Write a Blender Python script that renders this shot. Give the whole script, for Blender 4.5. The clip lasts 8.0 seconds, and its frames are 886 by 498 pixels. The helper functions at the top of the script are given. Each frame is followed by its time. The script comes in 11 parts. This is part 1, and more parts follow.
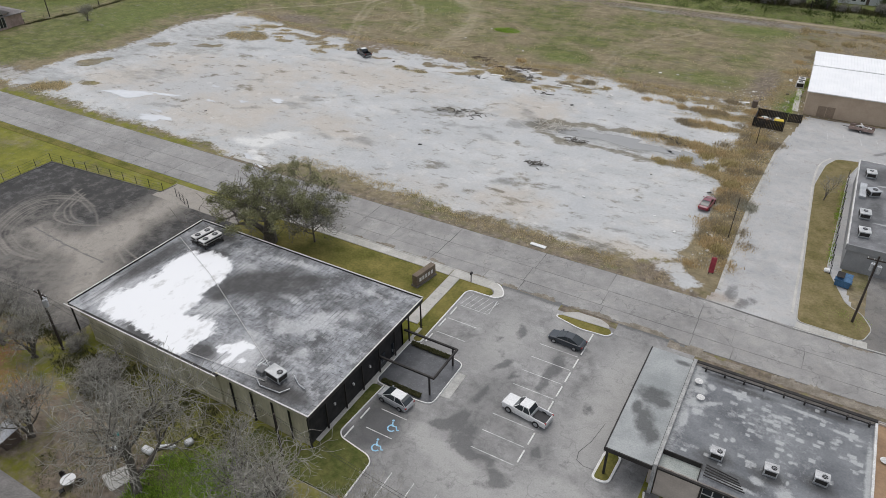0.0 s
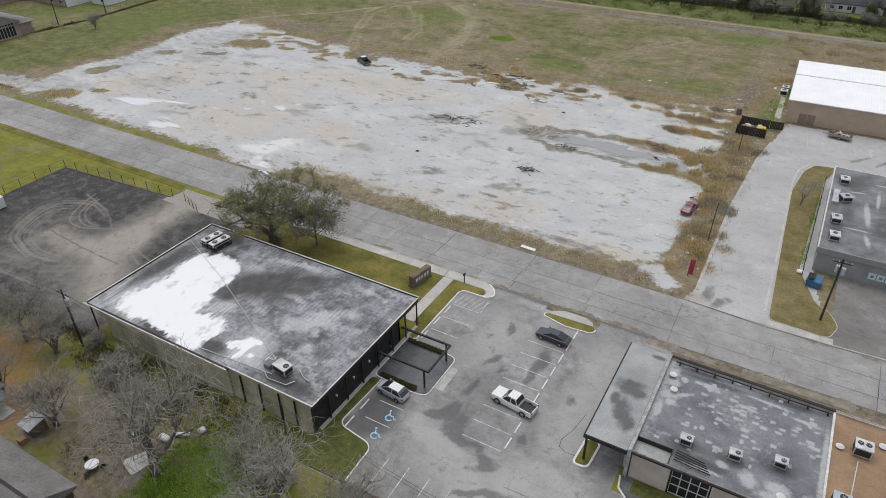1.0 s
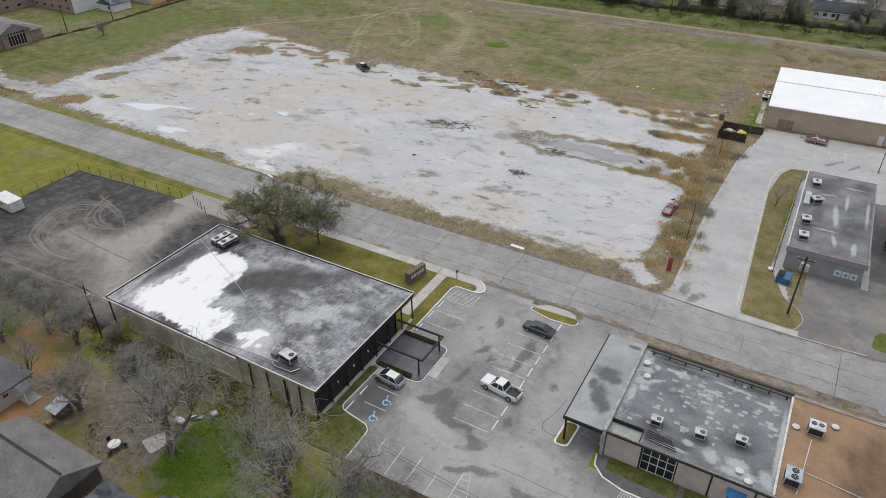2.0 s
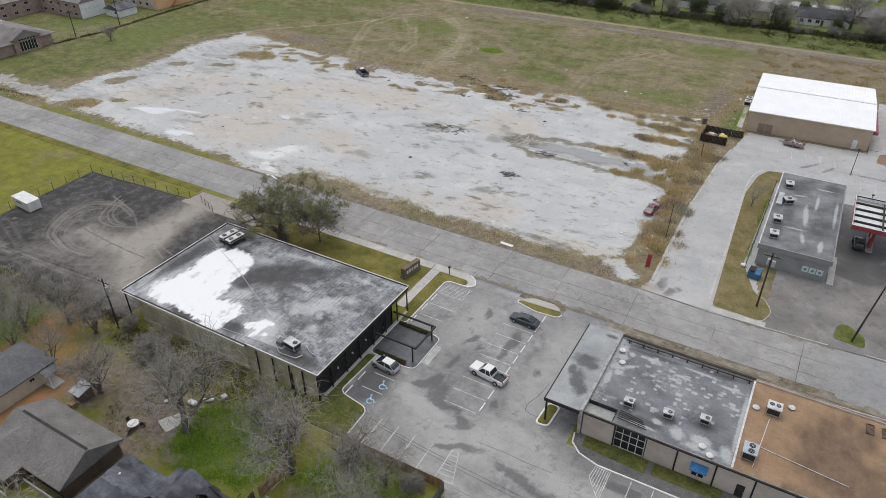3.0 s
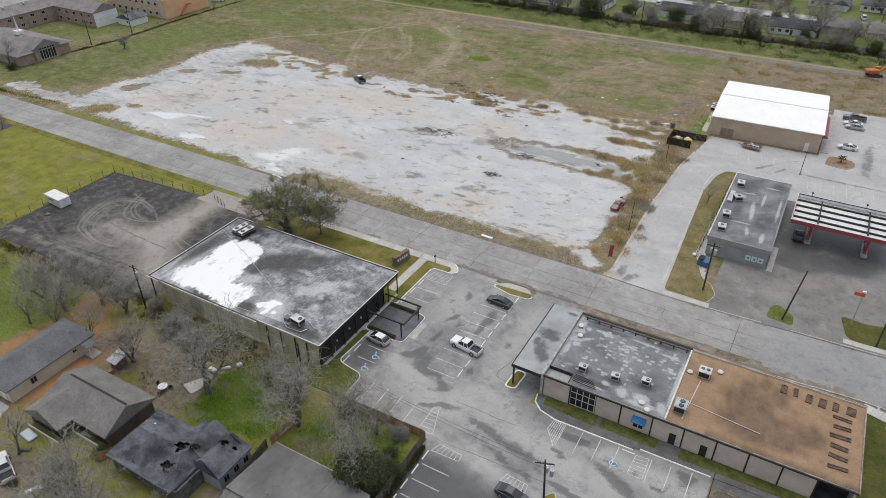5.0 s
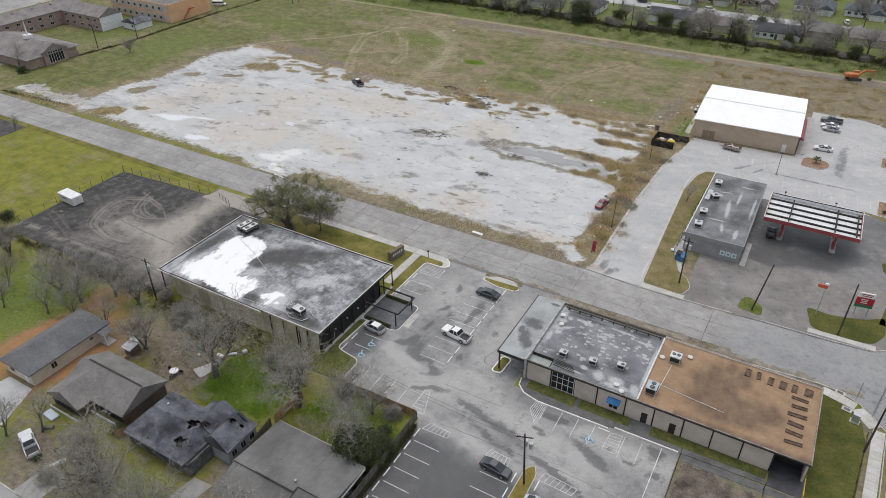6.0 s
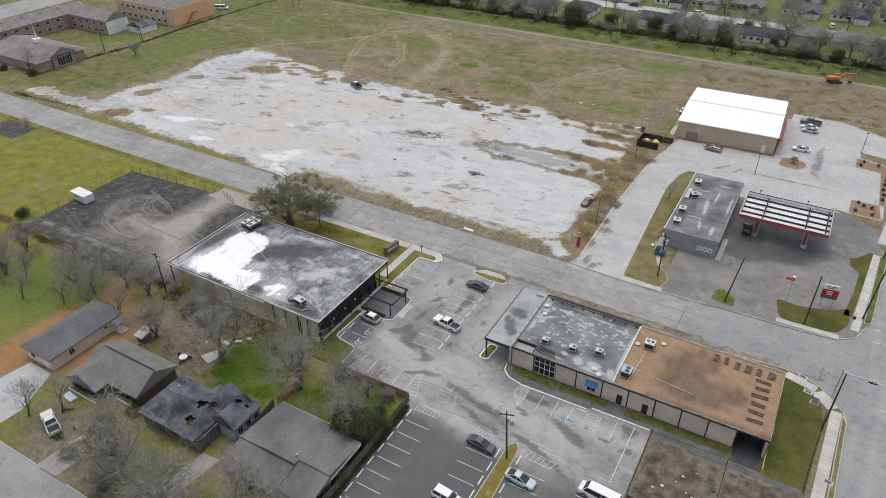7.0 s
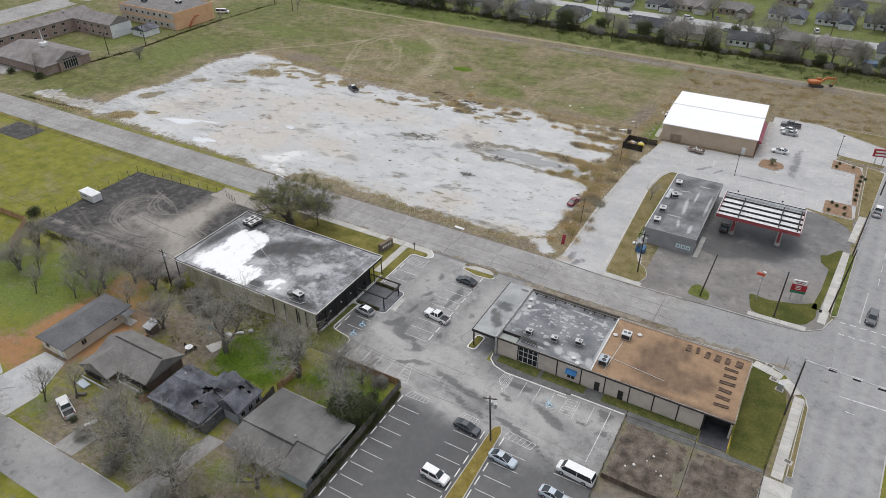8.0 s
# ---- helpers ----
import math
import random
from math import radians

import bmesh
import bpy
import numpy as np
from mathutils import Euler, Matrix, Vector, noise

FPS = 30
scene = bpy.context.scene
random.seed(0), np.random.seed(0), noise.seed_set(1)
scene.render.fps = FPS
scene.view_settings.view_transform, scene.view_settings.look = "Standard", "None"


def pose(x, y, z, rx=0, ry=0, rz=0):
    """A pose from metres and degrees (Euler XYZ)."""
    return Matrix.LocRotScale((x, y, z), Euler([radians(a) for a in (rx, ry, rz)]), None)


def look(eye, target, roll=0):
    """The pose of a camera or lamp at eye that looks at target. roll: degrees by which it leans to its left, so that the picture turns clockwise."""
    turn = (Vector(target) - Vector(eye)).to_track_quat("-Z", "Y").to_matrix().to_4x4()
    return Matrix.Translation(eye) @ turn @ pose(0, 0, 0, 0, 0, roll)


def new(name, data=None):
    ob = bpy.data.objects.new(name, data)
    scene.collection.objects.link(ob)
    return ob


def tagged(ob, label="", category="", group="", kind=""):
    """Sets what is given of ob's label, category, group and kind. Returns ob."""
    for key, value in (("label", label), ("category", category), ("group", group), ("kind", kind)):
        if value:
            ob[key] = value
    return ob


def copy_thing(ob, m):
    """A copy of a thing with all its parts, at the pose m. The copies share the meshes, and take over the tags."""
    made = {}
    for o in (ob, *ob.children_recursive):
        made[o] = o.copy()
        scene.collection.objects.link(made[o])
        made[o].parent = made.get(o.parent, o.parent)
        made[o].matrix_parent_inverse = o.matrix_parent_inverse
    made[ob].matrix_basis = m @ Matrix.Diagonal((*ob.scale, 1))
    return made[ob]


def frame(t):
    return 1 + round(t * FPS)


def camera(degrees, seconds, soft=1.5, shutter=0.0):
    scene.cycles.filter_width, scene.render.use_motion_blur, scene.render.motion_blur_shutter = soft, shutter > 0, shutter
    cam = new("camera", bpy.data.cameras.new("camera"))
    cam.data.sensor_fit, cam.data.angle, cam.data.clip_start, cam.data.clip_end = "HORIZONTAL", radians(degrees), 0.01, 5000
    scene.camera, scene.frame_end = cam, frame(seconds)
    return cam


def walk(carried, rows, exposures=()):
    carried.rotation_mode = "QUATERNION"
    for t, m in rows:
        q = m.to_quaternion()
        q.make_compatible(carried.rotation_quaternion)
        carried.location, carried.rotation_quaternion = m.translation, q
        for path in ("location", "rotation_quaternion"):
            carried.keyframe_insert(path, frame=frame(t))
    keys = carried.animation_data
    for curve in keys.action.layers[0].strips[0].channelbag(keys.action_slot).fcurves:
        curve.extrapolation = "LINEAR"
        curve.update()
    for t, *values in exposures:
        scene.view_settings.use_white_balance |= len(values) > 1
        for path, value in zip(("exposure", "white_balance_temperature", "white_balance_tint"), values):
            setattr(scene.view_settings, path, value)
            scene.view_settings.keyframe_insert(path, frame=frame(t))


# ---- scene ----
cam = camera(66.0, 8.0, soft=0.7)
PATH = [
    (0, (36.155, -33.776, 58.878), (35.320, -32.342, 57.761), -0.5),
    (0.5, (37.665, -35.696, 60.789), (36.829, -34.262, 59.673), -0.6),
    (1, (39.322, -37.686, 62.642), (38.487, -36.252, 61.526), -0.5),
    (1.5, (41.190, -40.050, 64.500), (40.356, -38.615, 63.385), -0.5),
    (3, (47.459, -47.730, 70.251), (46.626, -46.294, 69.136), -0.4),
    (3.5, (49.771, -50.437, 72.146), (48.938, -49.001, 71.031), -0.4),
    (4, (51.997, -53.215, 74.192), (51.165, -51.778, 73.075), -0.4),
    (4.5, (54.399, -55.951, 75.987), (53.567, -54.516, 74.871), -0.4),
    (6, (61.686, -64.464, 81.795), (60.857, -63.027, 80.677), -0.3),
    (6.5, (64.282, -67.372, 83.793), (63.453, -65.936, 82.674), -0.3),
    (7, (66.862, -70.104, 85.771), (66.033, -68.668, 84.651), -0.3),
    (7.5, (69.397, -72.706, 87.827), (68.568, -71.271, 86.706), -0.2),
    (8, (71.808, -75.200, 89.795), (70.982, -73.764, 88.674), -0.2),
]
walk(cam, [(t, look(eye, target, roll)) for t, eye, target, roll in PATH], exposures=[(0.0, -0.25), (8.0, -0.07)])

# ---- world and light: a bright overcast sky ----
world = bpy.data.worlds.new("overcast_sky")
scene.world = world
world.use_nodes = True
wn, wl = world.node_tree.nodes, world.node_tree.links
sky = wn.new("ShaderNodeTexSky")
sky.sky_type, sky.sun_disc = "NISHITA", False
sky.sun_elevation, sky.sun_rotation = radians(74), radians(320)
sky.air_density, sky.dust_density, sky.ozone_density = 1.0, 3.0, 1.0
grey = wn.new("ShaderNodeHueSaturation")
grey.inputs["Saturation"].default_value = 0.34
wl.new(sky.outputs["Color"], grey.inputs["Color"])
wl.new(grey.outputs["Color"], wn["Background"].inputs["Color"])
wn["Background"].inputs["Strength"].default_value = 0.208
sun = new("sun", bpy.data.lights.new("sun", "SUN"))
sun.data.energy, sun.data.angle, sun.data.color = 0.5, radians(60), (1.0, 0.985, 0.96)
sun.matrix_world = look((0, 0, 300), (0.643 * 300 / math.tan(radians(74)), -0.766 * 300 / math.tan(radians(74)), 0))

# ---- materials ----
def nodes_of(name):
    m = bpy.data.materials.new(name)
    m.use_nodes = True
    return m, m.node_tree.nodes, m.node_tree.links, m.node_tree.nodes["Principled BSDF"]


def noise_node(nt, lk, pos, scale, detail=4.0, rough=0.55, stretch=None):
    n = nt.new("ShaderNodeTexNoise")
    n.inputs["Scale"].default_value, n.inputs["Detail"].default_value, n.inputs["Roughness"].default_value = scale, detail, rough
    if stretch:
        mp = nt.new("ShaderNodeMapping")
        mp.inputs["Scale"].default_value = stretch
        lk.new(pos, mp.inputs["Vector"])
        pos = mp.outputs["Vector"]
    lk.new(pos, n.inputs["Vector"])
    return n.outputs["Fac"]


def ramp_node(nt, lk, fac, lo, hi, a=0.0, b=1.0):
    n = nt.new("ShaderNodeMapRange")
    n.inputs["From Min"].default_value, n.inputs["From Max"].default_value = lo, hi
    n.inputs["To Min"].default_value, n.inputs["To Max"].default_value = a, b
    lk.new(fac, n.inputs["Value"])
    return n.outputs["Result"]


def mix_node(nt, lk, fac, a, b, blend="MIX"):
    n = nt.new("ShaderNodeMix")
    n.data_type, n.blend_type = "RGBA", blend
    for sock, v in ((n.inputs[0], fac), (n.inputs[6], a), (n.inputs[7], b)):
        if isinstance(v, (int, float)):
            sock.default_value = v
        elif isinstance(v, tuple):
            sock.default_value = (*v, 1.0)
        else:
            lk.new(v, sock)
    return n.outputs[2]


def math_node(nt, lk, op, a, b):
    n = nt.new("ShaderNodeMath")
    n.operation = op
    for sock, v in ((n.inputs[0], a), (n.inputs[1], b)):
        if isinstance(v, (int, float)):
            sock.default_value = v
        else:
            lk.new(v, sock)
    return n.outputs[0]


def bump_node(nt, lk, p, height, strength, distance=0.02):
    n = nt.new("ShaderNodeBump")
    n.inputs["Strength"].default_value, n.inputs["Distance"].default_value = strength, distance
    lk.new(height, n.inputs["Height"])
    lk.new(n.outputs["Normal"], p.inputs["Normal"])


def surf(name, a, b, scale=0.6, fine=9.0, rough=0.8, bump=0.25, metal=0.0, vary=0.0, grain=0.35, stretch=None, spec=0.4):
    """A weathered surface: two tones in large patches, fine grain, relief; vary: tone from piece to piece."""
    m, nt, lk, p = nodes_of(name)
    pos = nt.new("ShaderNodeNewGeometry").outputs["Position"]
    big = ramp_node(nt, lk, noise_node(nt, lk, pos, scale, 5.0, 0.6, stretch), 0.35, 0.65)
    col = mix_node(nt, lk, big, a, b)
    small = noise_node(nt, lk, pos, fine, 4.0, 0.65, stretch)
    g = ramp_node(nt, lk, small, 0.25, 0.75, 1.0 - grain, 1.0 + grain)
    col = mix_node(nt, lk, 1.0, col, g, "MULTIPLY")
    if vary:
        r = nt.new("ShaderNodeObjectInfo").outputs["Random"]
        col = mix_node(nt, lk, 1.0, col, ramp_node(nt, lk, r, 0.0, 1.0, 1.0 - vary, 1.0 + vary), "MULTIPLY")
    lk.new(col, p.inputs["Base Color"])
    p.inputs["Metallic"].default_value = metal
    p.inputs["Specular IOR Level"].default_value = spec
    lk.new(ramp_node(nt, lk, small, 0.2, 0.8, max(0.03, rough - 0.12), min(1.0, rough + 0.12)), p.inputs["Roughness"])
    if bump:
        bump_node(nt, lk, p, small, bump)
    return m


def plain(name, c, rough=0.5, metal=0.0, coat=0.0):
    m, nt, lk, p = nodes_of(name)
    pos = nt.new("ShaderNodeNewGeometry").outputs["Position"]
    n = noise_node(nt, lk, pos, 5.0, 3.0)
    lk.new(mix_node(nt, lk, 1.0, c, ramp_node(nt, lk, n, 0.3, 0.7, 0.88, 1.08), "MULTIPLY"), p.inputs["Base Color"])
    p.inputs["Roughness"].default_value, p.inputs["Metallic"].default_value = rough, metal
    p.inputs["Coat Weight"].default_value = coat
    return m


def attr(nt, name):
    n = nt.new("ShaderNodeAttribute")
    n.attribute_name = name
    return n.outputs["Fac"]


def broken(nt, lk, mask, noise, amount=0.8, soft=0.12):
    """A soft plan mask given a ragged edge."""
    v = math_node(nt, lk, "ADD", mask, math_node(nt, lk, "MULTIPLY", math_node(nt, lk, "SUBTRACT", noise, 0.5), amount * 2.3))
    return ramp_node(nt, lk, v, 0.5 - soft, 0.5 + soft)


def ground_material():
    m, nt, lk, p = nodes_of("field_ground")
    pos = nt.new("ShaderNodeNewGeometry").outputs["Position"]
    n_big = noise_node(nt, lk, pos, 0.045, 5.0, 0.6)
    n_mid = noise_node(nt, lk, pos, 0.28, 6.0, 0.65)
    n_fine = noise_node(nt, lk, pos, 2.2, 6.0, 0.7)
    n_tuft = noise_node(nt, lk, pos, 0.9, 7.0, 0.75)
    n_cloud = noise_node(nt, lk, pos, 0.14, 8.0, 0.66, (0.8, 1.1, 1.0))
    n_row = noise_node(nt, lk, pos, 0.8, 5.0, 0.75, (0.16, 1.0, 1.0))
    n_patch = noise_node(nt, lk, pos, 0.11, 8.0, 0.68, (0.75, 1.2, 1.0))
    n_edge = noise_node(nt, lk, pos, 0.55, 8.0, 0.75)
    # grass from dull green to straw, in mown rows
    green = mix_node(nt, lk, ramp_node(nt, lk, n_mid, 0.35, 0.65), (0.082, 0.094, 0.027), (0.160, 0.166, 0.055))
    green = mix_node(nt, lk, ramp_node(nt, lk, attr(nt, "tan"), 0.5, 0.6), green, mix_node(nt, lk, ramp_node(nt, lk, n_mid, 0.35, 0.65), (0.128, 0.136, 0.017), (0.212, 0.208, 0.034)))
    straw = mix_node(nt, lk, ramp_node(nt, lk, n_mid, 0.32, 0.68), (0.150, 0.120, 0.070), (0.278, 0.232, 0.144))
    dryness = math_node(nt, lk, "ADD", attr(nt, "dry"), ramp_node(nt, lk, n_big, 0.35, 0.65, -0.22, 0.22))
    grass = mix_node(nt, lk, broken(nt, lk, math_node(nt, lk, "ADD", dryness, ramp_node(nt, lk, n_edge, 0.3, 0.7, -0.25, 0.25)), n_patch, 1.15, 0.34), green, straw)
    grass = mix_node(nt, lk, 1.0, grass, ramp_node(nt, lk, n_row, 0.34, 0.66, 0.92, 1.08), "MULTIPLY")
    lush = mix_node(nt, lk, ramp_node(nt, lk, n_fine, 0.35, 0.65), (0.075, 0.115, 0.023), (0.168, 0.204, 0.049))
    grass = mix_node(nt, lk, broken(nt, lk, attr(nt, "lush"), n_edge, 0.8, 0.35), grass, lush)
    soil = mix_node(nt, lk, ramp_node(nt, lk, n_tuft, 0.35, 0.65), (0.112, 0.090, 0.068), (0.240, 0.198, 0.152))
    red = mix_node(nt, lk, n_mid, (0.260, 0.130, 0.060), (0.340, 0.190, 0.095))
    soil = mix_node(nt, lk, attr(nt, "clay"), soil, red)
    col = mix_node(nt, lk, broken(nt, lk, attr(nt, "soil"), n_edge, 1.1, 0.3), grass, soil)
    even = col
    col = mix_node(nt, lk, 1.0, col, ramp_node(nt, lk, n_tuft, 0.3, 0.7, 0.76, 1.24), "MULTIPLY")
    col = mix_node(nt, lk, 1.0, col, ramp_node(nt, lk, n_fine, 0.25, 0.75, 0.74, 1.24), "MULTIPLY")
    col = mix_node(nt, lk, ramp_node(nt, lk, attr(nt, "tan"), 0.9, 1.0, 0.0, 0.6), col, even)
    col = mix_node(nt, lk, math_node(nt, lk, "MULTIPLY", broken(nt, lk, attr(nt, "track"), n_edge, 0.5, 0.4), 0.75), col, (0.400, 0.345, 0.245))
    # the old slab of the cleared lot
    slab = mix_node(nt, lk, ramp_node(nt, lk, n_cloud, 0.36, 0.64), (0.425, 0.430, 0.427), (0.545, 0.546, 0.538))
    slab = mix_node(nt, lk, math_node(nt, lk, "MULTIPLY", broken(nt, lk, attr(nt, "tan"), n_mid, 1.2, 0.5), 0.8), slab, (0.475, 0.430, 0.375))
    slab = mix_node(nt, lk, ramp_node(nt, lk, n_big, 0.47, 0.62, 0.0, 0.75), slab, (0.440, 0.448, 0.452))
    slab = mix_node(nt, lk, ramp_node(nt, lk, n_edge, 0.62, 0.74, 0.0, 0.28), slab, (0.320, 0.312, 0.298))
    slab = mix_node(nt, lk, ramp_node(nt, lk, n_tuft, 0.62, 0.76, 0.0, 0.3), slab, (0.680, 0.680, 0.672))
    slab = mix_node(nt, lk, broken(nt, lk, attr(nt, "pale"), n_mid, 1.1, 0.3), slab, (0.640, 0.634, 0.612))
    slab = mix_node(nt, lk, 1.0, slab, ramp_node(nt, lk, n_fine, 0.25, 0.75, 0.88, 1.10), "MULTIPLY")
    on = broken(nt, lk, attr(nt, "conc"), n_edge, 0.75, 0.13)
    col = mix_node(nt, lk, on, col, slab)
    # weeds and silt where the slab has broken up
    n_crumb = noise_node(nt, lk, pos, 0.40, 9.0, 0.76, (0.6, 1.15, 1.0))
    crumb = math_node(nt, lk, "MULTIPLY", ramp_node(nt, lk, n_crumb, 0.565, 0.62), ramp_node(nt, lk, noise_node(nt, lk, pos, 0.05, 4.0, 0.6), 0.44, 0.60))
    silt = mix_node(nt, lk, ramp_node(nt, lk, n_tuft, 0.35, 0.65), (0.105, 0.095, 0.060), (0.235, 0.205, 0.150))
    col = mix_node(nt, lk, math_node(nt, lk, "MULTIPLY", crumb, 0.30), col, silt)
    weed = broken(nt, lk, attr(nt, "weed"), n_crumb, 1.5, 0.28)
    col = mix_node(nt, lk, math_node(nt, lk, "MULTIPLY", weed, 0.85), col, silt)
    wet_shade = broken(nt, lk, attr(nt, "wet_shade"), n_crumb, 1.4, 0.35)
    col = mix_node(nt, lk, math_node(nt, lk, "MULTIPLY", wet_shade, 0.55), col, (0.130, 0.128, 0.115))
    lk.new(col, p.inputs["Base Color"])
    lk.new(ramp_node(nt, lk, wet_shade, 0.0, 1.0, 0.9, 0.4), p.inputs["Roughness"])
    p.inputs["Specular IOR Level"].default_value = 0.25
    bump_node(nt, lk, p, n_fine, 0.3, 0.06)
    return m


def asphalt_material(name, dark, light, tan=(0.30, 0.27, 0.22), fine=6.0, cracks=0.2, mottle=0.55, vary=0.0):
    """Worn asphalt: stains, sealed cracks, damp patches and painted shade (dark) and washed-in sand (sand)."""
    m, nt, lk, p = nodes_of(name)
    pos = nt.new("ShaderNodeNewGeometry").outputs["Position"]
    n_big = noise_node(nt, lk, pos, 0.09, 5.0, 0.6)
    n_mid = noise_node(nt, lk, pos, 0.5, 8.0, 0.74)
    n_fine = noise_node(nt, lk, pos, fine, 4.0, 0.7)
    col = mix_node(nt, lk, ramp_node(nt, lk, n_big, 0.38, 0.62), dark, light)
    col = mix_node(nt, lk, ramp_node(nt, lk, noise_node(nt, lk, pos, 0.2, 7.0, 0.7), 0.52, 0.66, 0.0, mottle), col, tuple(min(1.0, v_ * 1.55) for v_ in light))
    col = mix_node(nt, lk, 1.0, col, ramp_node(nt, lk, n_mid, 0.3, 0.7, 0.8, 1.18), "MULTIPLY")
    col = mix_node(nt, lk, broken(nt, lk, attr(nt, "sand"), n_mid, 0.6, 0.5), col, tan)
    col = mix_node(nt, lk, math_node(nt, lk, "MULTIPLY", attr(nt, "ring"), 0.72), col, tan)
    damp_shade = broken(nt, lk, attr(nt, "damp_shade"), n_mid, 0.8, 0.16)
    col = mix_node(nt, lk, math_node(nt, lk, "MULTIPLY", damp_shade, 0.68), col, (0.052, 0.053, 0.054))
    col = mix_node(nt, lk, math_node(nt, lk, "MULTIPLY", attr(nt, "tar"), ramp_node(nt, lk, n_mid, 0.3, 0.7, 1.0, 0.72)), col, (0.058, 0.059, 0.062))
    v = nt.new("ShaderNodeTexVoronoi")
    v.feature = "DISTANCE_TO_EDGE"
    v.inputs["Scale"].default_value = 0.13
    warp = nt.new("ShaderNodeVectorMath")
    warp.operation = "ADD"
    wn_ = nt.new("ShaderNodeTexNoise")
    wn_.inputs["Scale"].default_value = 0.5
    sc = nt.new("ShaderNodeVectorMath")
    sc.operation = "SCALE"
    sc.inputs["Scale"].default_value = 4.0
    lk.new(pos, wn_.inputs["Vector"])
    lk.new(wn_.outputs["Color"], sc.inputs[0])
    lk.new(pos, warp.inputs[0])
    lk.new(sc.outputs["Vector"], warp.inputs[1])
    lk.new(warp.outputs["Vector"], v.inputs["Vector"])
    crack = ramp_node(nt, lk, v.outputs["Distance"], 0.003, 0.010, cracks, 0.0)
    col = mix_node(nt, lk, crack, col, (0.06, 0.06, 0.06))
    col = mix_node(nt, lk, 1.0, col, ramp_node(nt, lk, n_fine, 0.25, 0.75, 0.82, 1.15), "MULTIPLY")
    if vary:
        r = nt.new("ShaderNodeObjectInfo").outputs["Random"]
        col = mix_node(nt, lk, 1.0, col, ramp_node(nt, lk, r, 0.0, 1.0, 1.0 - vary, 1.0 + vary), "MULTIPLY")
    lk.new(col, p.inputs["Base Color"])
    lk.new(ramp_node(nt, lk, damp_shade, 0.0, 1.0, 0.85, 0.4), p.inputs["Roughness"])
    p.inputs["Specular IOR Level"].default_value = 0.3
    bump_node(nt, lk, p, n_fine, 0.3, 0.02)
    return m


def leaf_material(name, a, b):
    m, nt, lk, p = nodes_of(name)
    isl = nt.new("ShaderNodeNewGeometry").outputs["Random Per Island"]
    lk.new(mix_node(nt, lk, isl, a, b), p.inputs["Base Color"])
    p.inputs["Roughness"].default_value = 0.7
    p.inputs["Specular IOR Level"].default_value = 0.2
    tl, mx = nt.new("ShaderNodeBsdfTranslucent"), nt.new("ShaderNodeMixShader")
    lk.new(p.inputs["Base Color"].links[0].from_socket, tl.inputs["Color"])
    mx.inputs[0].default_value = 0.45
    lk.new(p.outputs["BSDF"], mx.inputs[1])
    lk.new(tl.outputs["BSDF"], mx.inputs[2])
    lk.new(mx.outputs["Shader"], nt["Material Output"].inputs["Surface"])
    return m


def glass_material(name="dark_glass", c=(0.02, 0.025, 0.03)):
    m, nt, lk, p = nodes_of(name)
    p.inputs["Base Color"].default_value = (*c, 1)
    p.inputs["Roughness"].default_value = 0.06
    p.inputs["Specular IOR Level"].default_value = 0.6
    return m


M_GROUND = ground_material()
M_LOT = asphalt_material("parking_asphalt", (0.170, 0.167, 0.164), (0.278, 0.273, 0.267), (0.375, 0.368, 0.352), mottle=0.7)
M_YARD = asphalt_material("black_yard_asphalt", (0.040, 0.039, 0.038), (0.068, 0.065, 0.062), (0.330, 0.302, 0.265), mottle=0.3)
M_FORE = asphalt_material("forecourt_asphalt", (0.145, 0.142, 0.141), (0.215, 0.209, 0.203))
M_STREET = asphalt_material("street_asphalt", (0.228, 0.228, 0.230), (0.280, 0.279, 0.277), (0.370, 0.364, 0.350), cracks=0.06, mottle=0.12)
M_PAD = asphalt_material("new_concrete", (0.383, 0.386, 0.386), (0.462, 0.462, 0.458), (0.36, 0.30, 0.24), cracks=0.1, mottle=0.2)
M_SLAB = asphalt_material("road_slab_concrete", (0.255, 0.248, 0.239), (0.324, 0.316, 0.304), cracks=0.3, mottle=0.3, vary=0.05)
M_JOINT = surf("road_joint_tar", (0.040, 0.040, 0.038), (0.255, 0.247, 0.236), 0.16, 8.0, 0.8)
M_KERB = surf("kerb_concrete", (0.35, 0.34, 0.315), (0.49, 0.48, 0.45), 0.8, 7.0, 0.85, 0.2, grain=0.2)
M_WALK = surf("pavement_concrete", (0.40, 0.385, 0.35), (0.50, 0.485, 0.45), 0.5, 6.0, 0.85, 0.2, vary=0.06, grain=0.18)
M_KWHITE = surf("white_kerb_paint", (0.62, 0.61, 0.58), (0.78, 0.77, 0.75), 1.2, 8.0, 0.7, 0.15, grain=0.2)
M_PAINT = surf("worn_white_line", (0.34, 0.34, 0.33), (0.66, 0.66, 0.65), 1.6, 12.0, 0.75, 0.0, grain=0.3)
M_BLUEP = surf("worn_blue_paint", (0.16, 0.42, 0.62), (0.40, 0.60, 0.72), 3.0, 14.0, 0.7, 0.0, grain=0.3)
M_LAWN = surf("mown_lawn", (0.095, 0.099, 0.023), (0.214, 0.182, 0.059), 0.22, 3.0, 0.95, 0.5, grain=0.3, spec=0.1)
M_GREENLAWN = surf("green_lawn", (0.079, 0.103, 0.024), (0.165, 0.167, 0.055), 0.3, 2.2, 0.95, 0.5, grain=0.3, spec=0.1)
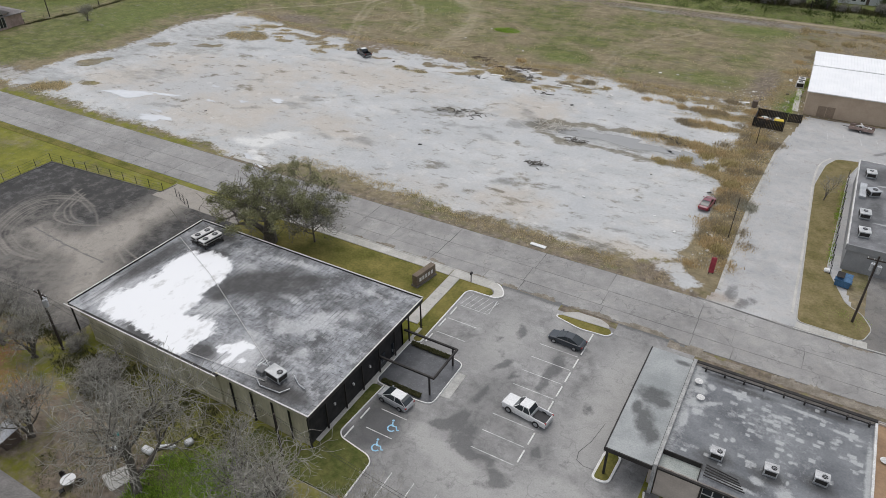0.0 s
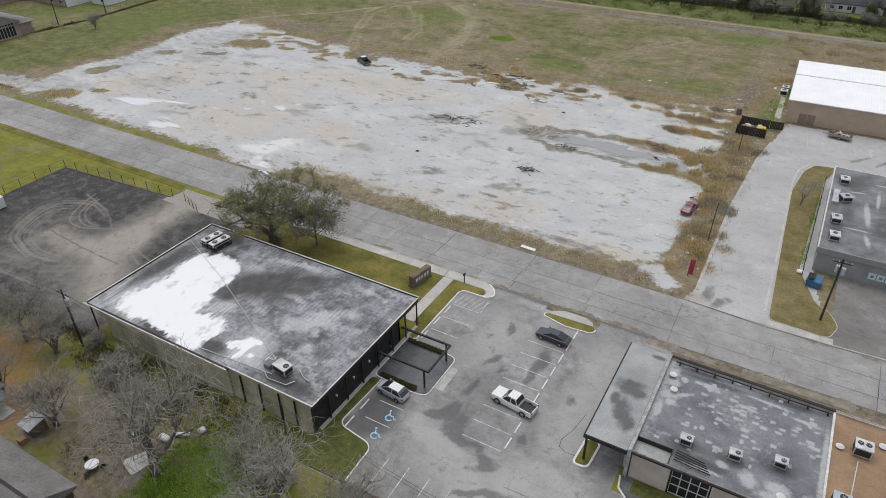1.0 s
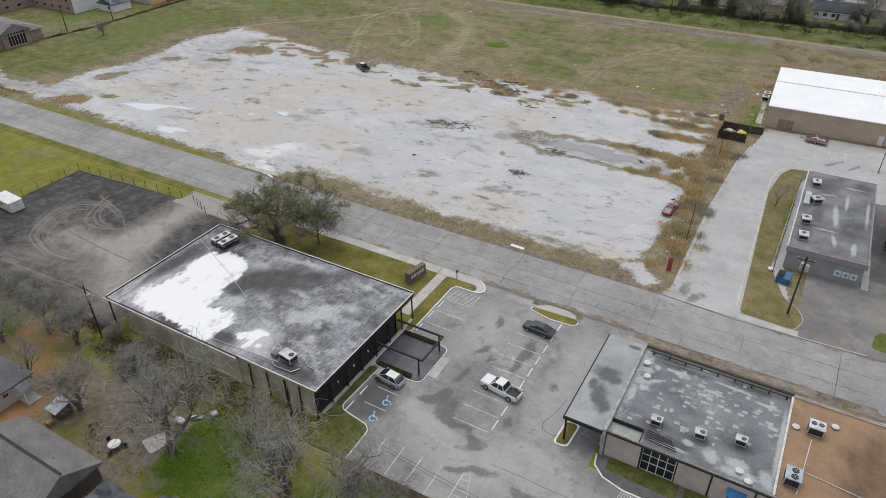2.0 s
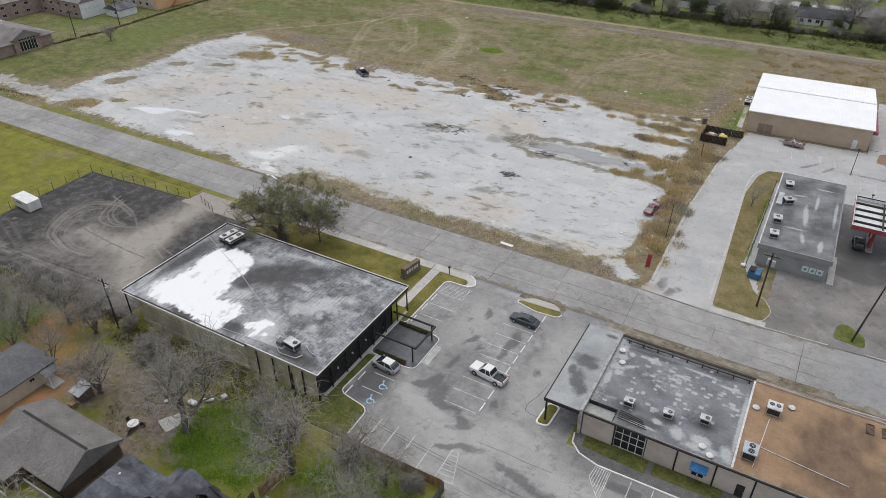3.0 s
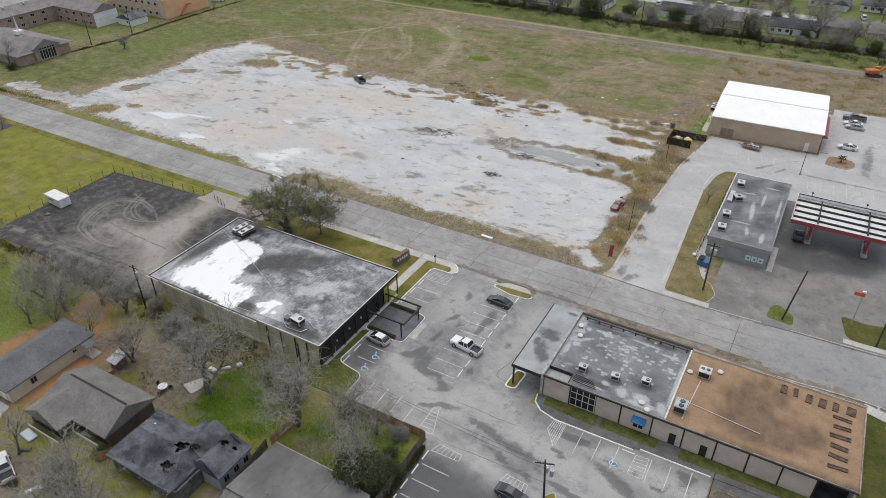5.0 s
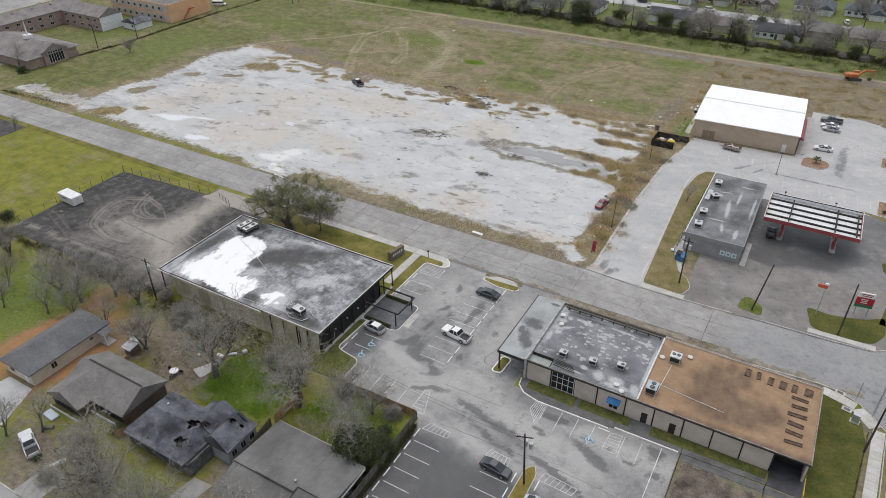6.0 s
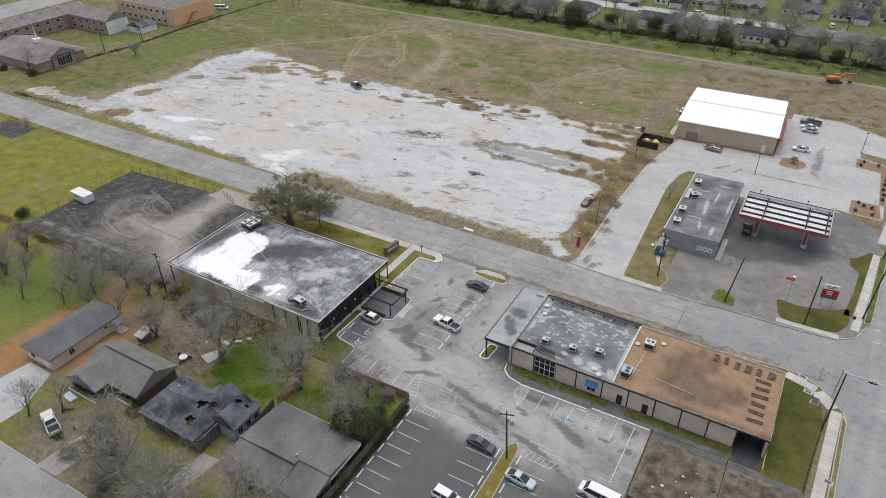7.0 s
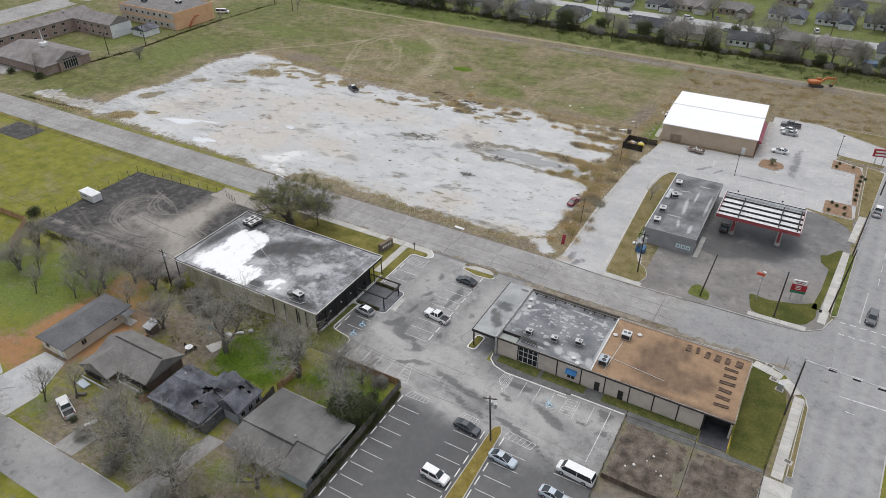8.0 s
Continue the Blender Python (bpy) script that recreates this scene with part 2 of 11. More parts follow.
# grass colour darkened for the shade by the hall; the shop strips share it
M_DARKGRASS = surf("shaded_rank_grass", (0.065, 0.080, 0.022), (0.125, 0.125, 0.042), 0.7, 3.0, 0.95, 0.5, grain=0.35, spec=0.1)
M_DRYLAWN = surf("dry_lawn", (0.140, 0.122, 0.050), (0.225, 0.182, 0.095), 0.35, 3.0, 0.95, 0.5, grain=0.3, spec=0.1)
M_MULCH = surf("brown_mulch", (0.20, 0.125, 0.075), (0.30, 0.20, 0.13), 1.0, 6.0, 0.95, 0.4, grain=0.3)
M_BARK = surf("grey_bark", (0.087, 0.075, 0.064), (0.153, 0.138, 0.117), 2.0, 14.0, 0.95, 0.5)
M_TWIG = surf("grey_twigs", (0.200, 0.188, 0.162), (0.351, 0.336, 0.290), 0.7, 9.0, 0.95, 0.0)
M_OAKLEAF = leaf_material("oak_leaves", (0.135, 0.146, 0.072), (0.342, 0.335, 0.194))
M_EVER = leaf_material("evergreen_leaves", (0.051, 0.070, 0.032), (0.149, 0.171, 0.084))
M_WEED = leaf_material("dry_weed", (0.348, 0.292, 0.161), (0.795, 0.658, 0.410))
M_RUSTWEED = leaf_material("rust_weed", (0.400, 0.300, 0.155), (0.740, 0.580, 0.345))
M_GREYWEED = leaf_material("grey_weed", (0.247, 0.211, 0.149), (0.512, 0.438, 0.314))
M_SCRUB = leaf_material("green_scrub", (0.187, 0.307, 0.040), (0.416, 0.558, 0.099))
M_DULLSCRUB = leaf_material("dull_scrub", (0.060, 0.067, 0.029), (0.148, 0.139, 0.067))
M_DARK = surf("black_panel", (0.019, 0.019, 0.020), (0.035, 0.033, 0.033), 1.0, 8.0, 0.7, 0.1, spec=0.2)
M_STEELDK = surf("dark_painted_steel", (0.022, 0.020, 0.019), (0.042, 0.038, 0.035), 1.0, 12.0, 0.6, 0.1, spec=0.25)
M_TANWALL = surf("stained_tan_panel", (0.380, 0.350, 0.241), (0.647, 0.597, 0.451), 0.35, 4.0, 0.8, 0.15, grain=0.15, stretch=(1, 1, 0.25))
M_TRIM = surf("weathered_white_trim", (0.50, 0.49, 0.47), (0.68, 0.67, 0.65), 0.7, 8.0, 0.6, 0.1)
M_GALV = surf("galvanised_steel", (0.38, 0.39, 0.40), (0.52, 0.53, 0.54), 0.8, 9.0, 0.45, 0.05, metal=0.5)
M_WHITEMET = surf("white_metal", (0.60, 0.61, 0.61), (0.74, 0.74, 0.73), 0.8, 9.0, 0.5, 0.05, grain=0.12)
M_BLACK = plain("black_rubber", (0.022, 0.022, 0.022), 0.75)
M_GLASS = glass_material()
M_WOODPOLE = surf("creosoted_pole", (0.036, 0.029, 0.024), (0.075, 0.060, 0.049), 1.2, 16.0, 0.9, 0.3, stretch=(1, 1, 0.2))
M_FENCE = surf("cedar_fence_board", (0.311, 0.182, 0.095), (0.446, 0.290, 0.162), 0.8, 10.0, 0.9, 0.3, vary=0.2, stretch=(1, 1, 0.3))
M_BROWNFENCE = surf("dark_brown_fence_board", (0.070, 0.050, 0.036), (0.125, 0.092, 0.068), 0.8, 10.0, 0.9, 0.3, vary=0.2, stretch=(1, 1, 0.3))
M_GREYFENCE = surf("grey_fence_board", (0.100, 0.090, 0.078), (0.165, 0.150, 0.130), 0.8, 10.0, 0.9, 0.3, vary=0.2, stretch=(1, 1, 0.3))

# ---- mesh helpers ----
def part(name, bm, material, parent=None, label=""):
    """Links a bmesh as one mesh object, under a thing or a part."""
    me = bpy.data.meshes.new(name)
    bm.normal_update()
    bm.to_mesh(me)
    bm.free()
    me.materials.append(material)
    ob = new(name, me)
    if parent is not None:
        ob.parent = parent
    if label:
        ob["label"] = label
    return ob


def raw(name, verts, faces, material, parent=None):
    me = bpy.data.meshes.new(name)
    me.from_pydata(verts, [], faces)
    me.update()
    me.materials.append(material)
    ob = new(name, me)
    if parent is not None:
        ob.parent = parent
    return ob


def share(name, me, parent, m):
    """A further piece on a mesh that exists already."""
    ob = new(name, me)
    ob.parent = parent
    ob.matrix_basis = m
    return ob


def thing(name, label, category, group="", kind="", at=None):
    e = new(name)
    if at is not None:
        e.matrix_basis = at
    return tagged(e, label, category, group, kind)


def box(bm, x0, x1, y0, y1, z0, z1, bevel=0.0):
    vs = [bm.verts.new(c) for c in ((x0, y0, z0), (x1, y0, z0), (x1, y1, z0), (x0, y1, z0), (x0, y0, z1), (x1, y0, z1), (x1, y1, z1), (x0, y1, z1))]
    fs = [bm.faces.new([vs[i] for i in q]) for q in ((3, 2, 1, 0), (4, 5, 6, 7), (0, 1, 5, 4), (1, 2, 6, 5), (2, 3, 7, 6), (3, 0, 4, 7))]
    if bevel:
        es = list({e for f_ in fs for e in f_.edges})
        bmesh.ops.bevel(bm, geom=es, offset=bevel, segments=1, affect="EDGES")
    return bm


def boxed(*a, bevel=0.0):
    return box(bmesh.new(), *a, bevel=bevel)


def prism(bm, pts, z0, z1):
    """A flat polygon, anticlockwise, given thickness."""
    lo = [bm.verts.new((x, y, z0)) for x, y in pts]
    hi = [bm.verts.new((x, y, z1)) for x, y in pts]
    bm.faces.new(hi)
    bm.faces.new(lo[::-1])
    for i in range(len(pts)):
        j = (i + 1) % len(pts)
        bm.faces.new((lo[i], lo[j], hi[j], hi[i]))
    return bm


def prismed(pts, z0, z1):
    return prism(bmesh.new(), pts, z0, z1)


def tube(bm, a, b, r0, r1=None, n=8, caps=True):
    a, b = Vector(a), Vector(b)
    r1 = r0 if r1 is None else r1
    d = (b - a).normalized()
    u = d.orthogonal().normalized()
    w = d.cross(u)
    ring = []
    for c, r in ((a, r0), (b, r1)):
        ring.append([bm.verts.new(c + (u * math.cos(2 * math.pi * i / n) + w * math.sin(2 * math.pi * i / n)) * r) for i in range(n)])
    for i in range(n):
        j = (i + 1) % n
        bm.faces.new((ring[0][i], ring[0][j], ring[1][j], ring[1][i]))
    if caps:
        bm.faces.new(ring[0][::-1])
        bm.faces.new(ring[1])
    return bm


def tubed(*a, **k):
    return tube(bmesh.new(), *a, **k)


def rounded(pts, r, n=5):
    """A polygon with its corners rounded."""
    out = []
    for i, p in enumerate(pts):
        p, a, b = Vector(p), Vector(pts[i - 1]), Vector(pts[(i + 1) % len(pts)])
        da, db = (a - p), (b - p)
        k = min(r, da.length * 0.48, db.length * 0.48)
        s, e = p + da.normalized() * k, p + db.normalized() * k
        for j in range(n + 1):
            t = j / n
            q = s * (1 - t) ** 2 + p * 2 * t * (1 - t) + e * t * t
            out.append((q.x, q.y))
    return out


def strip(bm, pts, width, z0, z1, closed=True):
    """A kerb: a band of rectangular section along a line of points."""
    n = len(pts)
    sides = []
    for i, p in enumerate(pts):
        a = Vector(pts[i - 1] if closed or i else pts[i])
        b = Vector(pts[(i + 1) % n] if closed or i < n - 1 else pts[i])
        d = (b - a).normalized()
        nrm = Vector((-d.y, d.x)) * width / 2
        p = Vector(p)
        sides.append([bm.verts.new((*(p + nrm * s), z)) for s, z in ((1, z0), (1, z1), (-1, z1), (-1, z0))])
    for i in range(n if closed else n - 1):
        a, b = sides[i], sides[(i + 1) % n]
        for k in range(4):
            bm.faces.new((a[k], a[(k + 1) % 4], b[(k + 1) % 4], b[k]))
    if not closed:
        bm.faces.new(sides[0][::-1])
        bm.faces.new(sides[-1])
    return bm


def lattice(x, y, seed):
    ix, iy = np.floor(x).astype(np.int64), np.floor(y).astype(np.int64)
    fx, fy = x - ix, y - iy
    fx, fy = fx * fx * (3 - 2 * fx), fy * fy * (3 - 2 * fy)

    def h(a, b):
        v = (a * 374761393 + b * 668265263 + seed * 974711) & 0xFFFFFFFF
        v = ((v ^ (v >> 13)) * 1274126177) & 0xFFFFFFFF
        return ((v ^ (v >> 16)) & 0xFFFF) / 65535.0

    return (h(ix, iy) * (1 - fx) + h(ix + 1, iy) * fx) * (1 - fy) + (h(ix, iy + 1) * (1 - fx) + h(ix + 1, iy + 1) * fx) * fy


def fbm(x, y, scale, seed, octaves=4):
    """Soft random relief between 0 and 1 over the plan."""
    v, a, s = 0.0, 0.5, 1.0 / scale
    for o in range(octaves):
        v, a, s = v + a * lattice(x * s + 31.7 * o, y * s + 17.3 * o, seed + o), a * 0.5, s * 2.03
    return v / (1 - 0.5 ** octaves)


def in_poly(x, y, pts):
    """Distance to a polygon's edge over the plan, positive inside."""
    d, inside = np.full(x.shape, 1e9), np.zeros(x.shape, bool)
    for (ax, ay), (bx, by) in zip(pts, pts[1:] + pts[:1]):
        ex, ey = bx - ax, by - ay
        t = np.clip(((x - ax) * ex + (y - ay) * ey) / (ex * ex + ey * ey), 0, 1)
        d = np.minimum(d, np.hypot(x - ax - t * ex, y - ay - t * ey))
        if ay != by:
            inside ^= ((ay > y) != (by > y)) & (x < ex * (y - ay) / ey + ax)
    return np.where(inside, d, -d)


def line_dist(x, y, pts):
    d = np.full(x.shape, 1e9)
    for (ax, ay), (bx, by) in zip(pts, pts[1:]):
        ex, ey = bx - ax, by - ay
        t = np.clip(((x - ax) * ex + (y - ay) * ey) / (ex * ex + ey * ey), 0, 1)
        d = np.minimum(d, np.hypot(x - ax - t * ex, y - ay - t * ey))
    return d


def spots(x, y, rows):
    """Soft oval patches: x, y, half-length, half-width, turn in degrees."""
    v = np.zeros(x.shape)
    for cx, cy, rx, ry, turn in rows:
        c, s = math.cos(radians(turn)), math.sin(radians(turn))
        u, w = (x - cx) * c + (y - cy) * s, -(x - cx) * s + (y - cy) * c
        v = np.maximum(v, np.clip(1.5 - np.hypot(u / rx, w / ry), 0, 1))
    return v


def sheet(name, xs, ys, height, layers, material, keep=None):
    """A ground sheet on a grid of lines, with plan layers for its material."""
    X, Y = np.meshgrid(xs, ys)
    nx, ny = len(xs), len(ys)
    Z = height(X, Y) if callable(height) else np.full(X.shape, float(height))
    idx = np.arange(nx * ny).reshape(ny, nx)
    q = np.stack([idx[:-1, :-1], idx[:-1, 1:], idx[1:, 1:], idx[1:, :-1]], -1)
    if keep is not None:
        cx, cy = (X[:-1, :-1] + X[1:, 1:]) / 2, (Y[:-1, :-1] + Y[1:, 1:]) / 2
        q = q[keep(cx, cy)]
    q = q.reshape(-1, 4)
    co = np.stack([X, Y, Z], -1).reshape(-1, 3)
    used = np.unique(q)
    remap = np.zeros(nx * ny, int)
    remap[used] = np.arange(len(used))
    me = bpy.data.meshes.new(name)
    me.vertices.add(len(used))
    me.vertices.foreach_set("co", co[used].astype(np.float32).ravel())
    me.loops.add(q.size)
    me.loops.foreach_set("vertex_index", remap[q].astype(np.int32).ravel())
    me.polygons.add(len(q))
    me.polygons.foreach_set("loop_start", np.arange(0, q.size, 4, dtype=np.int32))
    for key, fn in layers.items():
        a = me.attributes.new(key, "FLOAT", "POINT")
        v = fn(X, Y) if callable(fn) else np.full(X.shape, float(fn))
        a.data.foreach_set("value", np.clip(v, 0, 1).reshape(-1)[used].astype(np.float32))
    me.update(calc_edges=True)
    me.validate()
    me.materials.append(material)
    return new(name, me)

# ---- ground: one sheet to the horizon, with the cleared lot, the field and the drainage ditch ----
ARM = [(-137, 52.6), (-141, 61.5), (-150, 57.4), (-158, 57.4), (-164, 61.6), (-170, 60.0), (-171, 53.6), (-158, 53.2), (-146, 52.6)]
LOT = [(-136, 53), (-140.5, 57.5), (-141, 63.5), (-140, 72), (-137, 83), (-137.5, 97.5), (-138, 115), (-132.5, 126.5), (-122, 127), (-106, 120.5), (-86, 121), (-65, 119.5), (-50, 116), (-36, 121), (-20, 124), (-5, 125),
       (10, 125.5), (22, 124), (23, 112), (25.5, 98), (26, 84), (26.2, 73), (25, 61), (20.6, 55.6), (14.6, 53.6), (9, 53), (0, 53.4), (-13, 53.2), (-30, 53.6), (-48, 54.4), (-62, 51.8), (-85, 52.2), (-112, 52.4)]
SWALE = [(-15.2, 91.4), (-13.4, 95.0), (-5.3, 96.6), (5.0, 98.4), (11.9, 98.7), (18.8, 98.0), (25.6, 96.6)]
SWALE_S = [(-15.2, 91.4), (-13, 89.4), (-5.8, 87.8), (3.0, 88.0), (11.4, 88.2), (19.5, 87.8), (26.4, 87.6)]
TRACKS = [[(-83.9, 119), (-95.7, 140), (-102.9, 157), (-100.6, 170), (-92, 178)], [(-81.7, 120), (-92.9, 139), (-99.6, 155), (-98, 167), (-91, 175)], [(-75, 136), (-77, 146), (-87, 161), (-98, 173)], [(-73, 136), (-75, 146), (-85, 162)],
          [(-57, 124), (-58.8, 147), (-66.5, 166), (-79, 178)], [(-59, 124), (-61.2, 148), (-69, 168), (-80, 175)], [(-13.8, 128), (-14.7, 146), (-8.9, 165), (0, 179)], [(-11.6, 128), (-12.4, 145), (-6.6, 163), (2, 176)],
          [(-140, 120), (-128, 136), (-112, 150), (-101, 165)]]


def bent(x, y, size, amount, seed):
    """Plan coordinates pushed about, so that drawn patches lose their smooth outline."""
    return x + amount * 2 * (fbm(x, y, size, seed) - 0.5), y + amount * 2 * (fbm(x, y, size, seed + 50) - 0.5)


def ditch_z(y):
    """The drainage ditch: a steep near bank, a narrow bed and a long grassy far bank."""
    dig = np.clip((y - 200.6) / 3.0, 0, 1) * np.clip((217.5 - y) / 10.0, 0, 1)
    return -1.9 * dig * dig * (3 - 2 * dig)


def ground_z(x, y):
    bank = np.exp(-((y - 199.6) / 1.0) ** 2) * 0.25
    rough = (fbm(x, y, 6.0, 5) - 0.5) * 0.12 * ((y > 125) & (y < 199) & ((x < 25) | (y > 166)))
    near = (np.abs(x) < 240) & (y < 240)
    return (ditch_z(y) + bank) * near + rough


rg = random.Random(52)
NORTH = [(-131, 126), (-104, 119.5), (-83, 119.5), (-65, 119), (-50, 115.5), (-36, 120.5), (-20, 123.5), (22, 124.5)]
CLUMPS, SPECKS = [], []
for k in range(40):
    gx = rg.uniform(-124, 20)
    gy = float(np.interp(gx, [p_[0] for p_ in NORTH], [p_[1] for p_ in NORTH])) - abs(rg.gauss(0, 5.0))
    CLUMPS.append((gx, gy, rg.uniform(1.2, 3.6), rg.uniform(0.6, 1.5), rg.uniform(-15, 25)))
for k in range(90):
    SPECKS.append((rg.uniform(-128, 22), rg.uniform(58, 118), rg.uniform(0.5, 2.2), rg.uniform(0.3, 0.7), rg.uniform(-20, 30)))


def lay_conc(x, y):
    u, w = bent(x, y, 7.0, 2.2, 70)
    d = in_poly(u, w, LOT)
    v = 0.5 + d / 6.0 + (fbm(x, y, 13.0, 11, 5) - 0.5) * 2.6 * np.clip(1.6 - np.abs(d) / 13.0, 0, 1) * np.clip((y - 60) / 20, 0.3, 1) * np.clip((x + 128) / 20, 0.3, 1)
    u, w = bent(x, y, 4.0, 2.6, 80)
    grown = spots(u, w, [(-113, 110, 7.5, 4, 20), (-100.5, 112, 3.5, 1.6, 0), (-116, 98.5, 5, 2.0, 10), (-128.3, 92, 4.5, 2.0, 30), (-132.6, 74, 5, 2.5, 60), (-119.5, 63, 3.5, 1.5, 10), (-128.0, 56.2, 6.0, 2.6, 20),
                         (-53, 115, 3, 1.2, 0), (-44, 113, 2.4, 1, 20), (-33, 117.6, 5, 2.4, 0), (-28, 114.5, 3, 1.6, 10), (-20, 114, 3.4, 1.2, 0), (-14, 117.5, 3, 1, 0), (-76, 116, 5, 1.4, 0), (-90, 114, 4, 1.2, 0), (-68, 113, 3, .9, 10),
                         (1.7, 122, 9, 1.2, 0), (16, 121.2, 6, 1.3, 0), (20, 115.8, 5, 1.3, 8), (20, 109, 4.5, 1.0, 6), (-96, 117, 6, 1.6, -10)])
    grown = np.maximum(grown, 0.8 * spots(u, w, CLUMPS))
    v = np.minimum(np.maximum(v, 0.95 * spots(x, y, [(-55, 53, 6.5, 3.4, 0)])), 1.0) - 0.95 * grown
    v = np.maximum(v, np.clip(0.42 + in_poly(u, w, ARM) / 3.0, 0, 0.62))
    v = np.maximum(v, 0.78 * spots(u, w, [(24.6, 53.6, 2.6, 3.4, 20), (-9.5, 58.5, 5.0, 2.2, 10)]))
    v = v - 0.75 * np.clip(1.3 - line_dist(u, w, SWALE) / 1.4, 0, 1) * np.clip((x - 4) / 12, 0, 1)
    v = v - 0.75 * np.clip(1.3 - line_dist(u, w, SWALE_S) / 1.3, 0, 1) * np.clip((x - 14) / 10, 0, 1)
    v = v - 0.9 * np.clip((x - 25.0 + 2.2 * fbm(x, y, 5, 7)) / 3, 0, 1) * (y > 58) * (y < 125)
    return v


def lay_weed(x, y):
    """Rank dark growth and silt in the seams of the slab."""
    u, w = bent(x, y, 3.5, 2.2, 90)
    v = spots(u, w, [(-84.2, 78.4, 3.4, 1.0, 15), (-82.3, 91.7, 1.8, 1.2, 0), (-63, 82.7, 2.6, .8, 0), (-32.4, 90.8, 5.5, 2.0, 12), (-35, 86.6, 3.5, 1.2, 10), (-23.6, 66, 2.4, 1.5, 0), (-18.5, 59, 2.0, 1, 0), (-6.2, 67.4, 3.6, 1.3, -25),
                     (-5.5, 61.2, 4, 1.2, 0), (9.9, 54.6, 5, 1.5, 0), (-92.6, 65.2, 4, .7, 10), (-104, 70, 2, .6, 0), (-118, 86, 3, .7, 20), (-48, 70, 2, .5, 0), (-67, 98, 3, .6, 10), (-46, 100, 2.5, .6, 0), (-100, 96, 4, 1.4, 20),
                     (-120, 104, 5, 1.3, 20), (4, 62, 1.6, .5, 0), (13, 75, 1.6, .6, 0), (12, 63, 1.5, .4, 0), (-52, 90, 2, .5, 0), (-97, 82, 2.5, .5, 20)]) * 0.62
    v = np.maximum(v, 0.6 * spots(u, w, SPECKS))
    v = np.maximum(v, 0.45 * spots(u, w, [(-20, -2.2, 22, 3.2, 0), (-62, -2.6, 22, 2.4, 0), (-24, -9, 6, 3, 0)]))
    v = np.maximum(v, 0.42 * (y < -20) * (y > -42) * (x > -34) * (x < 21))
    v = np.maximum(v, (0.25 - 0.15 * np.exp(-((y - 9.4) / 1.6) ** 2)) * ((x > 58.8) & (x < 80.8) & (y < 9.8)))
    v = np.maximum(v, 1.0 * np.clip(1.4 - line_dist(u, w, SWALE) / 1.5, 0, 1))
    v = np.maximum(v, 0.9 * np.clip(1.3 - line_dist(u, w, SWALE_S) / 1.3, 0, 1))
    v = np.maximum(v, 0.7 * np.clip(1.4 - np.hypot(u + 12, (w - 92.2) * 1.3) / 3.4, 0, 1) + 0.5 * spots(u, w, [(18, 93, 7, 2.2, 0), (8, 91.4, 3, 1, 20), (22, 98, 4, 2.4, 0), (27, 92, 3, 5, 0), (28, 76, 2.4, 6, 0)]))
    edge = np.clip(1 - np.abs(in_poly(x, y, LOT)) / 6.0, 0, 1) * (fbm(x, y, 5.0, 61) - 0.28)
    return np.maximum(v, edge * 0.85)


def lay_dry(x, y):
    d = -in_poly(x, y, LOT)
    v = 0.36 + 0.7 * (fbm(x, y, 22.0, 3) - 0.5) + 0.5 * np.clip(1 - d / 18.0, 0, 1) * (y > 46)
    v = v + 0.22 * np.clip((x + 125) / 40, 0, 1) * (y > 100) + 0.5 * np.clip((x - 18) / 12, 0, 1) * (y > 52)
    v = v - 0.45 * spots(x, y, [(-25, 136, 9, 5, 0), (17, 183, 16, 8, 20), (-22, 152, 10, 4, 0), (-80, 165, 12, 9, 0), (-44, 172, 10, 4, 0), (8, 137, 12, 5, 0), (-140, 160, 20, 10, 0), (-150, 128, 16, 12, 0), (-152, 92, 12, 16, 0), (-165, 70, 16, 10, 0), (-160, 112, 14, 20, 0), (-176, 176, 20, 14, 0)])
    v = v - 0.75 * np.exp(-((y - 49.8) / 1.5) ** 2) * (x < -61) * (x > -135)
    v = np.where(y < 38.3, -0.12 + 0.35 * fbm(x, y, 14.0, 9), v)
    v = np.where((x > 58.2) & (x < 82.0) & (y < 11.2), 0.35 + 0.4 * fbm(x, y, 5, 19), v)
    v = np.where(y > 219, 0.12, v)
    return v


def lay_lush(x, y):
    v = spots(x, y, [(-48.5, 150.5, 4.0, 2.2, 0), (-7, -10, 8, 7, 0), (13, -9, 9, 6, 0), (-58, -8, 16, 8, 0), (-72, -18, 26, 9, 0), (-9, -37, 6, 3, 0), (-31, -37, 4, 3, 0), (-6, -33, 5, 3, 0), (7, -33, 4, 3, 0),
                     (-4, -34, 4, 2.4, 0), (7, -34, 4, 3, 0), (30, 130, 2.5, 9, 0), (-45, 240, 20, 8, 0), (20, 236, 14, 6, 0), (60, 240, 14, 6, 0), (-5, -9, 3, 2, 0), (66.5, 9.2, 4.4, 1.8, 0), (69.2, 5.0, 1.6, 4.4, 0), (63, 9.8, 4, 1.0, 0), (81.0, 6.0, 1.2, 3.6, 0), (62, -2, 3, 3, 0)]) * 0.85
    v = np.maximum(v, 0.40 * spots(x, y, [(-25, 135.6, 8, 4, 0), (17, 184, 16, 6, 0), (-78, 165, 12, 8, 0), (-146, 154, 16, 8, 0), (-162, 112, 14, 22, 0), (-196, 132, 14, 44, 0), (8, 137, 10, 4, 0)]))
    v = np.maximum(v, 0.62 * ((y > 202.6) & (y < 222)) + 0.5 * (y >= 222))
    return v + 0.25 * (fbm(x, y, 12, 21) - 0.4) * (x < -60) * (y > 50)


